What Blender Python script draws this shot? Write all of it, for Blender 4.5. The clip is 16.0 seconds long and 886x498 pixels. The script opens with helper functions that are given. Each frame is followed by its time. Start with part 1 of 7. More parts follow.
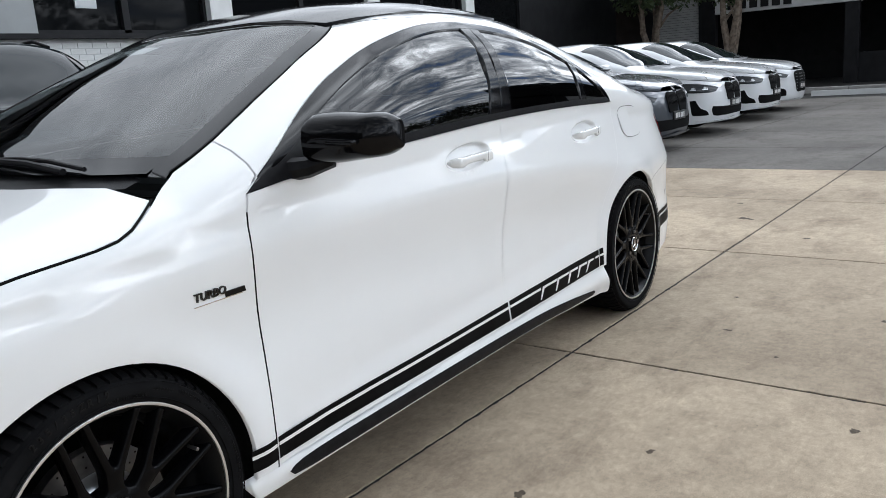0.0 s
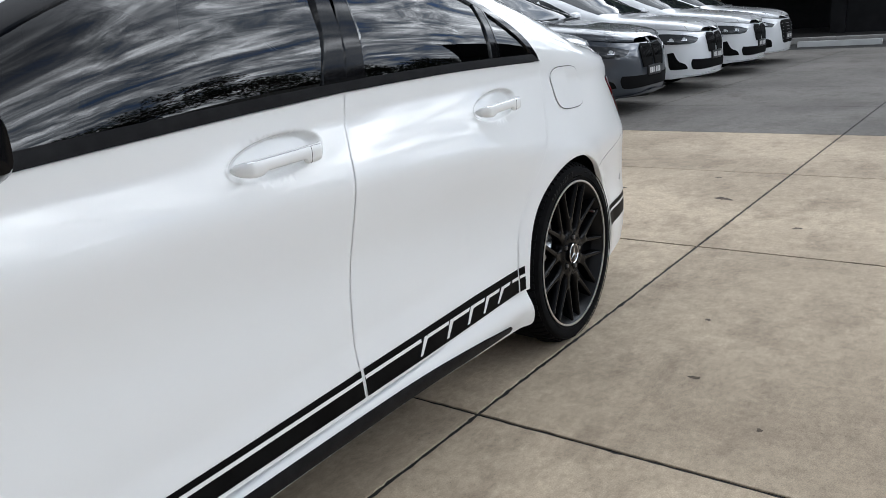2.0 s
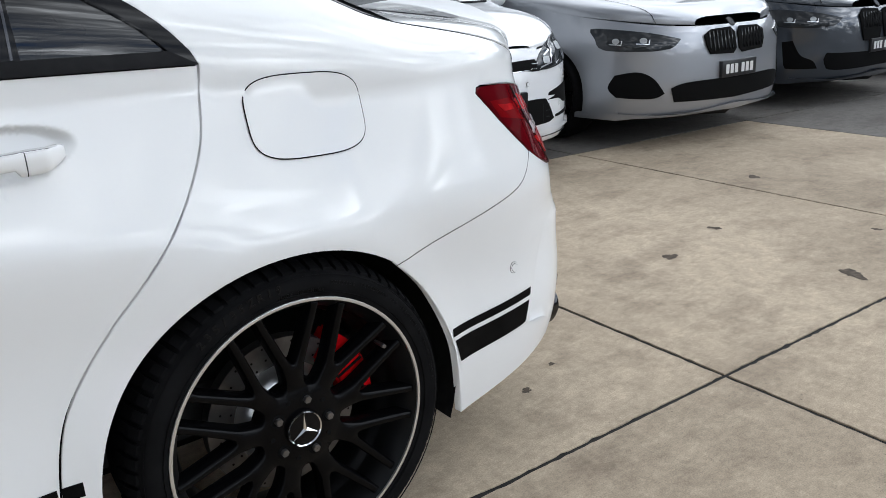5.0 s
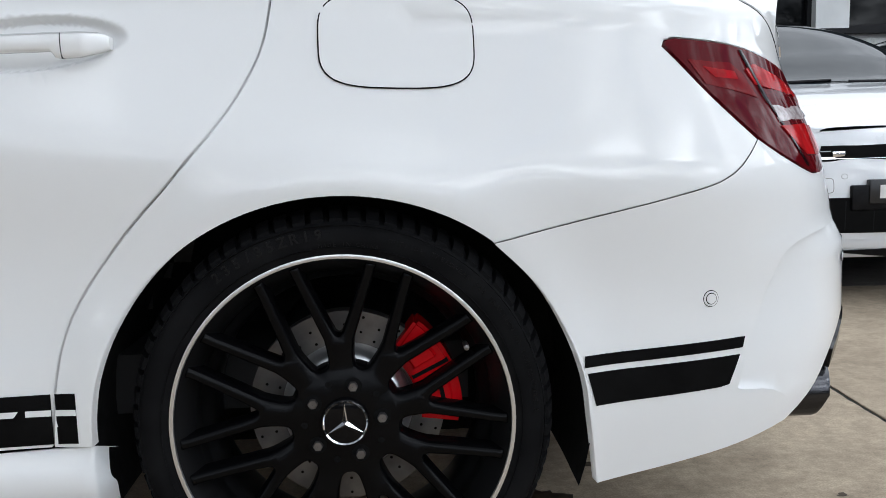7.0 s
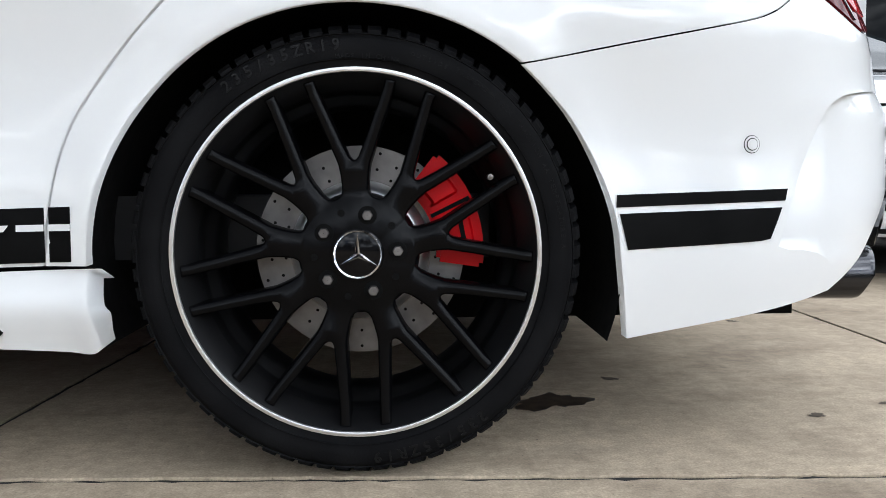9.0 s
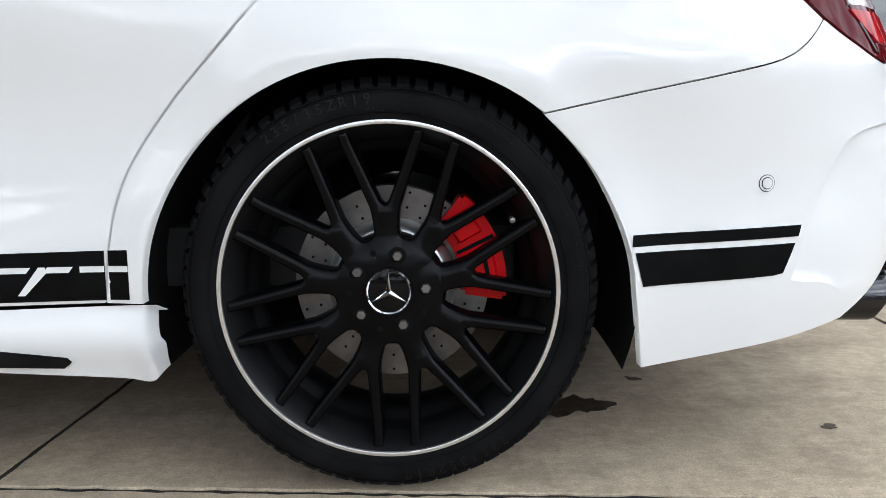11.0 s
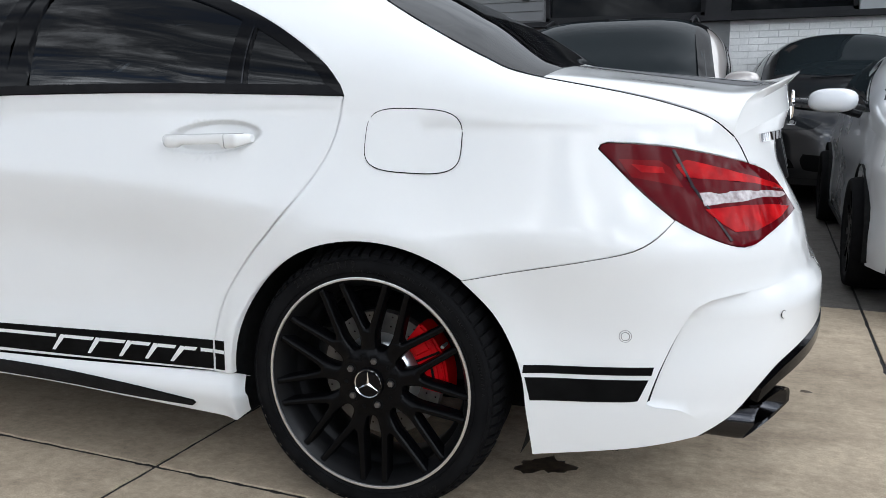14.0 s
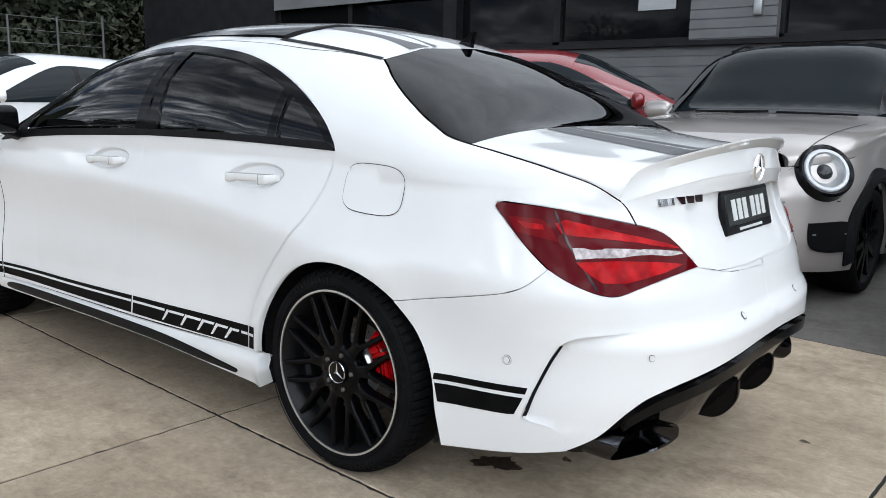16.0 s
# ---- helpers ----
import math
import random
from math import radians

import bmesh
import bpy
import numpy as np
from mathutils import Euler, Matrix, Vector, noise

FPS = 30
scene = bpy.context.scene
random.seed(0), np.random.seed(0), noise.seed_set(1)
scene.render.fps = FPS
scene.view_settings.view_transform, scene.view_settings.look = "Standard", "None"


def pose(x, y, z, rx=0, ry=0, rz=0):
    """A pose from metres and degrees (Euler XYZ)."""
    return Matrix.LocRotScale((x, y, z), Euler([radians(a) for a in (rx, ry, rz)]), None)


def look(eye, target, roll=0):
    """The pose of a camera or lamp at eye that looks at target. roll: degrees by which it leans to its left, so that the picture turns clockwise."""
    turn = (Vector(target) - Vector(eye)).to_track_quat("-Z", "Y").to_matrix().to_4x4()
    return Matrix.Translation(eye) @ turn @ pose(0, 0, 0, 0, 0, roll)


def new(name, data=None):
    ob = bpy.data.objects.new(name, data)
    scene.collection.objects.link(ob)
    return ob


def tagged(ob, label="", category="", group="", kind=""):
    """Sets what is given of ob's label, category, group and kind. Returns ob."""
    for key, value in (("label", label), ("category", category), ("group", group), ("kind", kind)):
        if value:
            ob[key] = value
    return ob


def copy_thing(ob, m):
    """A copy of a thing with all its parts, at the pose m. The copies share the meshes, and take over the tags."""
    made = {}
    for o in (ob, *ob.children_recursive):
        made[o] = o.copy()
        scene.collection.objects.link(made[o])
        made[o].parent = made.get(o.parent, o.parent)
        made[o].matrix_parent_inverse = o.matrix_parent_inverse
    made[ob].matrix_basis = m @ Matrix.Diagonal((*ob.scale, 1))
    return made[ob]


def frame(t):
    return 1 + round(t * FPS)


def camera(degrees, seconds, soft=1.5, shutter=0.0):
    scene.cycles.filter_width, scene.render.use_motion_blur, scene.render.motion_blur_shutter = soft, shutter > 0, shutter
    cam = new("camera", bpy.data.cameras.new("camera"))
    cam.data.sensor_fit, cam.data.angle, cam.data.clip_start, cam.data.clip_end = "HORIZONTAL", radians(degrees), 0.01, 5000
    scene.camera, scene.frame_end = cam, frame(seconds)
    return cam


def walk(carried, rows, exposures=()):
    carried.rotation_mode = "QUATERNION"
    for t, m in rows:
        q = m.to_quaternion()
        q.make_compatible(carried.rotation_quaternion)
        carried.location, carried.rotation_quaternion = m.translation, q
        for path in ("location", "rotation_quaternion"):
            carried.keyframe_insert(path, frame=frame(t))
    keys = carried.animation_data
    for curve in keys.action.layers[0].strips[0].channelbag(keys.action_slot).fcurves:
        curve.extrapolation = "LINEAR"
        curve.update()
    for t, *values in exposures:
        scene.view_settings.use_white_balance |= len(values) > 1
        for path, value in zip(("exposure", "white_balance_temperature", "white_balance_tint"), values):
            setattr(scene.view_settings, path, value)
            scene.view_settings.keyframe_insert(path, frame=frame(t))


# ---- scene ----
cam = camera(58.0, 16.0, soft=0.8)
PATH = [
    (0, (-3.504, -2.271, 1.165), (-1.914, -1.136, 0.737), -4.2),
    (0.5, (-3.285, -2.262, 1.173), (-1.705, -1.133, 0.695), -4.6),
    (1, (-3.047, -2.161, 1.15), (-1.469, -1.044, 0.638), -4.7),
    (1.5, (-2.778, -2.042, 1.133), (-1.196, -0.937, 0.606), -4.8),
    (2, (-2.475, -2.021, 1.135), (-0.89, -0.932, 0.587), -4.1),
    (2.5, (-2.128, -2.023, 1.141), (-0.545, -0.939, 0.576), -3.9),
    (3, (-1.806, -1.982, 1.124), (-0.24, -0.886, 0.534), -3.3),
    (3.2, (-1.688, -1.989, 1.142), (-0.138, -0.881, 0.533), -2.8),
    (5.3, (-0.403, -2.138, 1.09), (0.568, -0.499, 0.482), -2.5),
    (5.5, (-0.3, -2.17, 1.105), (0.532, -0.448, 0.521), -2.2),
    (6, (-0.089, -2.133, 1.093), (0.39, -0.253, 0.607), -2.0),
    (6.5, (0.055, -2.063, 0.977), (0.283, -0.106, 0.636), -1.5),
    (7, (0.088, -2.039, 0.736), (0.202, -0.06, 0.468), -1.7),
    (7.5, (0.084, -2.017, 0.549), (0.155, -0.035, 0.292), -1.4),
    (8, (0.069, -1.999, 0.47), (0.146, -0.015, 0.227), -0.6),
    (8.5, (0.066, -1.992, 0.418), (0.162, -0.001, 0.255), -0.2),
    (10.8, (0.065, -2.028, 0.499), (0.079, -0.045, 0.24), -0.5),
    (11, (0.092, -2.055, 0.574), (0.076, -0.08, 0.258), -0.5),
    (11.5, (0.136, -2.216, 0.724), (0.089, -0.258, 0.318), -0.5),
    (12, (0.195, -2.471, 0.831), (0.098, -0.516, 0.419), -0.4),
    (12.5, (0.292, -2.658, 0.915), (0.121, -0.702, 0.532), -0.6),
    (13, (0.477, -2.77, 0.96), (0.199, -0.823, 0.597), -0.6),
    (13.5, (0.633, -2.722, 0.954), (0.185, -0.805, 0.599), -0.5),
    (14, (0.783, -2.501, 0.963), (0.108, -0.651, 0.61), -0.3),
    (14.5, (0.928, -2.323, 1.019), (0.03, -0.576, 0.641), -0.1),
    (15, (1.215, -2.288, 1.081), (0.085, -0.683, 0.701), 0.0),
    (15.5, (1.448, -2.377, 1.097), (0.247, -0.821, 0.728), 0.9),
    (16, (1.719, -2.488, 1.129), (0.477, -0.96, 0.775), 1.1),
]
walk(cam, [(t, look(eye, target, roll)) for t, eye, target, roll in PATH], exposures=[(t, e, 5960, 9) for t, e in ((0, -0.24), (1, -0.34), (2.5, -0.38), (5.5, -0.42), (6.5, -0.44), (7, -0.44), (7.5, -0.21), (8.5, 0.0), (11, -0.02), (12, -0.25), (13, -0.27), (14.5, -0.28), (16, -0.24))])

# ---- world, sun, exposure ----
world = bpy.data.worlds.new("sky")
scene.world = world
world.use_nodes = True
wn, wl = world.node_tree.nodes, world.node_tree.links
bg = wn["Background"]
sky = wn.new("ShaderNodeTexSky")
sky.sky_type, sky.sun_disc = "NISHITA", False
sky.sun_elevation, sky.sun_rotation = radians(42), radians(150)


def sky_math(op, a, b, c=None, clamp=False):
    """A math node of the sky; a, b and c are sockets or numbers."""
    node = wn.new("ShaderNodeMath")
    node.operation, node.use_clamp = op, clamp
    for k, v in enumerate((a, b, c)):
        if isinstance(v, (int, float)):
            node.inputs[k].default_value = v
        elif v is not None:
            wl.new(v, node.inputs[k])
    return node.outputs["Value"]


def sky_range(value, lo, hi, to_lo, to_hi):
    node = wn.new("ShaderNodeMapRange")
    node.interpolation_type = "SMOOTHSTEP"
    for key, v in (("From Min", lo), ("From Max", hi), ("To Min", to_lo), ("To Max", to_hi)):
        node.inputs[key].default_value = v
    wl.new(value, node.inputs["Value"])
    return node.outputs["Result"]


def sky_toward(direction):
    node = wn.new("ShaderNodeVectorMath")
    node.operation = "DOT_PRODUCT"
    node.inputs[1].default_value = direction
    wl.new(wtc.outputs["Generated"], node.inputs[0])
    return node.outputs["Value"]


# a broken cloud sheet at one height, so that it draws together towards the horizon
wtc = wn.new("ShaderNodeTexCoord")
wsep = wn.new("ShaderNodeSeparateXYZ")
wl.new(wtc.outputs["Generated"], wsep.inputs["Vector"])
rise = sky_math("ADD", sky_math("MAXIMUM", wsep.outputs["Z"], 0.0), 0.24)
wcomb = wn.new("ShaderNodeCombineXYZ")
wl.new(sky_math("DIVIDE", wsep.outputs["X"], rise), wcomb.inputs["X"])
wl.new(sky_math("DIVIDE", wsep.outputs["Y"], rise), wcomb.inputs["Y"])
clouds = wn.new("ShaderNodeTexNoise")
clouds.inputs["Scale"].default_value, clouds.inputs["Detail"].default_value = 3.4, 14.0
clouds.inputs["Roughness"].default_value, clouds.inputs["Distortion"].default_value = 0.66, 0.5
wl.new(wcomb.outputs["Vector"], clouds.inputs["Vector"])
cover = wn.new("ShaderNodeValToRGB")
cover.color_ramp.elements[0].position, cover.color_ramp.elements[0].color = 0.37, (0.10, 0.20, 0.42, 1)
cover.color_ramp.elements[1].position, cover.color_ramp.elements[1].color = 0.65, (4.2, 4.2, 4.16, 1)
for at, col in ((0.43, (0.30, 0.35, 0.43, 1)), (0.49, (0.66, 0.68, 0.71, 1)), (0.56, (1.65, 1.66, 1.66, 1))):
    cover.color_ramp.elements.new(at).color = col
# the sheet is even and pale over the building
even = sky_range(sky_toward((0.1, 0.75, 0.65)), 0.35, 0.80, 0.0, 0.86)
wl.new(sky_math("ADD", sky_math("MULTIPLY", clouds.outputs["Fac"], sky_math("SUBTRACT", 1.0, even)), sky_math("MULTIPLY", even, 0.545)), cover.inputs["Fac"])
# a dark rain cloud high on the road side, and brighter cloud towards the hidden sun
bank = sky_range(sky_toward((-0.35, -0.35, 0.87)), 0.55, 0.88, 1.0, 0.20)
glow = sky_range(sky_toward((0.48, -0.60, 0.64)), -0.3, 1.0, 5.8, 20.5)
wscale = wn.new("ShaderNodeVectorMath")
wscale.operation = "SCALE"
wl.new(cover.outputs["Color"], wscale.inputs[0])
wl.new(sky_math("MULTIPLY", glow, bank), wscale.inputs["Scale"])
wmix = wn.new("ShaderNodeMix")
wmix.data_type = "RGBA"
wmix.inputs["Factor"].default_value = 0.92
wl.new(sky.outputs["Color"], wmix.inputs["A"])
wl.new(wscale.outputs["Vector"], wmix.inputs["B"])
wl.new(wmix.outputs["Result"], bg.inputs["Color"])
bg.inputs["Strength"].default_value = 0.15
sun = new("sun", bpy.data.lights.new("sun", "SUN"))
sun.data.energy, sun.data.angle, sun.data.color = 0.5, radians(170), (1.0, 0.985, 0.96)
sun.matrix_world = look((0, 0, 0), (-0.30, 0.52, -0.80))

# ---- materials ----
def principled(name, color, rough=0.5, metal=0.0, coat=0.0, spec=0.5):
    m = bpy.data.materials.new(name)
    m.use_nodes = True
    b = m.node_tree.nodes["Principled BSDF"]
    b.inputs["Base Color"].default_value = (*color, 1)
    b.inputs["Roughness"].default_value, b.inputs["Metallic"].default_value = rough, metal
    b.inputs["Coat Weight"].default_value, b.inputs["Coat Roughness"].default_value = coat, 0.02
    b.inputs["Specular IOR Level"].default_value = spec
    return m


def vary(m, color_a, color_b, scale, detail=6.0, low=0.35, high=0.65, fine=None, bump=0.0, bump_scale=200.0, rough=None):
    """Two-scale colour variation, roughness variation and fine relief in object space."""
    n, l = m.node_tree.nodes, m.node_tree.links
    b = n["Principled BSDF"]
    tc = n.new("ShaderNodeTexCoord")
    big = n.new("ShaderNodeTexNoise")
    big.inputs["Scale"].default_value, big.inputs["Detail"].default_value = scale, detail
    ramp = n.new("ShaderNodeValToRGB")
    ramp.color_ramp.elements[0].position, ramp.color_ramp.elements[0].color = low, (*color_a, 1)
    ramp.color_ramp.elements[1].position, ramp.color_ramp.elements[1].color = high, (*color_b, 1)
    l.new(tc.outputs["Object"], big.inputs["Vector"])
    l.new(big.outputs["Fac"], ramp.inputs["Fac"])
    out = ramp.outputs["Color"]
    if fine:
        small = n.new("ShaderNodeTexNoise")
        small.inputs["Scale"].default_value, small.inputs["Detail"].default_value = fine[0], 4
        l.new(tc.outputs["Object"], small.inputs["Vector"])
        sr = n.new("ShaderNodeMapRange")
        sr.inputs["From Min"].default_value, sr.inputs["From Max"].default_value = 0.3, 0.7
        sr.inputs["To Min"].default_value, sr.inputs["To Max"].default_value = 1 - fine[1], 1 + fine[1]
        l.new(small.outputs["Fac"], sr.inputs["Value"])
        mul = n.new("ShaderNodeVectorMath")
        mul.operation = "SCALE"
        l.new(out, mul.inputs[0])
        l.new(sr.outputs["Result"], mul.inputs["Scale"])
        out = mul.outputs["Vector"]
    l.new(out, b.inputs["Base Color"])
    if rough:
        rr = n.new("ShaderNodeMapRange")
        rr.inputs["To Min"].default_value, rr.inputs["To Max"].default_value = rough
        l.new(big.outputs["Fac"], rr.inputs["Value"])
        l.new(rr.outputs["Result"], b.inputs["Roughness"])
    if bump:
        bt = n.new("ShaderNodeTexNoise")
        bt.inputs["Scale"].default_value, bt.inputs["Detail"].default_value = bump_scale, 5
        l.new(tc.outputs["Object"], bt.inputs["Vector"])
        bn = n.new("ShaderNodeBump")
        bn.inputs["Strength"].default_value, bn.inputs["Distance"].default_value = bump, 0.004
        l.new(bt.outputs["Fac"], bn.inputs["Height"])
        l.new(bn.outputs["Normal"], b.inputs["Normal"])
    return m


def glass(name, tint, opacity=0.5):
    """Tinted automotive glass: a see-through sheet under a mirror-like coat."""
    m = bpy.data.materials.new(name)
    m.use_nodes = True
    n, l = m.node_tree.nodes, m.node_tree.links
    n.clear()
    out = n.new("ShaderNodeOutputMaterial")
    tr = n.new("ShaderNodeBsdfTransparent")
    tr.inputs["Color"].default_value = (*tint, 1)
    gl = n.new("ShaderNodeBsdfGlossy")
    gl.inputs["Roughness"].default_value = 0.01
    fr = n.new("ShaderNodeFresnel")
    fr.inputs["IOR"].default_value = opacity
    mx = n.new("ShaderNodeMixShader")
    l.new(fr.outputs["Fac"], mx.inputs["Fac"])
    l.new(tr.outputs["BSDF"], mx.inputs[1])
    l.new(gl.outputs["BSDF"], mx.inputs[2])
    l.new(mx.outputs["Shader"], out.inputs["Surface"])
    return m


WHITE = vary(principled("white_paint", (0.765, 0.765, 0.75), 0.35, coat=1.0, spec=0.1), (0.76, 0.762, 0.75), (0.77, 0.772, 0.76), 6.0, rough=(0.33, 0.38))
BLACK = principled("gloss_black", (0.003, 0.003, 0.0035), 0.08, spec=0.17)
ROOFGLASS = principled("black_roof_glass", (0.003, 0.003, 0.0035), 0.08, spec=0.1)
SATIN = vary(principled("satin_black_plastic", (0.008, 0.008, 0.009), 0.40, spec=0.10), (0.006, 0.006, 0.007), (0.011, 0.011, 0.012), 30, bump=0.08, bump_scale=900)
DARK = principled("dark_cavity", (0.004, 0.004, 0.004), 0.9, spec=0.1)
LINER = vary(principled("wheel_liner", (0.01, 0.01, 0.01), 0.9, spec=0.2), (0.006, 0.006, 0.006), (0.012, 0.012, 0.012), 40)
DECAL = vary(principled("black_vinyl", (0.004, 0.004, 0.004), 0.40, spec=0.03), (0.0035, 0.0035, 0.0035), (0.006, 0.006, 0.006), 20)
GREYDECAL = vary(principled("grey_vinyl", (0.09, 0.09, 0.095), 0.4), (0.08, 0.08, 0.085), (0.10, 0.10, 0.105), 12)
CHROME = principled("chrome", (0.82, 0.82, 0.83), 0.08, metal=1.0)
SILVER = principled("machined_silver", (0.72, 0.72, 0.72), 0.28, metal=0.9)
RUBBER = vary(principled("tyre_rubber", (0.006, 0.006, 0.006), 0.72, spec=0.04), (0.0050, 0.0050, 0.0055), (0.009, 0.009, 0.0095), 14, bump=0.15, bump_scale=350, rough=(0.6, 0.85))
RIMBLACK = vary(principled("satin_black_wheel", (0.002, 0.002, 0.0025), 0.22, spec=0.10), (0.0018, 0.0018, 0.0022), (0.0026, 0.0026, 0.003), 10)
STEEL = vary(principled("brake_steel", (0.2, 0.19, 0.18), 0.4, metal=0.85), (0.13, 0.122, 0.117), (0.20, 0.19, 0.182), 25)
CALIPER = principled("red_caliper", (0.46, 0.002, 0.005), 0.25, spec=0.14)
BARRELBLACK = vary(principled("satin_black_barrel", (0.006, 0.006, 0.0065), 0.32, spec=0.17), (0.005, 0.005, 0.0055), (0.008, 0.008, 0.0085), 10)
SIDEGLASS = glass("tinted_side_glass", (0.040, 0.046, 0.052), 1.56)
REARGLASS = glass("tinted_rear_glass", (0.02, 0.02, 0.023), 1.42)
SCREEN = glass("windscreen_glass", (0.40, 0.46, 0.47), 1.52)
PLATEGREY = principled("plate_grey", (0.016, 0.017, 0.017), 0.3, spec=0.3)
PLATELIGHT = principled("plate_letters", (0.62, 0.63, 0.62), 0.4)
LENSDARK = principled("dark_red_lens", (0.085, 0.0025, 0.005), 0.05, spec=0.08)
LENSRED = vary(principled("bright_red_lens", (0.40, 0.006, 0.008), 0.07, spec=0.08), (0.24, 0.004, 0.006), (0.46, 0.008, 0.010), 22, detail=2)
LENSCLEAR = vary(principled("clear_lens", (0.5, 0.45, 0.45), 0.12), (0.28, 0.23, 0.23), (0.55, 0.50, 0.50), 60)
LENSMID = principled("mid_red_lens", (0.15, 0.003, 0.005), 0.06, spec=0.08)
LENSSEAM = principled("lens_seam", (0.012, 0.002, 0.003), 0.1, spec=0.3)
DARKCHROME = principled("dark_chrome", (0.055, 0.055, 0.058), 0.14, metal=1.0)
TYRETEXT = principled("moulded_rubber", (0.0025, 0.0025, 0.0026), 0.5, spec=0.2)
CABIN = principled("cabin_black", (0.015, 0.015, 0.016), 0.8)
LEATHER = vary(principled("seat_leather", (0.02, 0.02, 0.021), 0.5), (0.016, 0.016, 0.017), (0.026, 0.026, 0.027), 18)


# ---- mesh helpers ----
from mathutils.geometry import delaunay_2d_cdt


def link_mesh(name, verts, faces, material, parent=None, label="", smooth=True, normals=None):
    me = bpy.data.meshes.new(name)
    me.from_pydata([tuple(v) for v in verts], [], faces)
    me.materials.append(material)
    if smooth:
        me.polygons.foreach_set("use_smooth", [True] * len(me.polygons))
    me.update()
    if normals:
        me.normals_split_custom_set_from_vertices(normals)
    ob = new(name, me)
    if parent:
        ob.parent = parent
    if label:
        ob["label"] = label
    return ob


def part(name, bm, material, parent=None, label="", smooth=True):
    """Links a bmesh as one mesh object under a thing or under a part."""
    me = bpy.data.meshes.new(name)
    bm.normal_update()
    bm.to_mesh(me)
    bm.free()
    me.materials.append(material)
    if smooth:
        me.polygons.foreach_set("use_smooth", [True] * len(me.polygons))
        me.set_sharp_from_angle(angle=radians(38))
    ob = new(name, me)
    if parent:
        ob.parent = parent
    if label:
        ob["label"] = label
    return ob


def box_bm(bm, lo, hi, bevel=0.0):
    m = Matrix.Translation([(a + b) / 2 for a, b in zip(lo, hi)]) @ Matrix.Diagonal([b - a for a, b in zip(lo, hi)] + [1])
    r = bmesh.ops.create_cube(bm, size=1, matrix=m)
    if bevel:
        es = list({e for v in r["verts"] for e in v.link_edges})
        bmesh.ops.bevel(bm, geom=es, offset=bevel, segments=2, affect="EDGES", profile=0.5)
    return bm


def box(name, lo, hi, material, parent=None, label="", bevel=0.0):
    return part(name, box_bm(bmesh.new(), lo, hi, bevel), material, parent, label)


def smooth_curve(pts, step=0.02):
    """Points along a Catmull-Rom curve through pts."""
    out = []
    n = len(pts)
    for i in range(n - 1):
        p0, p1, p2, p3 = (pts[max(0, i - 1)], pts[i], pts[i + 1], pts[min(n - 1, i + 2)])
        k = max(1, int(math.dist(p1, p2) / step))
        for j in range(k):
            t = j / k
            out.append(tuple(0.5 * (2 * b + (c - a) * t + (2 * a - 5 * b + 4 * c - d) * t * t + (3 * b - a - 3 * c + d) * t ** 3) for a, b, c, d in zip(p0, p1, p2, p3)))
    out.append(tuple(pts[-1]))
    return out


def outline(*curves, step=0.02):
    """A closed outline of smooth curves that meet at corners."""
    out = []
    for c in curves:
        p = smooth_curve(c, step)
        if out and math.dist(out[-1], p[0]) < 1e-4:
            p = p[1:]
        out += p
    if math.dist(out[0], out[-1]) < 1e-4:
        out.pop()
    return out


def arc(cx, cz, r, a0, a1, n=40, rz=None):
    rz = rz or r
    return [(cx + r * math.cos(radians(a0 + (a1 - a0) * i / n)), cz + rz * math.sin(radians(a0 + (a1 - a0) * i / n))) for i in range(n + 1)]


def area2(p):
    return sum(a[0] * b[1] - b[0] * a[1] for a, b in zip(p, p[1:] + p[:1])) / 2


def inset(p, d):
    """Moves a closed outline inwards by d."""
    s = 1 if area2(p) > 0 else -1
    out = []
    for a, b, c in zip(p[-1:] + p[:-1], p, p[1:] + p[:1]):
        e1, e2 = (b[0] - a[0], b[1] - a[1]), (c[0] - b[0], c[1] - b[1])
        l1, l2 = math.hypot(*e1) or 1, math.hypot(*e2) or 1
        n = (-(e1[1] / l1 + e2[1] / l2) * s, (e1[0] / l1 + e2[0] / l2) * s)
        ln = math.hypot(*n)
        if ln < 0.3:
            out.append(b)
            continue
        k = d / ln * min(1.6, 2 / ln)
        out.append((b[0] + n[0] * k, b[1] + n[1] * k))
    return out


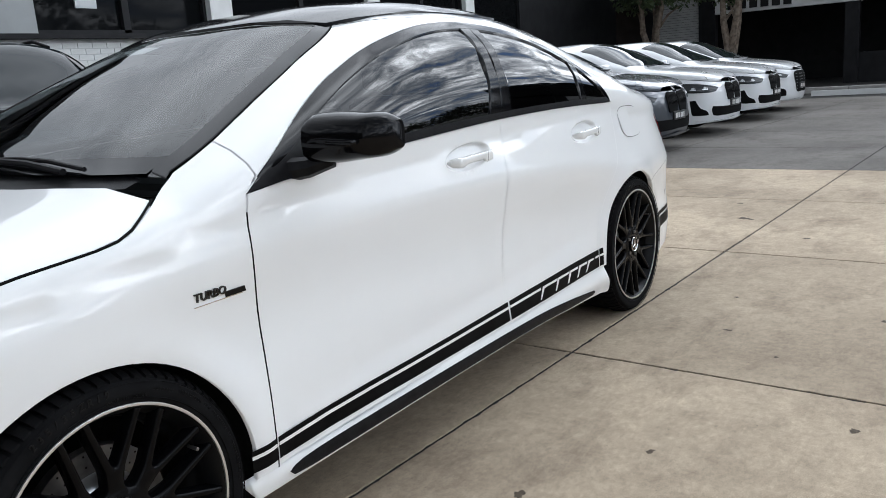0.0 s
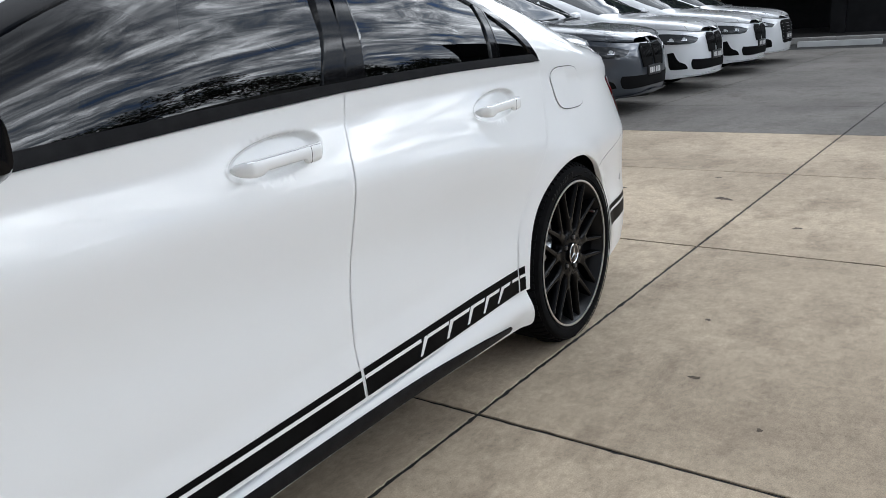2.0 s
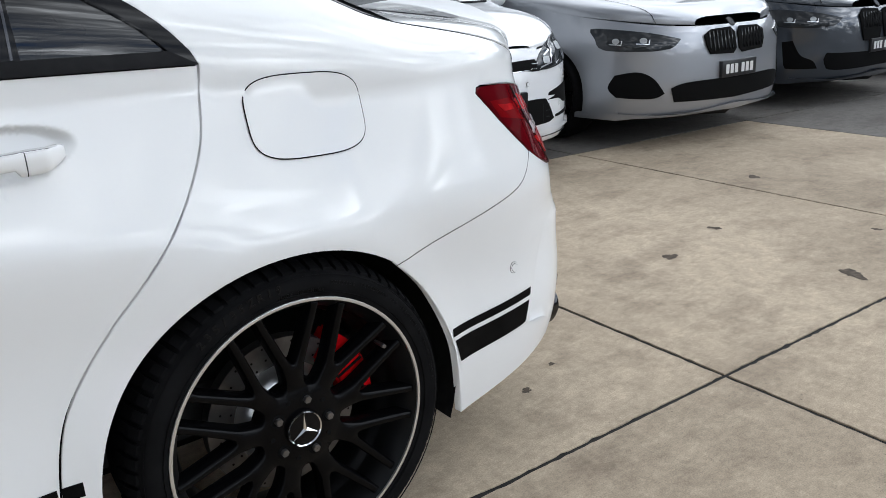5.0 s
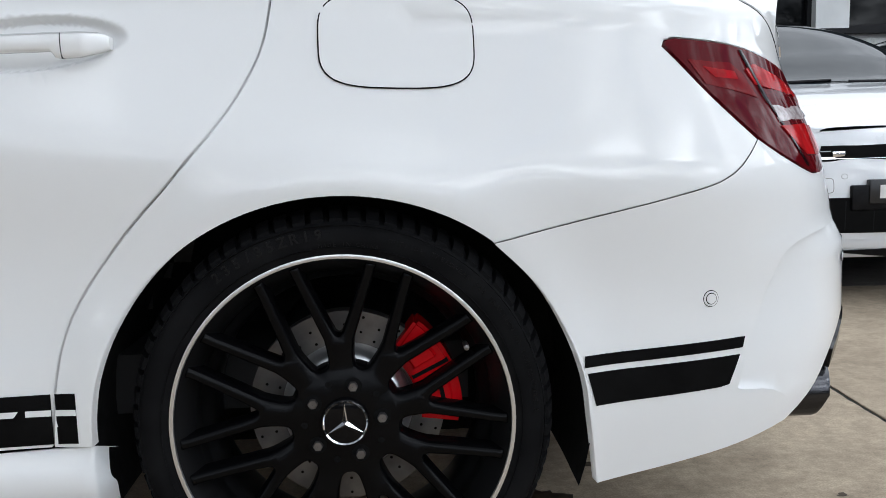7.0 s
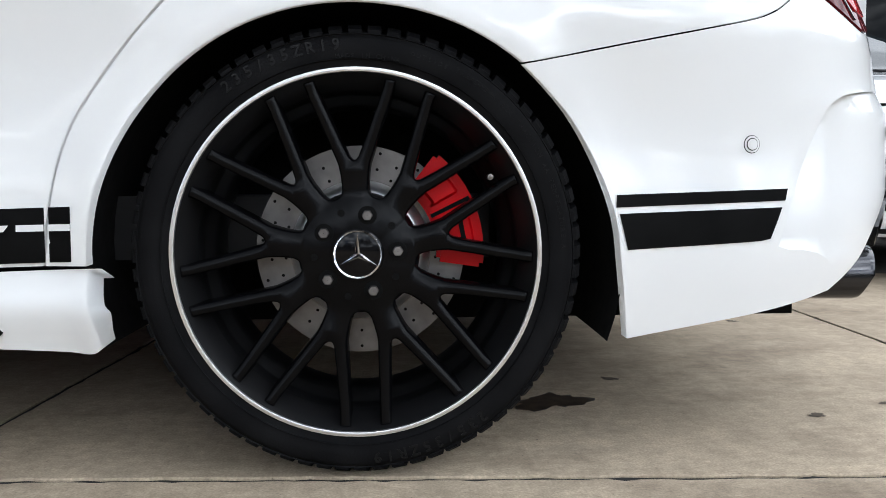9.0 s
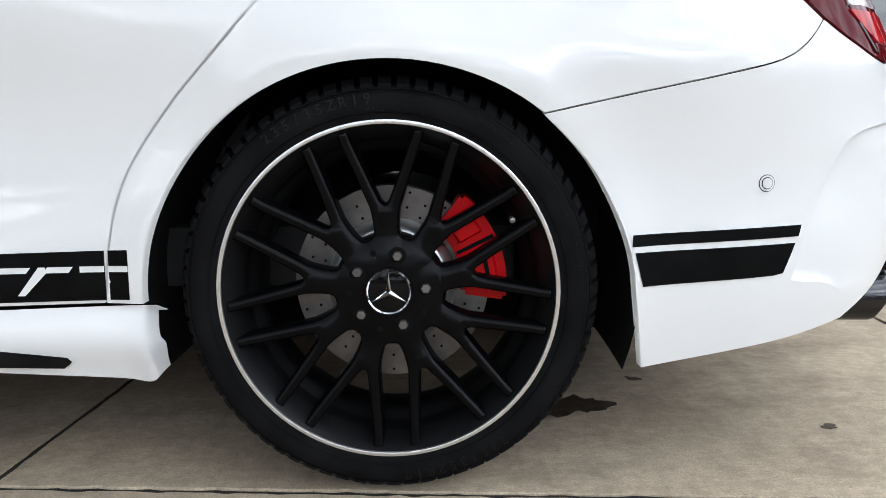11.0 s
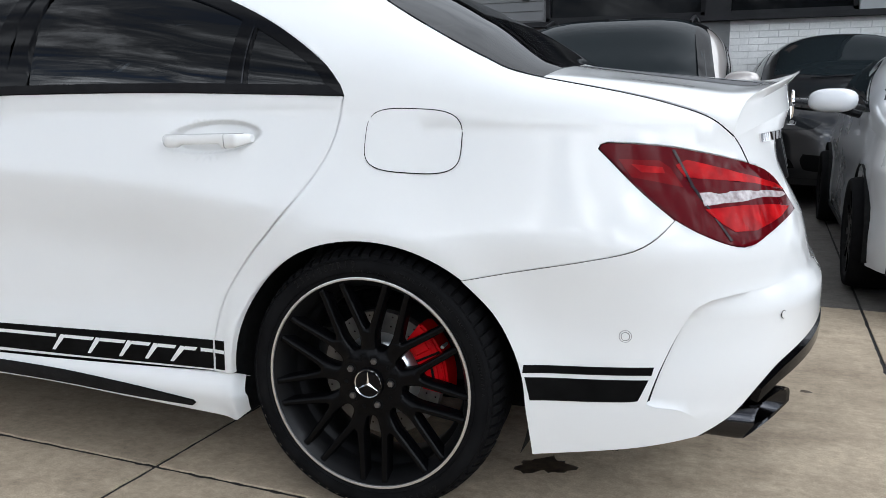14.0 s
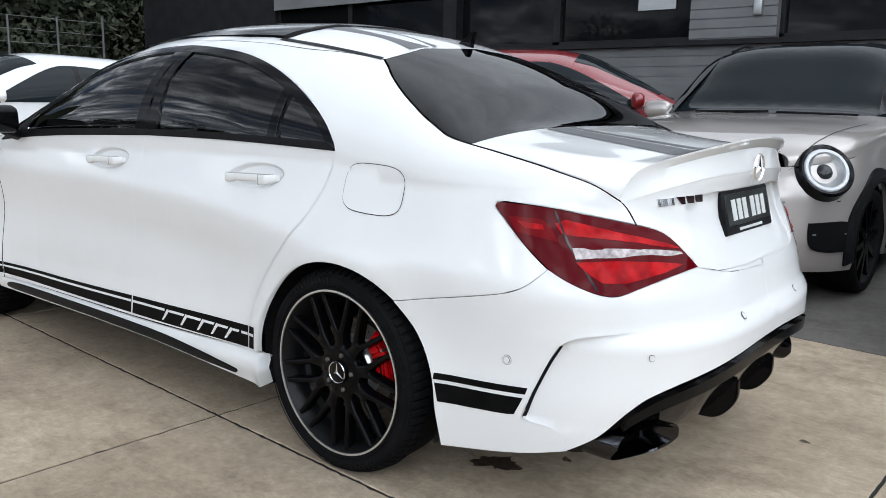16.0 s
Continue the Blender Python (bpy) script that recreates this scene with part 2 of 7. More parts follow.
def sheet(name, poly, fn, material, parent, label="", lift=0.0, lip=0.0, gap=0.0, grid=0.035, flip=False, mirror=False, extra=(), keep=None):
    """A panel: a closed outline in a surface's own plane coordinates, filled with small triangles and laid on the surface fn.
    lift: metres off the surface; lip: depth of the folded edge; gap: how far the edge stays back from the outline."""
    if gap:
        poly = inset(poly, gap)
    n = len(poly)
    lo = [min(p[i] for p in poly) for i in (0, 1)]
    hi = [max(p[i] for p in poly) for i in (0, 1)]
    pts = [Vector(p) for p in poly]
    nx, nz = int((hi[0] - lo[0]) / grid), int((hi[1] - lo[1]) / grid)
    for i in range(nx + 1):
        for j in range(nz + 1):
            q = (lo[0] + (i + 0.5 + 0.25 * (j % 2)) * grid, lo[1] + (j + 0.5) * grid)
            inside, near = False, 1e9
            for a, b in zip(poly, poly[1:] + poly[:1]):
                if (a[1] > q[1]) != (b[1] > q[1]) and q[0] < (b[0] - a[0]) * (q[1] - a[1]) / (b[1] - a[1]) + a[0]:
                    inside = not inside
                near = min(near, (a[0] - q[0]) ** 2 + (a[1] - q[1]) ** 2)
            if inside and near > (0.45 * grid) ** 2 and (keep is None or keep(*q)):
                pts.append(Vector(q))
    pts += [Vector(q) for q in extra]
    v2, _, faces, _, _, _ = delaunay_2d_cdt(pts, [(i, (i + 1) % n) for i in range(n)], [], 1, 1e-6)
    verts, normals = [], []
    h = 2e-3
    for q in v2:
        p = Vector(fn(q[0], q[1]))
        du = Vector(fn(q[0] + h, q[1])) - Vector(fn(q[0] - h, q[1]))
        dv = Vector(fn(q[0], q[1] + h)) - Vector(fn(q[0], q[1] - h))
        nn = du.cross(dv)
        if nn.length < 1e-12:
            nn = Vector((0, 0, 1))
        nn.normalize()
        if flip:
            nn = -nn
        verts.append(p + nn * lift)
        normals.append(nn)
    faces = [tuple(f) for f in faces]
    # wind every face along the surface normal
    fixed = []
    for f in faces:
        a, b, c = (verts[i] for i in f[:3])
        fixed.append(f if (b - a).cross(c - a).dot(normals[f[0]]) >= 0 else tuple(reversed(f)))
    faces = fixed
    if lip:
        count = {}
        for f in faces:
            for a, b in zip(f, f[1:] + f[:1]):
                count[(min(a, b), max(a, b))] = count.get((min(a, b), max(a, b)), []) + [(a, b)]
        edge = [e[0] for e in count.values() if len(e) == 1]
        ring = {}
        for a, b in edge:
            for k in (a, b):
                if k not in ring:
                    ring[k] = (len(verts), len(verts) + 1)
                    side_n = normals[k]
                    verts.append(verts[k].copy())
                    normals.append(side_n)
                    verts.append(verts[k] - side_n * lip)
                    normals.append(side_n)
            # the folded edge
        for a, b in edge:
            faces.append((ring[b][0], ring[a][0], ring[a][1], ring[b][1]))
    if mirror:
        verts = [Vector((v[0], -v[1], v[2])) for v in verts]
        normals = [Vector((v[0], -v[1], v[2])) for v in normals]
        faces = [tuple(reversed(f)) for f in faces]
    if lip:
        return link_mesh(name, verts, faces, material, parent, label, normals=[tuple(v) for v in normals])
    return link_mesh(name, verts, faces, material, parent, label, normals=[tuple(v) for v in normals])


def lathe(bm, profile, axis_y=0.0, segs=64, closed=False):
    """Revolves (radius, y) pairs about the y axis."""
    rings = []
    for r, y in profile:
        rings.append([bm.verts.new((r * math.cos(2 * math.pi * k / segs), y + axis_y, r * math.sin(2 * math.pi * k / segs))) for k in range(segs)])
    for a, b in zip(rings, rings[1:]):
        for k in range(segs):
            bm.faces.new((a[k], a[(k + 1) % segs], b[(k + 1) % segs], b[k]))
    return rings


def prism(bm, pts, y0, y1, m=None):
    """Extrudes a closed (x, z) outline from y0 to y1."""
    a = [bm.verts.new((p[0], y0, p[1])) for p in pts]
    b = [bm.verts.new((p[0], y1, p[1])) for p in pts]
    bm.faces.new(a)
    bm.faces.new(b[::-1])
    for i in range(len(pts)):
        j = (i + 1) % len(pts)
        bm.faces.new((a[j], a[i], b[i], b[j]))
    if m is not None:
        bmesh.ops.transform(bm, matrix=m, verts=a + b)
    return a + b


def tube(bm, path, r, segs=8, radii=None):
    """A round bar along a path of points."""
    rings = []
    path = [Vector(p) for p in path]
    for i, p in enumerate(path):
        d = (path[min(i + 1, len(path) - 1)] - path[max(i - 1, 0)]).normalized()
        u = d.cross(Vector((0, 0, 1)) if abs(d.z) < 0.9 else Vector((1, 0, 0))).normalized()
        w = d.cross(u)
        rr = radii[i] if radii else r
        rings.append([bm.verts.new(p + u * rr * math.cos(2 * math.pi * k / segs) + w * rr * math.sin(2 * math.pi * k / segs)) for k in range(segs)])
    for a, b in zip(rings, rings[1:]):
        for k in range(segs):
            bm.faces.new((a[k], a[(k + 1) % segs], b[(k + 1) % segs], b[k]))
    bm.faces.new(rings[0][::-1])
    bm.faces.new(rings[-1])
    return bm


def text_part(words, size, m, material, parent, name="lettering", depth=0.002, bold=0.0, align="CENTER"):
    """Raised lettering, turned into a mesh."""
    cu = bpy.data.curves.new(name, "FONT")
    cu.body, cu.size, cu.extrude, cu.offset = words, size, depth, bold
    cu.align_x, cu.align_y = align, "CENTER"
    tmp = bpy.data.objects.new(name, cu)
    scene.collection.objects.link(tmp)
    me = bpy.data.meshes.new_from_object(tmp.evaluated_get(bpy.context.evaluated_depsgraph_get()))
    bpy.data.objects.remove(tmp)
    me.transform(m)
    me.materials.clear()
    me.materials.append(material)
    ob = new(name, me)
    if parent:
        ob.parent = parent
    return ob


# ---- body surfaces ----
def table(tab, x):
    """Monotone cubic interpolation in a small table of (x, value)."""
    n = len(tab)
    if x <= tab[0][0]:
        return tab[0][1]
    if x >= tab[-1][0]:
        return tab[-1][1]
    i = 0
    while x > tab[i + 1][0]:
        i += 1
    slope = lambda k: (tab[k + 1][1] - tab[k][1]) / (tab[k + 1][0] - tab[k][0])

    def tangent(k):
        if k == 0:
            return slope(0)
        if k == n - 1:
            return slope(n - 2)
        a, b = slope(k - 1), slope(k)
        return 0.0 if a * b <= 0 else 2 * a * b / (a + b)
    (x0, y0), (x1, y1) = tab[i], tab[i + 1]
    h = x1 - x0
    t = (x - x0) / h
    return (2 * t ** 3 - 3 * t * t + 1) * y0 + (t ** 3 - 2 * t * t + t) * tangent(i) * h + (-2 * t ** 3 + 3 * t * t) * y1 + (t ** 3 - t * t) * tangent(i + 1) * h


def soft(d, k):
    return k * math.log1p(math.exp(max(-40, min(40, d / k))))


def bell(d, w):
    return math.exp(-(d / w) ** 2)


class Shell:
    """The outer skin of a car whose rounded end lies at +x: side(s, z) runs along the flank and round that end, top(x, y) lies over it."""

    def __init__(self, roof, belt, belt_width, power, low, crease, end, x0, n, wheels, arch=0.35, hub=0.318, haunch=0.014, hollow=0.018, half=0.85, reach=0.75, fold=None, corner=0.0):
        self.fold, self.corner = fold, corner
        self.roof, self.belt, self.belt_width, self.power, self.low, self.crease, self.end = roof, belt, belt_width, power, low, crease, end
        self.x0, self.n, self.wheels, self.arch, self.hub, self.haunch, self.hollow = x0, n, wheels, arch, hub, haunch, hollow
        self.arc = [(0.0, 0.0)]
        px, py = 0, -half
        for i in range(1, 401):
            th = i / 400 * math.pi / 2
            x, y = reach * math.sin(th) ** (2 / n), -half * max(0, math.cos(th)) ** (2 / n)
            self.arc.append((self.arc[-1][0] + math.hypot(x - px, y - py), th))
            px, py = x, y
        self.smax = x0 + self.arc[-1][0]

    def theta(self, s):
        d = min(max(s - self.x0, 0), self.arc[-1][0])
        lo, hi = 0, 400
        while hi - lo > 1:
            m = (lo + hi) // 2
            if self.arc[m][0] <= d:
                lo = m
            else:
                hi = m
        a, b = self.arc[lo], self.arc[hi]
        return a[1] + (b[1] - a[1]) * (d - a[0]) / max(1e-9, b[0] - a[0])

    def width(self, x, z):
        xr, x = x, min(x, 0.95)
        zb, wb, zc = table(self.belt, x), table(self.belt_width, x), table(self.crease, x)
        d = z - zc
        w = table(self.low, x) + 0.004
        w -= (w - wb) / max(zb - zc, 0.06) * soft(d, 0.010)
        under = soft(-d, 0.015)
        w -= self.hollow * bell(z - (zc - 0.17), 0.13) * under / (under + 0.03)
        for cx in self.wheels:
            w += 0.012 * bell(math.hypot(xr - cx, z - self.hub) - self.arch, 0.055)
        w += self.haunch * bell(x, 0.45) * bell(z - 0.62, 0.14)
        if self.fold:
            zf, deep = table(self.fold, x), 0.021 * min(1.0, max(0.0, (x + 2.34) / 0.35)) * min(1.0, max(0.0, (-0.36 - x) / 0.30))
            rise = 1.0 - soft(zf - z, 0.006) / 0.15 - soft(z - zf, 0.006) / max(0.1, zc - 0.04 - zf)
            w -= deep * soft(rise, 0.05)
        return w - 0.10 * soft(0.32 - z, 0.02)

    def upper(self, x, z):
        zb, zr, m = table(self.belt, x), table(self.roof, x), table(self.power, x)
        t = (z - zb) / (zr - zb)
        return 0.0 if t >= 1 else (1 - max(0, t) ** m) ** (1 / m)

    def side(self, s, z):
        if s <= self.x0:
            zb = table(self.belt, s)
            if z <= zb:
                return (s, -self.width(s, z), z)
            return (s, -self.width(s, zb) * self.upper(s, z), z)
        th = self.theta(s)
        x = self.x0 + (table(self.end, z) - self.x0) * math.sin(th) ** (2 / self.n)
        zb = table(self.belt, x)
        full = self.n + self.corner * min(1.0, max(0.0, (0.95 - z) / 0.30))
        y = -self.width(x, min(z, zb)) * max(0.0, 1 - math.sin(th) ** (2 / self.n * full)) ** (1 / full)
        if z > zb:
            y *= self.upper(min(x, self.end[-1][1] + 0.05), z)
        return (x, y, z)

    def plan(self, x):
        if x <= self.x0:
            return self.width(x, table(self.belt, x))
        zb = table(self.belt, x)
        q = (x - self.x0) / (table(self.end, zb) - self.x0)
        return self.width(x, zb) * max(0.0, 1 - q ** self.n) ** (1 / self.n) if q < 1 else 0.0

    def top(self, x, y):
        w, zb, zr, m = self.plan(x), table(self.belt, x), table(self.roof, x), table(self.power, x)
        r = abs(y) / max(w, 1e-6)
        return (x, y, zb if r >= 1 else zb + (zr - zb) * (1 - r ** m) ** (1 / m))


# ---- the white coupe-style saloon ----
car = Shell(
    roof=[(-3.62, 0.66), (-3.3, 0.80), (-2.9, 0.905), (-2.65, 0.945), (-2.47, 0.985), (-2.3, 1.065), (-2.1, 1.16), (-1.85, 1.275), (-1.6, 1.376), (-1.35, 1.425), (-1.0, 1.447), (-0.7, 1.438), (-0.4, 1.402), (-0.1, 1.32), (0.15, 1.205), (0.38, 1.075), (0.55, 1.035), (0.75, 1.0), (0.95, 0.985)],
    belt=[(-3.62, 0.56), (-3.3, 0.68), (-2.9, 0.79), (-2.5, 0.85), (-2.2, 0.885), (-1.1, 0.935), (-0.2, 0.945), (0.3, 0.90), (0.6, 0.885), (1.1, 0.88)],
    belt_width=[(-3.62, 0.60), (-3.3, 0.77), (-2.9, 0.85), (-2.5, 0.874), (-2.2, 0.873), (-1.7, 0.859), (-1.1, 0.842), (-0.6, 0.828), (-0.1, 0.808), (0.3, 0.808)],
    power=[(-3.6, 3.2), (-2.6, 3.2), (-2.2, 3.0), (-1.8, 2.95), (-1.3, 2.9), (-0.8, 2.7), (-0.4, 2.4), (-0.1, 2.35), (0.1, 2.6), (0.4, 3.3), (0.8, 4.2)],
    low=[(-3.62, 0.55), (-3.3, 0.76), (-2.9, 0.87), (-2.5, 0.886), (-1.4, 0.88), (-0.5, 0.880), (0, 0.872), (0.3, 0.857), (0.6, 0.845), (0.95, 0.835)],
    crease=[(-3.4, 0.66), (-2.9, 0.74), (-2.6, 0.78), (-2.2, 0.812), (-1.7, 0.812), (-1.1, 0.80), (-0.7, 0.78), (-0.3, 0.74), (0.0, 0.70), (0.3, 0.68), (0.6, 0.665), (0.95, 0.66)],
    end=[(0.15, 0.93), (0.3, 0.995), (0.42, 1.018), (0.52, 1.018), (0.58, 0.985), (0.66, 0.965), (0.78, 0.925), (0.83, 0.905), (0.88, 0.900), (0.96, 0.915), (1.0, 0.92)],
    x0=0.25, n=2.7, wheels=(0.0, -2.70), hollow=0.021, fold=[(-2.3, 0.385), (-1.2, 0.43), (-0.45, 0.475)], corner=0.6)
S = car.smax

saloon = new("saloon_car")
tagged(saloon, "white four-door coupe saloon with black stripes, parked on concrete", "car")

BELT_TRIM = [(-2.285, 0.932), (-2.0, 0.958), (-1.6, 0.98), (-1.09, 0.998), (-0.6, 1.0), (-0.08, 0.988)]
WINDOW_TOP = [(-0.08, 0.988), (-0.09, 1.01), (-0.153, 1.075), (-0.284, 1.157), (-0.44, 1.227), (-0.625, 1.285), (-0.82, 1.318), (-1.06, 1.337), (-1.32, 1.322), (-1.59, 1.266), (-1.784, 1.197), (-1.98, 1.107), (-2.21, 0.978), (-2.285, 0.932)]
DOOR_FRONT = [(-2.285, 0.932), (-2.298, 0.89), (-2.303, 0.858), (-2.308, 0.796), (-2.303, 0.70), (-2.30, 0.588), (-2.306, 0.481), (-2.313, 0.356), (-2.313, 0.272)]
DOOR_MID = [(-1.09, 0.998), (-1.10, 0.96), (-1.108, 0.923), (-1.13, 0.806), (-1.15, 0.66), (-1.175, 0.494), (-1.178, 0.364), (-1.165, 0.285)]
DOOR_REAR = [(-0.08, 0.988), (-0.088, 0.936), (-0.104, 0.868), (-0.15, 0.786), (-0.225, 0.696), (-0.301, 0.616), (-0.36, 0.541), (-0.394, 0.481), (-0.414, 0.406), (-0.426, 0.306)]
BUMPER_SEAM = [(0.231, 0.583), (0.37, 0.611), (0.513, 0.638), (0.615, 0.660), (0.672, 0.687), (0.721, 0.724)]
LAMP = [(0.553, 0.872), (0.558, 0.882), (0.575, 0.885), (0.710, 0.877), (0.837, 0.859), (0.990, 0.833), (1.083, 0.81), (1.147, 0.769), (1.215, 0.714)]
LAMP_LOW = [(1.215, 0.714), (1.1, 0.70), (0.999, 0.68), (0.92, 0.661), (0.851, 0.669), (0.77, 0.698), (0.721, 0.724)]
LAMP_EDGE = [(0.721, 0.724), (0.655, 0.778), (0.60, 0.832), (0.553, 0.872)]
LID_SEAM = [(0.990, 0.833), (0.96, 0.868), (0.925, 0.895), (0.83, 0.935), (0.72, 0.963), (0.60, 0.988), (0.385, 1.025)]
GLASS_EDGE = [(0.385, 1.025), (0.30, 1.045), (0.215, 1.082), (0.075, 1.152), (-0.046, 1.216), (-0.105, 1.250), (-0.155, 1.276)]
Y_REAR, Y_FRONT = car.side(-0.155, 1.276)[1], car.side(-1.583, 1.336)[1]
ROOF_Y = [(-1.583, Y_FRONT), (-1.3, -0.60), (-0.9, -0.605), (-0.5, -0.585), (-0.155, Y_REAR)]
ROOF_XY = [(x, table(ROOF_Y, x)) for x in (-0.155, -0.3, -0.45, -0.62, -0.8, -1.0, -1.2, -1.4, -1.583)]
ROOF_EDGE = [(x, car.top(x, y)[2]) for x, y in ROOF_XY]
PILLAR = [ROOF_EDGE[-1], (-1.78, 1.252), (-1.964, 1.17), (-2.10, 1.109), (-2.237, 1.048), (-2.374, 0.991), (-2.395, 0.98)]
WING_TOP = [(-3.10, 0.78), (-2.95, 0.832), (-2.839, 0.857), (-2.738, 0.87), (-2.66, 0.879), (-2.611, 0.888), (-2.57, 0.902), (-2.536, 0.917), (-2.47, 0.945), (-2.395, 0.98)]
REAR_ARCH = arc(0, 0.318, 0.364, 50.6, 182, rz=0.343)
FRONT_ARCH = arc(-2.725, 0.318, 0.345, -8, 180, rz=0.338)
FLIC = [(0.636, 0.322), (0.643, 0.36), (0.652, 0.395), (0.665, 0.428), (0.689, 0.479), (0.722, 0.53), (0.76, 0.548), (0.80, 0.557), (0.905, 0.567), (1.1, 0.575), (1.3, 0.582), (S, 0.585)]
DIFF_TOP = [(S, 0.475), (1.43, 0.468), (1.15, 0.437), (1.0, 0.405), (0.93, 0.365), (0.86, 0.295), (0.778, 0.247)]


def both(name, poly, fn, material, parent, label="", **k):
    a = sheet(name, poly, fn, material, parent, label, **k)
    m = a.copy()
    m.data = a.data.copy()
    scene.collection.objects.link(m)
    me = m.data
    normals = [Vector((0, 0, 0))] * len(me.vertices)
    for lp, nv in zip(me.loops, me.corner_normals):
        normals[lp.vertex_index] = Vector(nv.vector)
    me.transform(Matrix.Diagonal((1, -1, 1, 1)))
    me.flip_normals()
    me.normals_split_custom_set_from_vertices([(n.x, -n.y, n.z) for n in normals])
    return a, m


fn = car.side
LIP = dict(lip=0.018, gap=0.0021)
both("front_wing", outline(
    [FRONT_ARCH[-1], (-3.09, 0.55), (-3.10, 0.78)], WING_TOP,
    PILLAR[4:][::-1], [PILLAR[4], (-2.241, 0.972)], [(-2.241, 0.966), (-2.285, 0.932)], DOOR_FRONT,
    [(-2.313, 0.272), (-2.383, 0.272)], FRONT_ARCH), fn, WHITE, saloon, **LIP)
HANDLES = ((-1.465, -1.215, 0.892), (-0.555, -0.310, 0.884))


def cup_place(s, z, x0, x1, zh):
    """How far a place lies from the middle of a handle's cup: 1 on its rim."""
    d = s - (x0 + 0.52 * (x1 - x0))
    return (d / 0.142) ** 2 + ((z - zh - 0.005 - 0.07 * d) / 0.042) ** 2


def cupped(s, z):
    """The flank with the hollow behind each door handle."""
    p = car.side(s, z)
    for x0, x1, zh in HANDLES:
        q = cup_place(s, z, x0, x1, zh)
        if q < 1:
            f = min(1.0, 2.2 * (1 - q))
            return (p[0], p[1] + 0.019 * f * f * (3 - 2 * f), p[2])
    return p


def cup_rings(x0, x1, zh):
    out = []
    for q in (0.03, 0.15, 0.3, 0.42, 0.52, 0.60, 0.68, 0.76, 0.84, 0.91, 0.97, 1.02, 1.12):
        k = math.sqrt(q)
        for i in range(56):
            a = 2 * math.pi * (i + 0.5 * (round(q * 100) % 2)) / 56
            d = 0.142 * k * math.cos(a)
            out.append((x0 + 0.52 * (x1 - x0) + d, zh + 0.005 + 0.07 * d + 0.042 * k * math.sin(a)))
    return out


off_cups = lambda s, z: all(cup_place(s, z, *h) > 1.2 for h in HANDLES)
fdoor, fdoor_r = both("front_door", outline(DOOR_FRONT[::-1], BELT_TRIM[:4], DOOR_MID, [DOOR_MID[-1], DOOR_FRONT[-1]]), cupped, WHITE, saloon, grid=0.022, extra=cup_rings(*HANDLES[0]), keep=off_cups, **LIP)
rdoor, rdoor_r = both("rear_door", outline(DOOR_MID[::-1], BELT_TRIM[3:], DOOR_REAR, [DOOR_REAR[-1], DOOR_MID[-1]]), cupped, WHITE, saloon, grid=0.022, extra=cup_rings(*HANDLES[1]), keep=off_cups, **LIP)
both("quarter_panel", outline(DOOR_REAR[::-1], WINDOW_TOP, [(-2.285, 0.932), (-2.241, 0.962)], [(-2.241, 0.972), PILLAR[4]], PILLAR[:5][::-1], ROOF_EDGE[::-1], GLASS_EDGE[::-1], LID_SEAM[::-1],
     LAMP[:6][::-1], LAMP_EDGE[::-1], BUMPER_SEAM[::-1], REAR_ARCH, [REAR_ARCH[-1], (-0.426, 0.306)]), fn, WHITE, saloon, **LIP)
bumper, bumper_r = both("rear_bumper", outline(BUMPER_SEAM, LAMP_LOW[::-1], [(1.215, 0.714), (1.30, 0.695), (1.42, 0.678), (S, 0.668)], [(S, 0.668), (S, 0.585)], FLIC[::-1],
     [(0.636, 0.322), (0.66, 0.316), (0.72, 0.31), (0.77, 0.285), (0.778, 0.247)], [(0.778, 0.247), (0.66, 0.226), (0.52, 0.207), (0.401, 0.190)],
     [(0.401, 0.190), (0.388, 0.25), (0.378, 0.30), (0.366, 0.37), (0.338, 0.445), (0.295, 0.517), (0.231, 0.583)]), fn, WHITE, saloon, lip=0.018, gap=0.0003)


def scoop(s, z):
    """The bumper's rear corner, sunk behind the flick line and rising to the outer skin further back."""
    p = Vector(car.side(s, z))
    edge = table([(0.30, 0.634), (0.36, 0.643), (0.428, 0.665), (0.479, 0.689), (0.53, 0.722), (0.557, 0.80), (0.60, 0.95)], z)
    d = max(0.0, s - edge)
    depth = 0.024 * math.exp(-(d / 0.11) ** 1.5) * min(1, max(0, (z - 0.300) / 0.03)) * (1 - min(1, max(0, (z - 0.52) / 0.07)) * 0.75)
    q = Vector((0.45, 0.0, p.z))
    out = (p - q).normalized()
    return tuple(p - out * depth)


both("bumper_corner", outline(FLIC, [(S, 0.585), (S, 0.475)], DIFF_TOP, [(0.778, 0.247), (0.77, 0.285), (0.72, 0.31), (0.66, 0.316), (0.636, 0.322)]), scoop, WHITE, bumper, lip=0.012, grid=0.025)[1].parent = bumper_r
slit = [(0.637, 0.324), (0.643, 0.36), (0.652, 0.395), (0.665, 0.428), (0.689, 0.479), (0.718, 0.526)]
for o, p in zip(both("bumper_vent", smooth_curve(slit, 0.015) + smooth_curve([(s + 0.010, z + 0.002) for s, z in slit[::-1]], 0.015), scoop, SATIN, bumper, "black slit behind the bumper flick", lift=0.003, grid=0.02), (bumper, bumper_r)):
    o.parent = p
RECESS = [(S, 0.905), (1.28, 0.900), (1.19, 0.886), (1.178, 0.868), (1.197, 0.817), (1.228, 0.748), (1.26, 0.712), (1.312, 0.696), (1.42, 0.690), (S, 0.688)]
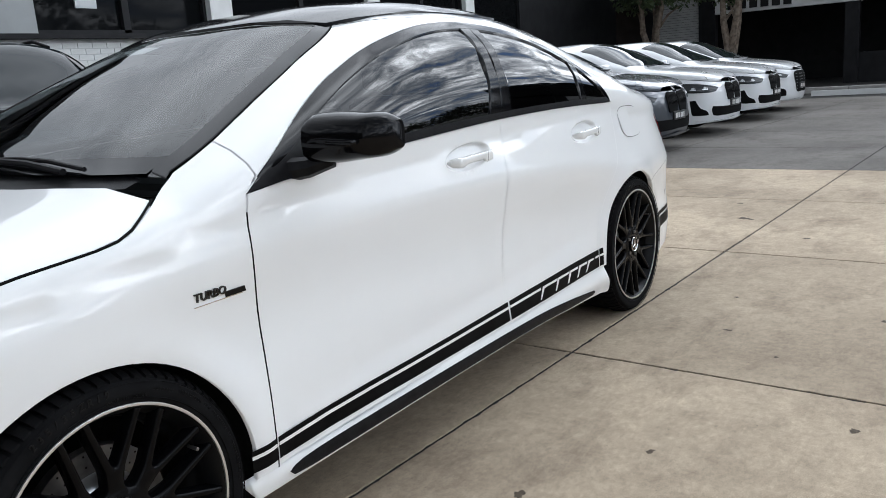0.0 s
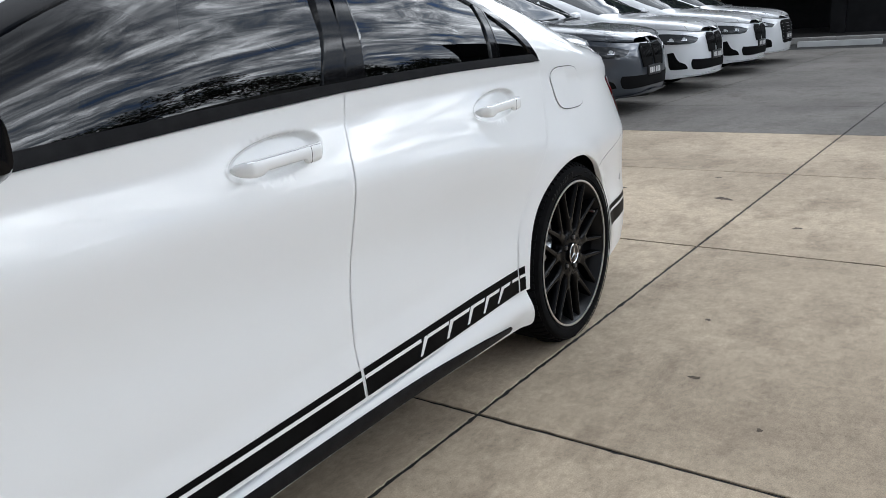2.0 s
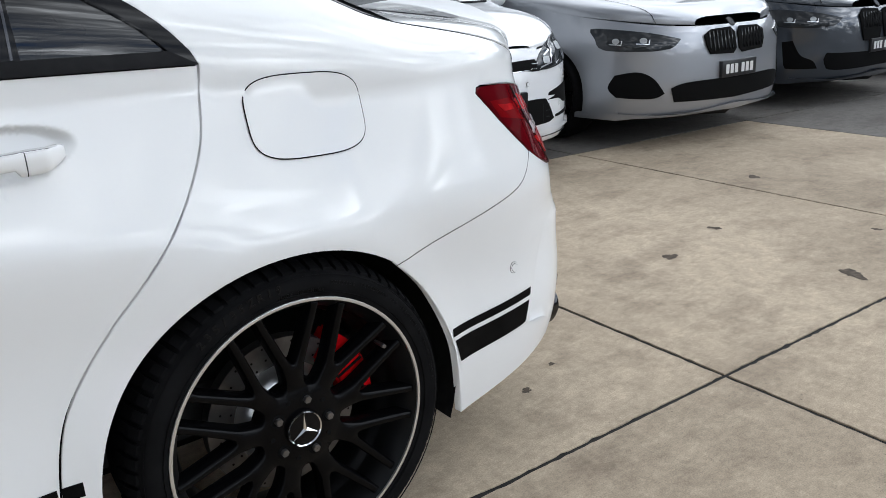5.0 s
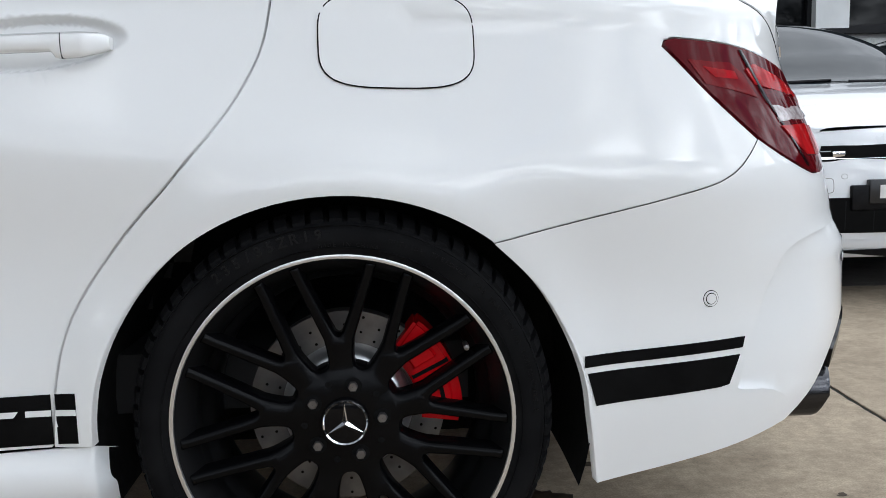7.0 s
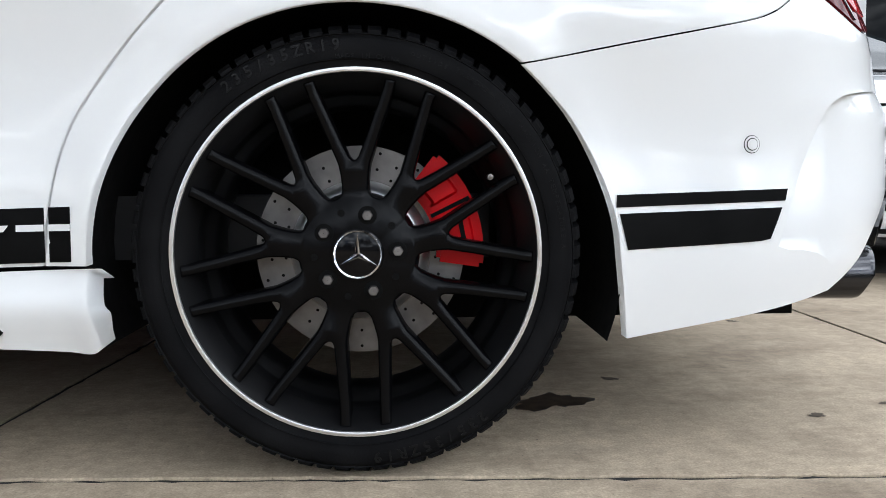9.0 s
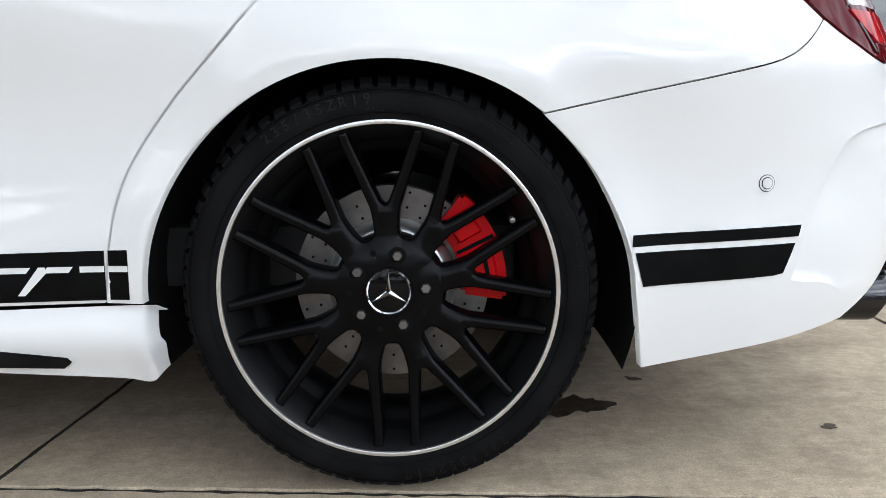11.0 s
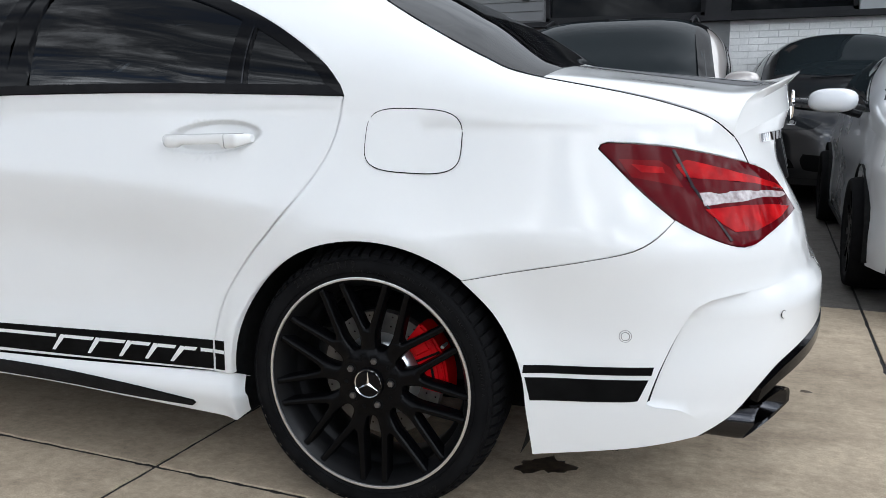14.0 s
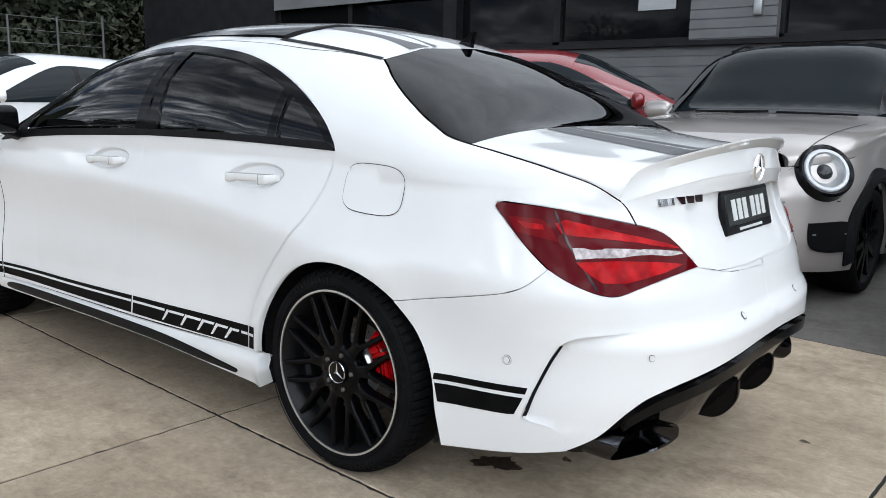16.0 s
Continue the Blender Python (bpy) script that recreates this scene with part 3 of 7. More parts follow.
both("boot_lid_face", outline(LAMP[5:], [(1.215, 0.714), (1.30, 0.695), (1.42, 0.678), (S, 0.668)], [(S, 0.668), (S, 0.688)], RECESS[5:][::-1], RECESS[2:6][::-1], RECESS[:3][::-1], [(S, 0.905), (S, 0.962)], [(S, 0.962), (1.25, 0.952), (1.05, 0.925), (0.925, 0.895)], LID_SEAM[:3][::-1]), fn, WHITE, saloon, lip=0.022, gap=0.0018, grid=0.03)
recess_bed = lambda s, z: (car.side(s, z)[0] - 0.016 * min(1, max(0, (z - 0.69) / 0.08)), car.side(s, z)[1], z)
both("plate_recess", outline(RECESS[:3], RECESS[2:6], RECESS[5:], [(S, 0.688), (S, 0.905)]), recess_bed, WHITE, saloon, grid=0.03)
# boot lid: a smooth top that rises into a thin lip, and a folded rear edge down to the lid's face
SEAM = [Vector(car.side(*p)) for p in smooth_curve(LID_SEAM[2:][::-1], 0.02)]


def seam(g):
    """The lid's side edge, g from the rear window (0) to the rear corner (1)."""
    k = min(max(g, 0.0), 1.0) * (len(SEAM) - 1)
    i = min(int(k), len(SEAM) - 2)
    return SEAM[i].lerp(SEAM[i + 1], k - i)


def lid_raw(f, g):
    ys, ye = SEAM[0].y * f, SEAM[-1].y * f
    xs = 0.392 + (SEAM[0].x - 0.392) * f * f
    xe = 0.938 + (SEAM[-1].x - 0.938) * f ** 2.2
    zs = 1.070 + (SEAM[0].z - 1.070) * f ** 3
    lip_h = 0.036 * (1 - f ** 4)
    zt = 1.055 - 0.235 * ye * ye
    zt += (SEAM[-1].z - zt) * f ** 30
    r = min(1.0, max(0.0, (g - 0.80) / 0.20))
    return Vector((xs + (xe - xs) * g, ys + (ye - ys) * g, zs + (zt - lip_h - zs) * g ** 0.9 + lip_h * r ** 1.7))


def lid(f, g):
    """The lid's top: f from the middle (0) to the side edge (1)."""
    return lid_raw(f, g) + (seam(g) - lid_raw(1.0, g)) * f ** 7


STRIPES = ((0.262, 0.362), (0.212, 0.240))
FACE_TOP = [(0.925, 0.895), (1.05, 0.925), (1.25, 0.952), (S, 0.962)]
FS = [k / 20 for k in range(15)] + [0.74, 0.78, 0.82, 0.86, 0.89, 0.92, 0.94, 0.96, 0.975, 0.988, 0.997]
GS = [k / 20 for k in range(16)] + [0.78, 0.80, 0.83, 0.86, 0.89, 0.92, 0.94, 0.96, 0.98, 1.0]
bm = bmesh.new()
top_rows, end_rows = [], []
for f in FS:
    top_rows.append([bm.verts.new(lid(f, g)) for g in GS])
    s_ = S - (S - 0.925) * f
    t = lid(f, 1.0)
    base_ = Vector(car.side(s_, table(FACE_TOP, s_) - 0.006)) + Vector((0.0012, 0, 0))
    edge = t - Vector((0.001, 0, 0.006 * (1 - f ** 6)))
    n1, n2 = edge.lerp(base_, 0.3), edge.lerp(base_, 0.65)
    n1.x -= 0.020 * (1 - f ** 4)
    n2.x -= 0.012 * (1 - f ** 4)
    end_rows.append([bm.verts.new(p) for p in (t, edge)] + [bm.verts.new(p) for p in (edge, n1, n2, base_)])
side_fold = [bm.verts.new(lid(0.997, g) - Vector((0, -0.004, 0.016))) for g in GS]
top_rows.append(side_fold)
for rows_ in (top_rows, [r[:2] for r in end_rows], [r[2:] for r in end_rows]):
    for a, b in zip(rows_, rows_[1:]):
        for k in range(len(a) - 1):
            bm.faces.new((a[k], a[k + 1], b[k + 1], b[k]))
bmesh.ops.mirror(bm, geom=bm.verts[:] + bm.edges[:] + bm.faces[:], axis="Y", merge_dist=0.0002)
bmesh.ops.recalc_face_normals(bm, faces=bm.faces)
part("boot_lid", bm, WHITE, saloon, "white boot lid with a thin lip spoiler")
for ya, yb in STRIPES:
    bm = bmesh.new()
    rows_ = []
    for k in range(25):
        g = 0.01 + 0.85 * k / 24
        w_ = -(SEAM[0].y + (SEAM[-1].y - SEAM[0].y) * g)
        rows_.append([bm.verts.new(lid(y / w_, g) + Vector((0, 0, 0.0015))) for y in (ya, (ya + yb) / 2, yb)])
    for a, b in zip(rows_, rows_[1:]):
        for k in range(2):
            bm.faces.new((a[k], a[k + 1], b[k + 1], b[k]))
    bmesh.ops.recalc_face_normals(bm, faces=bm.faces)
    part("lid_stripe", bm, GREYDECAL, saloon, "grey vinyl stripe")
for sg in (1, -1):
    part("shut_line", tube(bmesh.new(), [(p.x, sg * (p.y + 0.002), p.z - 0.002) for p in SEAM + [Vector(car.side(*q)) for q in smooth_curve(LID_SEAM[:3][::-1], 0.02)][1:]], 0.0024, 6), DARK, saloon)
full = lambda h: h + [(x, -y) for x, y in h[::-1]][(1 if abs(h[-1][1]) < 1e-4 else 0):]
# roof
white_edge = [p for p in ROOF_XY if p[0] >= -0.62]
black_edge = [p for p in ROOF_XY if p[0] <= -0.62]
sheet("roof", full([(-0.62, 0.0), (-0.62, -0.3)] + white_edge[::-1] + [(-0.163, -0.3), (-0.166, 0.0)])[:-1], car.top, WHITE, saloon, grid=0.05)
sheet("roof_frame", full([(-0.62, 0.0), (-0.62, -0.3)] + black_edge + [(-1.61, -0.5), (-1.645, -0.25), (-1.66, 0.0)])[:-1], car.top, WHITE, saloon, grid=0.05)
sheet("panoramic_roof", full([(-0.60, 0.0), (-0.605, -0.3), (-0.62, -0.545), (-0.8, -0.565), (-1.2, -0.565), (-1.5, -0.555), (-1.60, -0.53), (-1.64, -0.25), (-1.655, 0.0)])[:-1], car.top, ROOFGLASS, saloon, "gloss black glass roof panel", lift=0.010, lip=0.012, grid=0.05)
both("roof_channel", [(-0.62, -0.545), (-0.45, -0.535), (-0.3, -0.525), (-0.165, -0.50), (-0.158, -0.52), (-0.3, -0.545), (-0.45, -0.557), (-0.62, -0.567)], car.top, SATIN, saloon, "black roof channel strip", lift=0.002, grid=0.04)
gl_edge = [car.side(*p)[:2] for p in smooth_curve(GLASS_EDGE, 0.03)]
rear_glass = sheet("rear_window", full([(0.388, 0.0), (0.383, -0.25)] + gl_edge + [(-0.163, -0.3), (-0.166, 0.0)])[:-1], car.top, REARGLASS, saloon, "dark tinted rear window", gap=0.002, grid=0.04)
sc_edge = [car.side(*p)[:2] for p in smooth_curve(PILLAR, 0.03)]
screen = sheet("windscreen", full([(-1.66, 0.0), (-1.645, -0.25), (-1.61, -0.5)] + sc_edge + [(-2.43, -0.55), (-2.455, -0.3), (-2.465, 0.0)])[:-1], car.top, SCREEN, saloon, "windscreen reflecting cloudy sky", gap=0.002, grid=0.04)
inner = [(x + 0.006, y + 0.055) for x, y in sc_edge]
both("windscreen_frame", sc_edge + inner[::-1], car.top, BLACK, saloon, "black windscreen border", lift=0.003, lip=0.004, grid=0.03)
sheet("windscreen_band", full([(-2.395, 0.0), (-2.385, -0.3), (-2.36, -0.55), (-2.33, -0.66), (-2.40, -0.67), (-2.43, -0.55), (-2.455, -0.3), (-2.465, 0.0)])[:-1], car.top, BLACK, saloon, "black band at the foot of the windscreen", lift=0.002, grid=0.04)
# dark shut lines round the bonnet and before the front door
for line_, thick_ in ((WING_TOP[:-1], 0.0030), (DOOR_FRONT[1:], 0.0026), (BUMPER_SEAM, 0.0008)):
    pts = [Vector(car.side(*p)) for p in smooth_curve(line_, 0.03)]
    for sg in (1, -1):
        part("shut_line", tube(bmesh.new(), [(p.x, sg * (p.y + 0.001), p.z) for p in pts], thick_, 6), DARK, saloon)
# bonnet and cowl
bonnet_edge = [car.side(*p)[:2] for p in smooth_curve(WING_TOP, 0.03)]
sheet("bonnet", full([(-3.50, 0.0), (-3.44, -0.35), (-3.3, -0.6)] + bonnet_edge[:-2] + [(-2.47, -0.62), (-2.525, -0.35), (-2.545, 0.0)])[:-1], car.top, WHITE, saloon, lip=0.018, gap=0.005, grid=0.05)
sheet("cowl", full([(-2.44, 0.0), (-2.43, -0.35), (-2.405, -0.62), (-2.41, -0.655), (-2.45, -0.65), (-2.47, -0.60), (-2.525, -0.35), (-2.545, 0.0)])[:-1], car.top, SATIN, saloon, "black plastic cowl under the windscreen", lift=-0.010, grid=0.04)
for y0, y1 in ((-0.42, 0.10), (0.02, 0.60)):
    pts = []
    for t in (0.0, 0.33, 0.66, 1.0):
        x, y = -2.455 + 0.03 * t, y0 + (y1 - y0) * t
        pts.append((x, y, car.top(x, y)[2] + 0.014 + 0.012 * math.sin(math.pi * t)))
    arm = part("wiper", tube(bmesh.new(), pts, 0.009), SATIN, saloon, "black wiper arm")
    part("wiper_blade", tube(bmesh.new(), [(p[0] + 0.02, p[1] - 0.06, p[2] + 0.004) for p in pts], 0.006), SATIN, arm)
# nose: bumper wrap and front face
both("front_bumper", outline([(-3.62, 0.25), (-3.62, 0.64)], [(-3.62, 0.64), (-3.4, 0.745), (-3.10, 0.78)], [(-3.10, 0.78), (-3.09, 0.55), (-3.07, 0.318)], [(-3.07, 0.318), (-3.05, 0.22)], [(-3.05, 0.22), (-3.62, 0.25)]), fn, WHITE, saloon, **LIP)
nose = lambda y, z: (-3.62 - 0.14 * (1 - (y / 0.62) ** 2) - 0.05 * bell(z - 0.42, 0.2), y, z)
sheet("front_face", outline([(-0.59, 0.22), (0.59, 0.22)], [(0.59, 0.22), (0.60, 0.45), (0.59, 0.64)], [(0.59, 0.64), (0.3, 0.72), (0, 0.735), (-0.3, 0.72), (-0.59, 0.64)], [(-0.59, 0.64), (-0.60, 0.45), (-0.59, 0.22)]), nose, WHITE, saloon, flip=True, grid=0.06)
sheet("grille", outline([(-0.40, 0.47), (0.40, 0.47)], [(0.40, 0.47), (0.46, 0.58), (0.42, 0.66)], [(0.42, 0.66), (0, 0.69), (-0.42, 0.66)], [(-0.42, 0.66), (-0.46, 0.58), (-0.40, 0.47)]), nose, DARK, saloon, "black diamond grille", flip=True, lift=0.004, grid=0.06)
both("headlamp", outline([(-3.58, 0.58), (-3.3, 0.62), (-3.12, 0.68)], [(-3.12, 0.68), (-3.10, 0.755), (-3.3, 0.74), (-3.58, 0.65)], [(-3.58, 0.65), (-3.58, 0.58)]), fn, LENSCLEAR, saloon, lift=0.003)
# inner skin behind the gaps, wheel liners, floor
both("inner_skin", outline([(-3.6, 0.25), (-3.6, 0.62)], [(-3.6, 0.62), (-3.1, 0.76), (-2.7, 0.86), (-2.3, 0.915)], BELT_TRIM, [(-0.08, 0.988), (0.3, 1.0), (0.6, 0.96), (0.95, 0.87), (1.2, 0.8), (S - 0.01, 0.8)], [(S - 0.01, 0.8), (S - 0.01, 0.50)],
     [(S - 0.01, 0.50), (1.15, 0.45), (0.9, 0.29), (0.5, 0.25), (0.43, 0.25)], [(0.43, 0.25), (0.375, 0.45), (0.25, 0.60)], arc(0, 0.318, 0.385, 46, 182, rz=0.37), [(-0.385, 0.30), (-2.335, 0.29)], arc(-2.725, 0.318, 0.385, -4, 184, rz=0.37), [(-3.09, 0.29), (-3.6, 0.25)]), fn, DARK, saloon, lift=-0.030, grid=0.06)
for cx in (0.0, -2.725):
    for sy in (-1, 1):
        bm = bmesh.new()
        prof = [(0.385, -0.845), (0.39, -0.70), (0.39, -0.50), (0.16, -0.49)]
        n0, rows_ = 40, []
        for r, y in prof:
            rows_.append([bm.verts.new((cx + r * math.cos(radians(-20 + 220 * k / n0)), y if sy < 0 else -y, 0.318 + r * math.sin(radians(-20 + 220 * k / n0)))) for k in range(n0 + 1)])
        for a, b in zip(rows_, rows_[1:]):
            for k in range(n0):
                bm.faces.new((a[k], a[k + 1], b[k + 1], b[k]))
        part("wheel_liner", bm, LINER, saloon, "matt black wheel arch liner")
box("underbody", (-3.5, -0.52, 0.17), (0.8, 0.52, 0.30), DARK, saloon, "dark underbody")
box("underbody", (-2.25, -0.80, 0.19), (-0.45, 0.80, 0.26), DARK, saloon, "dark underbody")
box("underbody", (0.45, -0.55, 0.24), (0.74, 0.55, 0.40), DARK, saloon, "dark underbody")

# window trims and panes
INNER_BELT = [(-2.20, 0.975), (-2.0, 0.988), (-1.6, 1.006), (-1.09, 1.020), (-0.6, 1.022), (-0.125, 1.012)]
INNER_TOP = [(-0.125, 1.012), (-0.178, 1.063), (-0.30, 1.136), (-0.45, 1.204), (-0.63, 1.262), (-0.82, 1.294), (-1.06, 1.312), (-1.31, 1.298), (-1.57, 1.244), (-1.765, 1.176), (-1.96, 1.088), (-2.13, 0.998), (-2.20, 0.975)]


def top_at(x):
    c = smooth_curve(INNER_TOP, 0.01)
    return min(c, key=lambda p: abs(p[0] - x))


def low_at(x):
    c = smooth_curve(INNER_BELT, 0.01)
    return min(c, key=lambda p: abs(p[0] - x))


def between(curve, a, b):
    c = smooth_curve(curve, 0.02)
    return [p for p in c if min(a, b) < p[0] < max(a, b)]


def pane(xb0, xb1, xt0, xt1):
    """Window pane between two pillars: lower and upper ends of its front and rear edges."""
    low_ = [low_at(xb0)] + between(INNER_BELT, xb0, xb1) + [low_at(xb1)]
    up_ = [top_at(xt1)] + between(INNER_TOP, xt0, xt1) + [top_at(xt0)]
    return low_ + up_


both("belt_trim", smooth_curve(BELT_TRIM, 0.02) + smooth_curve([(-0.08, 0.988), INNER_BELT[-1]], 0.02)[1:-1] + smooth_curve(INNER_BELT[::-1], 0.02), fn, SATIN, saloon, "satin black window trim", lift=0.005, lip=0.01, grid=0.03)
both("window_trim", smooth_curve(WINDOW_TOP, 0.02) + smooth_curve(INNER_TOP[::-1], 0.02), fn, BLACK, saloon, "gloss black window surround", lift=0.002, lip=0.01, grid=0.03)
both("mirror_sail", outline([(-2.26, 0.942), (-2.03, 0.985)], [(-2.03, 0.985), (-1.985, 1.075)], [(-1.985, 1.075), (-2.13, 0.999), (-2.26, 0.942)]), fn, SATIN, saloon, "black triangle at the mirror foot", lift=0.004, grid=0.03)
both("side_window", pane(-2.04, -1.15, -1.99, -1.08), fn, SIDEGLASS, saloon, "front side window", lift=-0.004, grid=0.04)
both("side_window", pane(-1.01, -0.385, -0.985, -0.375), fn, SIDEGLASS, saloon, "rear side window", lift=-0.004, grid=0.04)
both("quarter_window", pane(-0.345, -0.13, -0.338, -0.14), fn, SIDEGLASS, saloon, "small fixed rear window", lift=-0.004, grid=0.03)
both("pillar_cover", [low_at(-1.155), low_at(-1.082), top_at(-1.032), top_at(-1.085)], fn, BLACK, saloon, "gloss black pillar cover", lift=0.0015, lip=0.006, grid=0.02)
both("pillar_cover", [low_at(-1.076), low_at(-1.005), top_at(-0.98), top_at(-1.026)], fn, BLACK, saloon, "gloss black pillar cover", lift=0.0015, lip=0.006, grid=0.02)
both("pillar_cover", [low_at(-0.39), low_at(-0.338), top_at(-0.332), top_at(-0.38)], fn, BLACK, saloon, "gloss black pillar cover", lift=0.0015, lip=0.006, grid=0.02)
ZS = [1.018 + 0.0171 * k for k in range(9)]
both("pillar_strip", [(-0.347 + 0.051 * (z - 1.018), z) for z in ZS] + [(-0.351 + 0.051 * (z - 1.018), z) for z in ZS[::-1]], fn, DARKCHROME, saloon, "thin dark chrome strip", lift=0.0030, grid=0.02)

# sills and stripes
def sill_skin(x, z):
    return (x, -0.870 - 0.022 * bell(z - 0.25, 0.05) - 0.016 * bell(x + 0.35, 0.035) * bell(z - 0.19, 0.08), z)


both("sill", outline([(-2.40, 0.268), (-1.165, 0.281), (-0.426, 0.302), (-0.368, 0.302)], [(-0.368, 0.302), (-0.365, 0.262), (-0.355, 0.225), (-0.349, 0.203), (-0.353, 0.191), (-0.366, 0.186), (-0.39, 0.187)], [(-0.39, 0.187), (-0.7, 0.203), (-1.0, 0.219), (-1.5, 0.222), (-2.38, 0.215)], [(-2.38, 0.215), (-2.395, 0.24), (-2.40, 0.268)], step=0.006),
     sill_skin, WHITE, saloon, "white side skirt", lip=0.05, grid=0.02)
both("sill_insert", outline([(-2.28, 0.243), (-2.18, 0.262), (-1.6, 0.266), (-1.0, 0.263), (-0.7, 0.246), (-0.49, 0.224)], [(-0.49, 0.224), (-0.484, 0.217), (-0.495, 0.209)], [(-0.495, 0.209), (-0.7, 0.214), (-1.0, 0.228), (-1.5, 0.232), (-2.2, 0.230)], [(-2.2, 0.230), (-2.27, 0.234), (-2.28, 0.243)]),
     sill_skin, SATIN, saloon, "satin black skirt insert", lift=0.006, lip=0.01, grid=0.03)
DK = dict(lift=0.0012, grid=0.03)
LT = dict(lift=0.0024, grid=0.03)
s_hi = lambda x: table([(-2.4, 0.348), (-1.84, 0.350), (-1.0, 0.370), (-0.386, 0.389)], x)
s_lo = lambda x: table([(-2.4, 0.293), (-1.84, 0.291), (-1.0, 0.299), (-0.386, 0.314)], x)
s_mid = lambda x: table([(-2.4, 0.3305), (-1.84, 0.332), (-1.0, 0.348), (-0.386, 0.361)], x)


def band(x0, x1, lo_, hi_, mat, label, slant=0.0, **k):
    xs = [x0 + (x1 - x0) * i / 6 for i in range(7)]
    both("stripe" if mat is DECAL else "stripe_gap", [(x, lo_(x)) for x in xs] + [(x + slant, hi_(x)) for x in xs[::-1]], fn, mat, saloon, label, **k)


for a, b in ((-2.393, -2.316), (-2.308, -1.178), (-1.168, -0.423), (-0.417, -0.386)):
    band(a, b, s_lo, s_hi, DECAL, "matt black vinyl stripe", **DK)
for a, b in ((-2.3935, -2.316), (-2.308, -1.178), (-1.168, -0.939), (-0.916, -0.813), (-0.794, -0.707), (-0.688, -0.625), (-0.602, -0.543), (-0.517, -0.478), (-0.461, -0.423), (-0.417, -0.3855)):
    band(a, b, lambda x: s_mid(x) - 0.0045, lambda x: s_mid(x) + 0.0045, WHITE, "white line between the stripes", slant=0.007 if -1.1 < a < -0.48 else 0.0, **LT)
for b0, t0 in ((-0.953, -0.922), (-0.829, -0.800), (-0.723, -0.694), (-0.638, -0.608), (-0.557, -0.523)):
    both("stripe_gap", [(b0, s_lo(b0) + 0.010), (b0 + 0.011, s_lo(b0) + 0.010), (t0 + 0.012, s_mid(t0) - 0.003), (t0 + 0.009, s_mid(t0) + 0.0045), (t0 - 0.001, s_mid(t0) + 0.0045)], fn, WHITE, saloon, "white slanted line in the stripe", **LT)
both("stripe", outline([(0.366, 0.383), (0.367, 0.401)], [(0.367, 0.401), (0.642, 0.409)], [(0.642, 0.409), (0.638, 0.391)], [(0.638, 0.391), (0.366, 0.383)]), fn, DECAL, saloon, "matt black vinyl stripe", **DK)
both("stripe", outline([(0.371, 0.374), (0.386, 0.322)], [(0.386, 0.322), (0.60, 0.331), (0.617, 0.334)], [(0.617, 0.334), (0.633, 0.381)], [(0.633, 0.381), (0.371, 0.374)]), fn, DECAL, saloon, "matt black vinyl stripe", **DK)
for sg in (-1, 1):
    for x0, x1 in ((-0.59, -0.172),):
        for ya, yb in STRIPES:
            if sg > 0:
                continue
            sheet("roof_stripe", [(x0, sg * ya), (x1, sg * ya), (x1, sg * yb), (x0, sg * yb)], car.top, GREYDECAL, saloon, "grey vinyl stripe", lift=0.0015, grid=0.04)

# fuel flap
flap = []
for k in range(72):
    ca, sa = math.cos(2 * math.pi * k / 72), math.sin(2 * math.pi * k / 72)
    u_, v_ = math.copysign(abs(ca) ** 0.52, ca), math.copysign(abs(sa) ** 0.52, sa)
    flap.append((0.098 + 0.1165 * u_, 0.8855 + 0.0695 * v_ - 0.004 * u_ + 0.003 * (1 - u_ * u_) * v_))
both("fuel_flap_gap", flap, fn, DARK, saloon, lift=0.0016, grid=0.03)
both("fuel_flap", flap, fn, WHITE, saloon, lift=0.0028, gap=0.0022, lip=0.002, grid=0.03)

# tail lamps
lamp, lamp_r = both("tail_lamp", outline(LAMP, LAMP_LOW, LAMP_EDGE), fn, LENSDARK, saloon, "dark red tail lamp", lift=0.003, lip=0.012, gap=0.002, grid=0.03)
BARS = (("lens_bar", [(0.742, 0.836), (0.772, 0.846), (0.864, 0.828), (1.0, 0.801), (1.092, 0.782), (1.145, 0.766), (1.069, 0.775), (0.908, 0.797), (0.80, 0.806), (0.762, 0.811)], LENSRED),
        ("lens_bar", [(0.630, 0.839), (0.707, 0.832), (0.712, 0.819), (0.655, 0.822)], LENSRED),
        ("clear_bar", [(0.790, 0.777), (0.921, 0.776), (1.05, 0.769), (1.134, 0.760), (1.15, 0.753), (1.106, 0.751), (0.918, 0.754), (0.800, 0.750)], LENSCLEAR),
        ("lens_bar", [(0.800, 0.743), (0.918, 0.746), (1.05, 0.739), (1.15, 0.727), (1.076, 0.712), (0.945, 0.692), (0.875, 0.694), (0.831, 0.717)], LENSRED),
        ("lens_bar", [(0.60, 0.850), (0.70, 0.846), (0.728, 0.83), (0.752, 0.79), (0.70, 0.80), (0.63, 0.812)], LENSMID),
        ("lens_seam", [(0.733, 0.868), (0.739, 0.868), (0.782, 0.789), (0.862, 0.676), (0.854, 0.676), (0.775, 0.789)], LENSSEAM))
for nm, pts, mt in BARS:
    for o, p in zip(both(nm, inset(pts, 0.0), fn, mt, lamp, "clear reversing lamp strip" if mt is LENSCLEAR else "red lamp section", lift=0.0046 if mt is LENSMID else 0.0056, lip=0.003, grid=0.02), (lamp, lamp_r)):
        o.parent = p

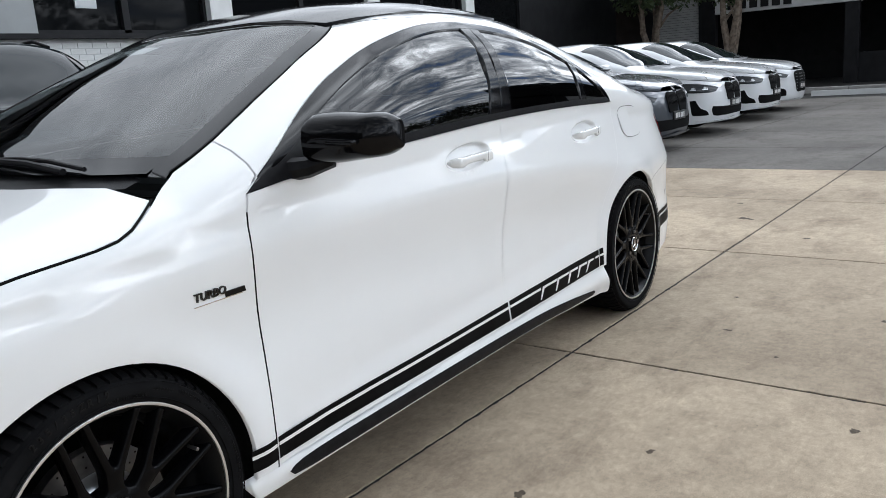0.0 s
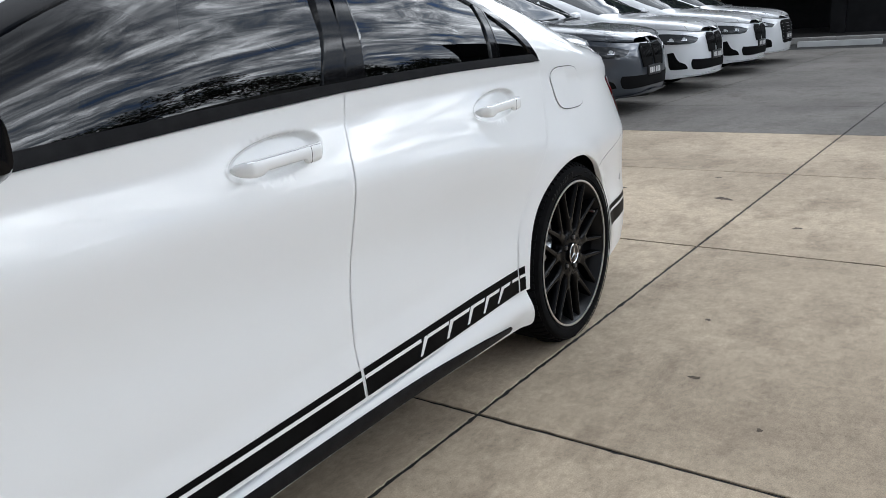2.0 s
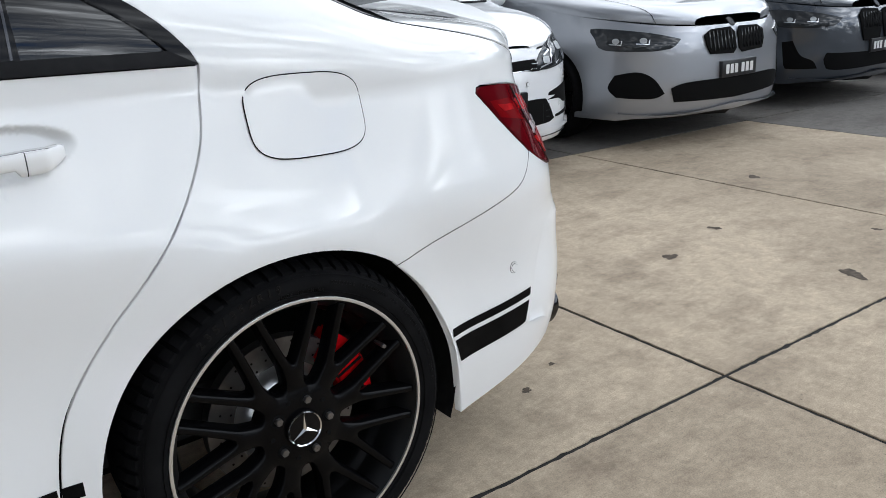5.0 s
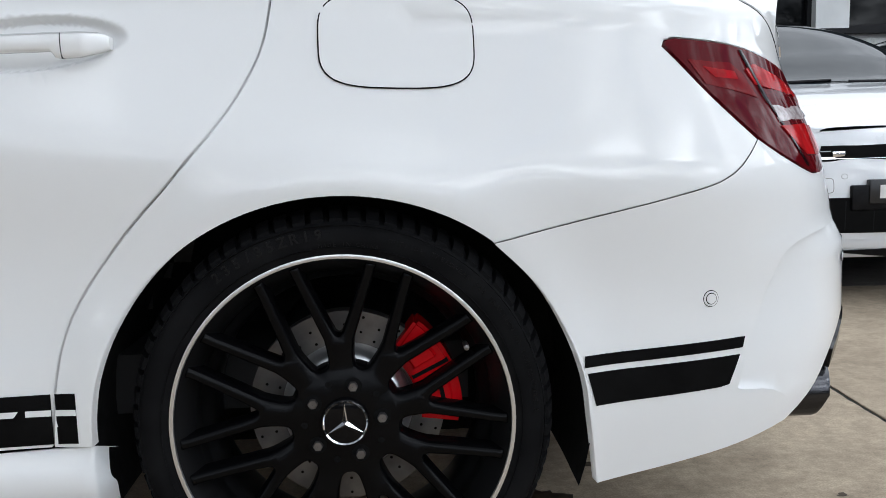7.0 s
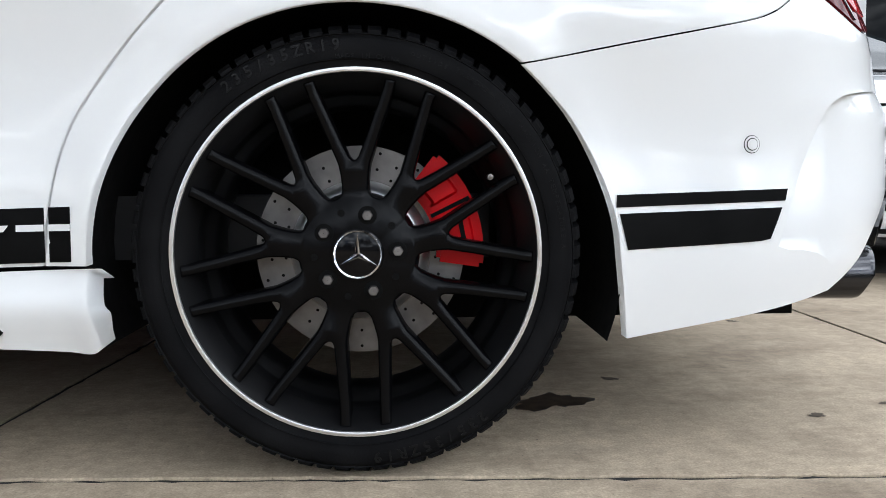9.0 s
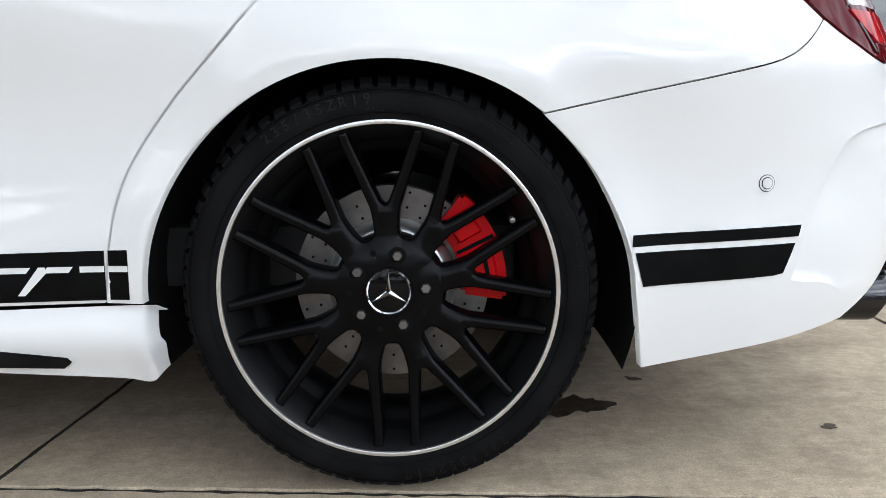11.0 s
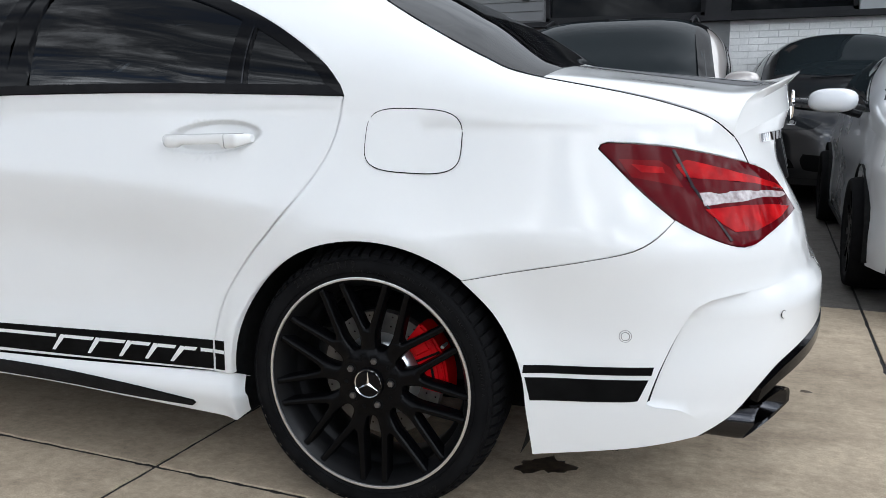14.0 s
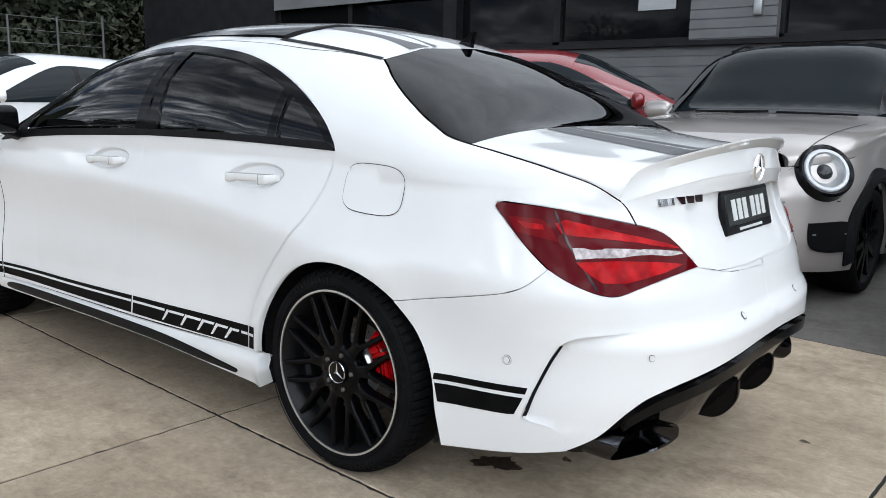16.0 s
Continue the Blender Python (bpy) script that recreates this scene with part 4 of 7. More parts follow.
# door handles
def handle(x0, x1, z, parent, sgn):
    """A grip over the cup: deep at both ends, slim between, with a bright upper edge and a fine gap before its rear cap."""
    n0, n1, bm = 44, 14, bmesh.new()
    up = [(0, 0.004), (0.025, 0.0105), (0.10, 0.0135), (0.22, 0.0135), (0.75, 0.0135), (0.96, 0.0125), (1, 0.0085)]
    down = [(0, 0.006), (0.025, 0.0125), (0.10, 0.0180), (0.19, 0.0195), (0.23, 0.0170), (0.27, 0.0120), (0.70, 0.0120), (0.735, 0.0225), (0.84, 0.0220), (0.96, 0.0145), (1, 0.0095)]

    def section(t, grow=0.0):
        x = x0 + (x1 - x0) * t
        zz = z - 0.001 + 0.006 * t
        out = 0.034 * min(1.0, 2.6 * math.sin(math.pi * (0.03 + 0.95 * t))) ** 0.7
        yb = car.side(x, zz)[1] - out + 0.005
        ring = []
        for k in range(n1):
            a = 2 * math.pi * k / n1
            ca, sa = math.cos(a), math.sin(a)
            hgt = table(up if sa > 0 else down, t) + grow
            ring.append((x, sgn * (yb + (0.0090 + grow) * math.copysign(abs(ca) ** 0.6, ca)), zz + hgt * math.copysign(abs(sa) ** 0.7, sa)))
        return ring

    rings = [[bm.verts.new(p) for p in section(i / n0)] for i in range(n0 + 1)]
    for a, b in zip(rings, rings[1:]):
        for k in range(n1):
            bm.faces.new((a[k], a[(k + 1) % n1], b[(k + 1) % n1], b[k]))
    bm.faces.new(rings[0][::-1])
    bm.faces.new(rings[-1])
    bmesh.ops.recalc_face_normals(bm, faces=bm.faces)
    h = part("door_handle", bm, WHITE, parent, "white door handle with chrome edge")
    # bright strip let into the upper face
    bm = bmesh.new()
    rows_ = []
    for i in range(3, n0 - 1):
        ring = section(i / n0, 0.0007)
        rows_.append([bm.verts.new(ring[k]) for k in (2, 3, 4, 5)])
    for a, b in zip(rows_, rows_[1:]):
        for k in range(3):
            bm.faces.new((a[k], a[k + 1], b[k + 1], b[k]))
    bmesh.ops.recalc_face_normals(bm, faces=bm.faces)
    part("chrome_edge", bm, CHROME, h, "thin chrome edge")
    ring = section(0.765, 0.0001)
    part("handle_gap", tube(bmesh.new(), ring + ring[:1], 0.0007, 5), DARK, h)
    return h


for par, sgn in ((fdoor, 1), (fdoor_r, -1)):
    handle(-1.465, -1.215, 0.892, par, sgn)
for par, sgn in ((rdoor, 1), (rdoor_r, -1)):
    handle(-0.555, -0.310, 0.884, par, sgn)

# wheels
def tyre_profile():
    return [(0.243, -0.02), (0.250, 0.0), (0.262, 0.006), (0.278, 0.010), (0.294, 0.009), (0.302, 0.003), (0.3065, -0.012), (0.3115, -0.032), (0.3135, -0.06), (0.316, -0.112), (0.3135, -0.16), (0.3115, -0.185), (0.308, -0.20), (0.300, -0.216), (0.28, -0.222), (0.25, -0.215), (0.243, -0.2)]


def arc_word(words, r, size, a0, step, parent):
    """Moulded words that run clockwise round the sidewall."""
    bm = bmesh.new()
    for k, ch in enumerate(words):
        if ch == " ":
            continue
        cu = bpy.data.curves.new("letter", "FONT")
        cu.body, cu.size, cu.extrude, cu.offset, cu.align_x, cu.align_y, cu.resolution_u = ch, size, 0.0008, 0.0004 if size > 0.015 else 0.0, "CENTER", "CENTER", 2
        tmp = bpy.data.objects.new("letter", cu)
        scene.collection.objects.link(tmp)
        me = bpy.data.meshes.new_from_object(tmp.evaluated_get(bpy.context.evaluated_depsgraph_get()))
        bpy.data.objects.remove(tmp)
        a = radians(a0 + step * k)
        m = Matrix(((math.cos(a), math.sin(a), 0, r * math.sin(a)), (0, 0, -1, -0.0100), (-math.sin(a), math.cos(a), 0, r * math.cos(a)), (0, 0, 0, 1)))
        me.transform(m)
        bm.from_mesh(me)
        bpy.data.meshes.remove(me)
    return part("sidewall_lettering", bm, TYRETEXT, parent, "moulded lettering", smooth=False)


def wheel():
    """A wheel about the y axis, its outer face towards -y at y = 0."""
    w = new("wheel")
    bm = bmesh.new()
    lathe(bm, [(r, -y) for r, y in tyre_profile()][::-1], segs=96)
    for j, rr in enumerate((0.268, 0.301)):
        lathe(bm, [(rr - 0.001, -0.0085), (rr, -0.0110), (rr + 0.001, -0.0085)], segs=96)
    bmesh.ops.recalc_face_normals(bm, faces=bm.faces)
    tyre_ = part("tyre", bm, RUBBER, w, "black low-profile tyre")
    for words, r, size, a0, step in (("235/35ZR19", 0.2875, 0.0215, -37, 3.55), ("MADE IN CHINA", 0.272, 0.0085, -5, 1.45), ("OUTSIDE", 0.285, 0.0085, 16, 1.6), ("TREADWEAR 220 TRACTION AA TEMPERATURE A", 0.288, 0.0095, 29, 1.55), ("235/35ZR19", 0.2875, 0.0215, 143, 3.55)):
        arc_word(words, r, size, a0, step, tyre_)
    # shoulder blocks of the tread
    bm = bmesh.new()
    pts = [(0.3035, 0.003), (0.3090, 0.003), (0.3190, 0.026), (0.3232, 0.063), (0.312, 0.063)]
    va = [[bm.verts.new((r - 0.0, y, dx + 0.5 * (y - 0.003) * 0.16)) for r, y in pts] for dx in (-0.0092, 0.0092)]
    bm.faces.new(va[0])
    bm.faces.new(va[1][::-1])
    for i in range(5):
        j = (i + 1) % 5
        bm.faces.new((va[0][j], va[0][i], va[1][i], va[1][j]))
    bmesh.ops.recalc_face_normals(bm, faces=bm.faces)
    block_mesh = bpy.data.meshes.new("tread_block")
    bm.to_mesh(block_mesh)
    bm.free()
    block_mesh.materials.append(RUBBER)
    for k in range(72):
        o = new("tread_block", block_mesh)
        o.parent = w
        o.matrix_basis = Matrix.Rotation(2 * math.pi * k / 72, 4, "Y")
    bm = bmesh.new()
    lathe(bm, [(0.2495, 0.004), (0.2575, -0.004), (0.2575, -0.0075), (0.2545, -0.0085), (0.2515, -0.0075), (0.2505, 0.0)], segs=96)
    part("rim_lip", bm, SILVER, w, "machined silver rim lip")
    bm = bmesh.new()
    lathe(bm, [(0.2508, -0.004), (0.2475, 0.001), (0.241, 0.012), (0.230, 0.034), (0.2285, 0.040), (0.2285, 0.066), (0.226, 0.070), (0.216, 0.078), (0.212, 0.086), (0.210, 0.10), (0.212, 0.15), (0.225, 0.19)], segs=96)
    part("barrel", bm, BARRELBLACK, w, "satin black rim barrel")
    # nine forked spokes that grow together into the hub
    pol = lambda r, a: (r * math.sin(radians(a)), r * math.cos(radians(a)))
    dish = lambda p: table([(0.03, 0.0125), (0.07, 0.012), (0.11, 0.010), (0.185, 0.0055), (0.249, 0.0005)], math.hypot(*p))
    right = [(0.0284, 0.0780), (0.0240, 0.0794), (0.0200, 0.0838), (0.0184, 0.0900), (0.0186, 0.1000), (0.0199, 0.1140), (0.0222, 0.1270), (0.0390, 0.1710), (0.0570, 0.2180), (0.0620, 0.2320), (0.0655, 0.2390),
             (0.0480, 0.2435), (0.0475, 0.2370), (0.0440, 0.2260), (0.0330, 0.1990), (0.0170, 0.1600), (0.0066, 0.1365), (0.0030, 0.1325)]
    hub_arc = [pol(0.030, -20 + 8 * i) for i in range(6)]
    half = hub_arc + right + [(0.0, 0.1315)] + [(-u, v) for u, v in right[::-1]]
    still = set(range(6))
    flat = [half[i] if i in still else q for i, q in enumerate(inset(half, 0.0034))]
    for i in (6, len(half) - 1):
        flat[i] = (half[i][0] * 0.966, half[i][1] * 0.966)
    v2, _, tris, _, _, _ = delaunay_2d_cdt([Vector(p) for p in flat], [(i, (i + 1) % len(flat)) for i in range(len(flat))], [], 1, 1e-6)
    bm = bmesh.new()
    ring0 = [bm.verts.new((p[0], dish(p), p[1])) for p in v2]
    for f in tris:
        bm.faces.new([ring0[i] for i in f])
    ring1 = [bm.verts.new((p[0], dish(p) + 0.0042, p[1])) for p in half]
    ring2 = [bm.verts.new((p[0], dish(p) + 0.034, p[1])) for p in inset(half, -0.0016)]
    for a, b in ((ring0, ring1), (ring1, ring2)):
        for i in range(6, len(half) - 1):
            bm.faces.new((a[i], a[i + 1], b[i + 1], b[i]))
    bmesh.ops.recalc_face_normals(bm, faces=bm.faces)
    if sum(f.normal.y * f.calc_area() for f in bm.faces if len(f.verts) == 3) > 0:
        bmesh.ops.reverse_faces(bm, faces=bm.faces)
    spoke_mesh = bpy.data.meshes.new("spoke")
    bm.to_mesh(spoke_mesh)
    bm.free()
    spoke_mesh.materials.append(RIMBLACK)
    spoke_mesh.polygons.foreach_set("use_smooth", [True] * len(spoke_mesh.polygons))
    spoke_mesh.set_sharp_from_angle(angle=radians(60))
    for k in range(9):
        o = new("spoke", spoke_mesh)
        o.parent = w
        o["label"] = "forked satin black spoke"
        o.matrix_basis = Matrix.Rotation(radians(-2 + 40 * k), 4, "Y")
    bm = bmesh.new()
    lathe(bm, [(0.080, 0.022), (0.086, 0.030), (0.088, 0.05)], segs=64)
    part("wheel_hub", bm, RIMBLACK, w)
    bm = bmesh.new()
    lathe(bm, [(0.001, 0.002), (0.031, 0.002), (0.0355, 0.004), (0.0365, 0.011)], segs=48)
    cap = part("centre_cap", bm, BLACK, w, "black centre cap with silver three-pointed star")
    bm = bmesh.new()
    lathe(bm, [(0.0315, 0.0015), (0.0335, -0.0005), (0.0350, 0.0025)], segs=48)
    for k in range(3):
        tip, sd = pol(0.031, 120 * k), 0.0042
        l_, r_ = pol(sd, 120 * k - 90), pol(sd, 120 * k + 90)
        bk = pol(0.002, 120 * k + 180)
        c0 = bm.verts.new((0, -0.0035, 0))
        vs = [bm.verts.new((p[0], 0.0012, p[1])) for p in (l_, tip, r_)]
        bm.faces.new((c0, vs[0], vs[1]))
        bm.faces.new((c0, vs[1], vs[2]))
    part("star", bm, CHROME, cap, "chrome star and ring", smooth=False)
    for k in range(5):
        a = 14 + 72 * k
        c = pol(0.056, a)
        bm = bmesh.new()
        lathe(bm, [(0.0005, 0.000), (0.0068, 0.000), (0.0078, 0.002), (0.0078, 0.012)], segs=6)
        bmesh.ops.translate(bm, vec=(c[0], 0.004, c[1]), verts=bm.verts)
        part("wheel_bolt", bm, STEEL, w, "grey steel wheel bolt", smooth=False)
        bm = bmesh.new()
        lathe(bm, [(0.0005, 0.0100), (0.0132, 0.0100), (0.0140, 0.0125)], segs=24)
        bmesh.ops.translate(bm, vec=(c[0], 0.0015, c[1]), verts=bm.verts)
        part("bolt_seat", bm, DARK, w)
        c = pol(0.062, a + 36)
        bm = bmesh.new()
        lathe(bm, [(0.0005, 0.010), (0.005, 0.010), (0.0055, 0.0125)], segs=12)
        bmesh.ops.translate(bm, vec=(c[0], 0.0015, c[1]), verts=bm.verts)
        part("bolt_hole", bm, DARK, w)
    bm = bmesh.new()
    c = pol(0.215, 60)
    lathe(bm, [(0.0005, -0.004), (0.0042, -0.003), (0.0045, 0.012), (0.0035, 0.03)], segs=10)
    bmesh.ops.translate(bm, vec=(c[0], 0.006, c[1]), verts=bm.verts)
    part("valve_cap", bm, STEEL, w, "metal valve cap")
    return w


def brake(parent_name):
    b = new("brake")
    bm = bmesh.new()
    lathe(bm, [(0.103, 0.085), (0.155, 0.085), (0.156, 0.11), (0.103, 0.11)], segs=64)
    disc = part("brake_disc", bm, STEEL, b, "grey drilled steel brake disc")
    bm = bmesh.new()
    lathe(bm, [(0.05, 0.048), (0.084, 0.050), (0.093, 0.056), (0.101, 0.072), (0.104, 0.086)], segs=64)
    part("disc_bell", bm, SILVER, disc, "bright silver disc bell")
    bm = bmesh.new()
    for k in range(30):
        a = 12 * k
        for r in ((0.112, 0.133), (0.122, 0.146))[k % 2]:
            c = (r * math.sin(radians(a)), r * math.cos(radians(a)))
            vs = [bm.verts.new((c[0] + 0.0024 * math.cos(q), 0.0842, c[1] + 0.0024 * math.sin(q))) for q in [2 * math.pi * i / 8 for i in range(8)]]
            bm.faces.new(vs)
    part("drillings", bm, DARK, disc, smooth=False)["kind"] = "stuff"
    bm = bmesh.new()
    outer, inner_ = [], []
    for i in range(13):
        a = radians(38 + 60 * i / 12)
        outer.append((0.182 * math.sin(a), 0.182 * math.cos(a)))
        inner_.append((0.112 * math.sin(a), 0.112 * math.cos(a)))
    prism(bm, outer + inner_[::-1], 0.052, 0.125)
    bmesh.ops.recalc_face_normals(bm, faces=bm.faces)
    bmesh.ops.bevel(bm, geom=[e for e in bm.edges if e.calc_face_angle(0) > 0.7], offset=0.006, segments=2, affect="EDGES")
    cal = part("brake_caliper", bm, CALIPER, b, "glossy red brake caliper")
    for a0, a1 in ((44, 61), (67, 91)):
        bm = bmesh.new()
        rim_ = [(0.173 * math.sin(radians(a0 + (a1 - a0) * i / 6)), 0.173 * math.cos(radians(a0 + (a1 - a0) * i / 6))) for i in range(7)]
        low_ = [(0.121 * math.sin(radians(a0 + (a1 - a0) * i / 6)), 0.121 * math.cos(radians(a0 + (a1 - a0) * i / 6))) for i in range(7)]
        prism(bm, rim_ + low_[::-1], 0.040, 0.06)
        bmesh.ops.recalc_face_normals(bm, faces=bm.faces)
        bmesh.ops.bevel(bm, geom=[e for e in bm.edges if e.calc_face_angle(0) > 0.7], offset=0.009, segments=3, affect="EDGES")
        part("piston_housing", bm, CALIPER, cal)
    bm = bmesh.new()
    prism(bm, [(r_ * math.sin(radians(a)), r_ * math.cos(radians(a))) for r_, a in ((0.116, 62.6), (0.178, 63.0), (0.178, 65.0), (0.116, 65.4))], 0.0505, 0.06)
    part("slot", bm, DARK, cal)
    bm = bmesh.new()
    prism(bm, [(r_ * math.sin(radians(a)), r_ * math.cos(radians(a))) for r_, a in ((0.150, 71), (0.150, 87), (0.157, 87), (0.157, 71))], 0.0392, 0.041)
    part("caliper_mark", bm, DARK, cal, "plain black mark")
    return b


wheel_0 = wheel()
brake_0 = brake("")


def mount(src, name, m):
    """Copies a wheel's or brake's parts under a new part of the car."""
    e = copy_thing(src, m)
    e.name, e.parent = name, saloon
    return e


for cx in (0.0, -2.715):
    mount(wheel_0, "wheel", pose(cx, -0.878, 0.320, 0, 6 if cx else 0, 0))
    mount(brake_0, "brake", pose(cx, -0.878, 0.320, 0, 0 if cx == 0 else 175, 0))
    mount(wheel_0, "wheel", pose(cx, 0.878, 0.320, 0, 0, 180))
for root in (wheel_0, brake_0):
    for o in list(root.children_recursive) + [root]:
        bpy.data.objects.remove(o)

# wing mirror
def wing_mirror(sgn):
    bm = bmesh.new()
    n1, n2 = 14, 16
    rings = []
    for i in range(n1 + 1):
        t = i / n1
        y = -0.895 - 0.212 * t
        cap_ = 1 - 0.55 * (max(0.0, t - 0.72) / 0.28) ** 2.4
        rx_ = (0.066 + 0.014 * math.sin(math.pi * t)) * cap_
        rz_ = (0.066 - 0.010 * t + 0.004 * math.sin(math.pi * min(1, t * 1.6))) * (1 - 0.35 * (max(0.0, t - 0.72) / 0.28) ** 2.4) * (0.86 if t < 0.04 else 1.0)
        ring = []
        for k in range(n2):
            a = 2 * math.pi * k / n2
            ca, sa = math.cos(a), math.sin(a)
            px = rx_ * math.copysign(abs(ca) ** 0.75, ca)
            pz = rz_ * math.copysign(abs(sa) ** 0.6, sa)
            if px > 0:
                px *= 0.55
            ring.append(bm.verts.new((-2.06 + 0.05 * t + px, sgn * y * 1.0, 1.026 + 0.006 * t + (pz if pz > 0 else pz * 0.84))))
        rings.append(ring)
    for a, b in zip(rings, rings[1:]):
        for k in range(n2):
            bm.faces.new((a[k], a[(k + 1) % n2], b[(k + 1) % n2], b[k]))
    bm.faces.new(rings[0])
    bm.faces.new(rings[-1][::-1])
    bmesh.ops.recalc_face_normals(bm, faces=bm.faces)
    mir = part("wing_mirror", bm, BLACK, saloon, "gloss black wing mirror")
    bm = bmesh.new()
    tube(bm, [(-2.13, sgn * -0.84, 0.962), (-2.10, sgn * -0.885, 0.966), (-2.07, sgn * -0.94, 0.984)], 0.025, radii=[0.03, 0.026, 0.022])
    part("mirror_foot", bm, SATIN, mir)
    bm = tube(bmesh.new(), [(-2.085, sgn * -0.89, 0.988), (-2.07, sgn * -0.96, 0.998), (-2.045, sgn * -1.03, 1.004), (-2.03, sgn * -1.060, 1.010)], 0.02, 10, [0.020, 0.022, 0.020, 0.012])
    part("mirror_base", bm, SATIN, mir, "matt black lower mirror shell")
    bm = bmesh.new()
    box_bm(bm, (-2.026, min(sgn * -0.93, sgn * -1.045), 0.998), (-2.016, max(sgn * -0.93, sgn * -1.045), 1.066), 0.006)
    part("mirror_glass", bm, CHROME, mir, "mirror glass")
    bm = bmesh.new()
    box_bm(bm, (-2.128, min(sgn * -0.97, sgn * -1.055), 1.020), (-2.100, max(sgn * -0.97, sgn * -1.055), 1.032), 0.005)
    part("indicator", bm, BLACK, mir, "smoked indicator strip")


wing_mirror(1)
wing_mirror(-1)

# shark-fin antenna
bm = bmesh.new()
ant = [(-0.16, 0.0), (-0.05, 0.0), (-0.03, 0.065), (-0.045, 0.068), (-0.085, 0.03)]
prism(bm, ant, -0.012, 0.012)
bmesh.ops.bevel(bm, geom=list(bm.edges), offset=0.005, segments=2, affect="EDGES")
bmesh.ops.translate(bm, vec=(-0.13, 0, car.top(-0.2, 0)[2] - 0.012), verts=bm.verts)
part("roof_antenna", bm, BLACK, saloon, "black shark-fin antenna")

# diffuser
dark_skin = lambda s, z: tuple(Vector((1, 0.965, 1)) * Vector(car.side(s, z)) - Vector((0.022 + 0.35 * max(0, 0.40 - z) * min(1, max(0, (s - 0.80) / 0.2)), 0, 0)))
diffuser, diffuser_r = both("diffuser", outline(DIFF_TOP[::-1], [(S, 0.475), (S, 0.235)], [(S, 0.235), (1.2, 0.232), (0.9, 0.222), (0.778, 0.235)]), dark_skin, BLACK, saloon, "gloss black rear diffuser", lip=0.02, grid=0.03)
both("diffuser_ledge", smooth_curve([(s, z - 0.022) for s, z in DIFF_TOP[:5]], 0.03) + smooth_curve([(s, z - 0.055) for s, z in DIFF_TOP[:5]][::-1], 0.03), lambda s, z: tuple(Vector(car.side(s, z)) + Vector((-0.002, 0, 0))), BLACK, saloon, "gloss black diffuser ledge", lift=0.004, lip=0.02, grid=0.03)
for y in (-0.40, -0.16, 0.16, 0.40):
    bm = bmesh.new()
    xe = 0.984 - 0.10 * (abs(y) / 0.4) ** 2
    prism(bm, outline([(xe - 0.24, 0.235), (xe - 0.16, 0.211), (xe - 0.09, 0.204), (xe - 0.048, 0.214), (xe - 0.016, 0.243), (xe + 0.006, 0.285), (xe + 0.006, 0.345)], [(xe + 0.006, 0.345), (xe - 0.24, 0.33)], [(xe - 0.24, 0.33), (xe - 0.24, 0.235)], step=0.012), y - 0.013, y + 0.013)
    bmesh.ops.recalc_face_normals(bm, faces=bm.faces)
    bmesh.ops.bevel(bm, geom=[e for e in bm.edges if e.calc_face_angle(0) > 1.2], offset=0.006, segments=2, affect="EDGES")
    part("diffuser_fin", bm, BLACK, diffuser, "gloss black diffuser fin")
for sg in (-1, 1):
    bm = bmesh.new()
    sect = []
    for k in range(24):
        a = 2 * math.pi * k / 24
        ca, sa = math.cos(a), math.sin(a)
        sect.append((0.098 * math.copysign(abs(ca) ** 0.55, ca) - 0.012 * sa, 0.045 * math.copysign(abs(sa) ** 0.6, sa)))
    rings = []
    for x, k in ((0.70, 0.96), (0.885, 1.0), (0.895, 0.97), (0.888, 0.88), (0.80, 0.82)):
        rings.append([bm.verts.new((x - 0.42 * (abs(0.60 + py) - 0.60) - 0.03 * max(0, -pz / 0.045), sg * (0.60 + py * k), 0.262 + pz * k)) for py, pz in sect])
    for a, b in zip(rings, rings[1:]):
        for k in range(24):
            bm.faces.new((a[k], a[(k + 1) % 24], b[(k + 1) % 24], b[k]))
    bm.faces.new(rings[-1])
    bmesh.ops.recalc_face_normals(bm, faces=bm.faces)
    part("exhaust_tip", bm, DARKCHROME, saloon, "polished black chrome exhaust trim")

# parking sensors, flaps and badges
for s_, z_ in ((0.578, 0.475), (0.978, 0.505)):
    f2 = scoop if s_ > 0.7 else fn
    circ = lambda r: [(s_ + r * math.cos(2 * math.pi * i / 20), z_ + r * math.sin(2 * math.pi * i / 20)) for i in range(20)]
    for nm, r, mt, lf in (("sensor_ring", 0.0135, DARK, 0.001), ("sensor_seat", 0.0125, WHITE, 0.0016), ("sensor_gap", 0.0095, DARK, 0.0022), ("parking_sensor", 0.0082, WHITE, 0.0032)):
        if s_ > 0.7 and nm in ("sensor_ring", "sensor_seat"):
            continue
        both(nm, circ(r), f2, mt, saloon, lift=lf, lip=0.001, grid=0.01)


def rear_face(y, z):
    """The bumper's rear by its sideways place and height."""
    full_ = car.n + car.corner * min(1.0, max(0.0, (0.95 - z) / 0.30))
    return (car.x0 + (table(car.end, z) - car.x0) * (1 - (abs(y) / car.width(0.9, z)) ** full_) ** (1 / full_), y, z)


for nm, r_, mt, lf in (("sensor_gap", 0.0100, DARK, 0.0022), ("parking_sensor", 0.0080, WHITE, 0.0027)):
    both(nm, [(-0.24 + r_ * math.cos(2 * math.pi * i / 20), 0.558 + r_ * math.sin(2 * math.pi * i / 20)) for i in range(20)], rear_face, mt, saloon, lift=lf, lip=0.001, grid=0.01)


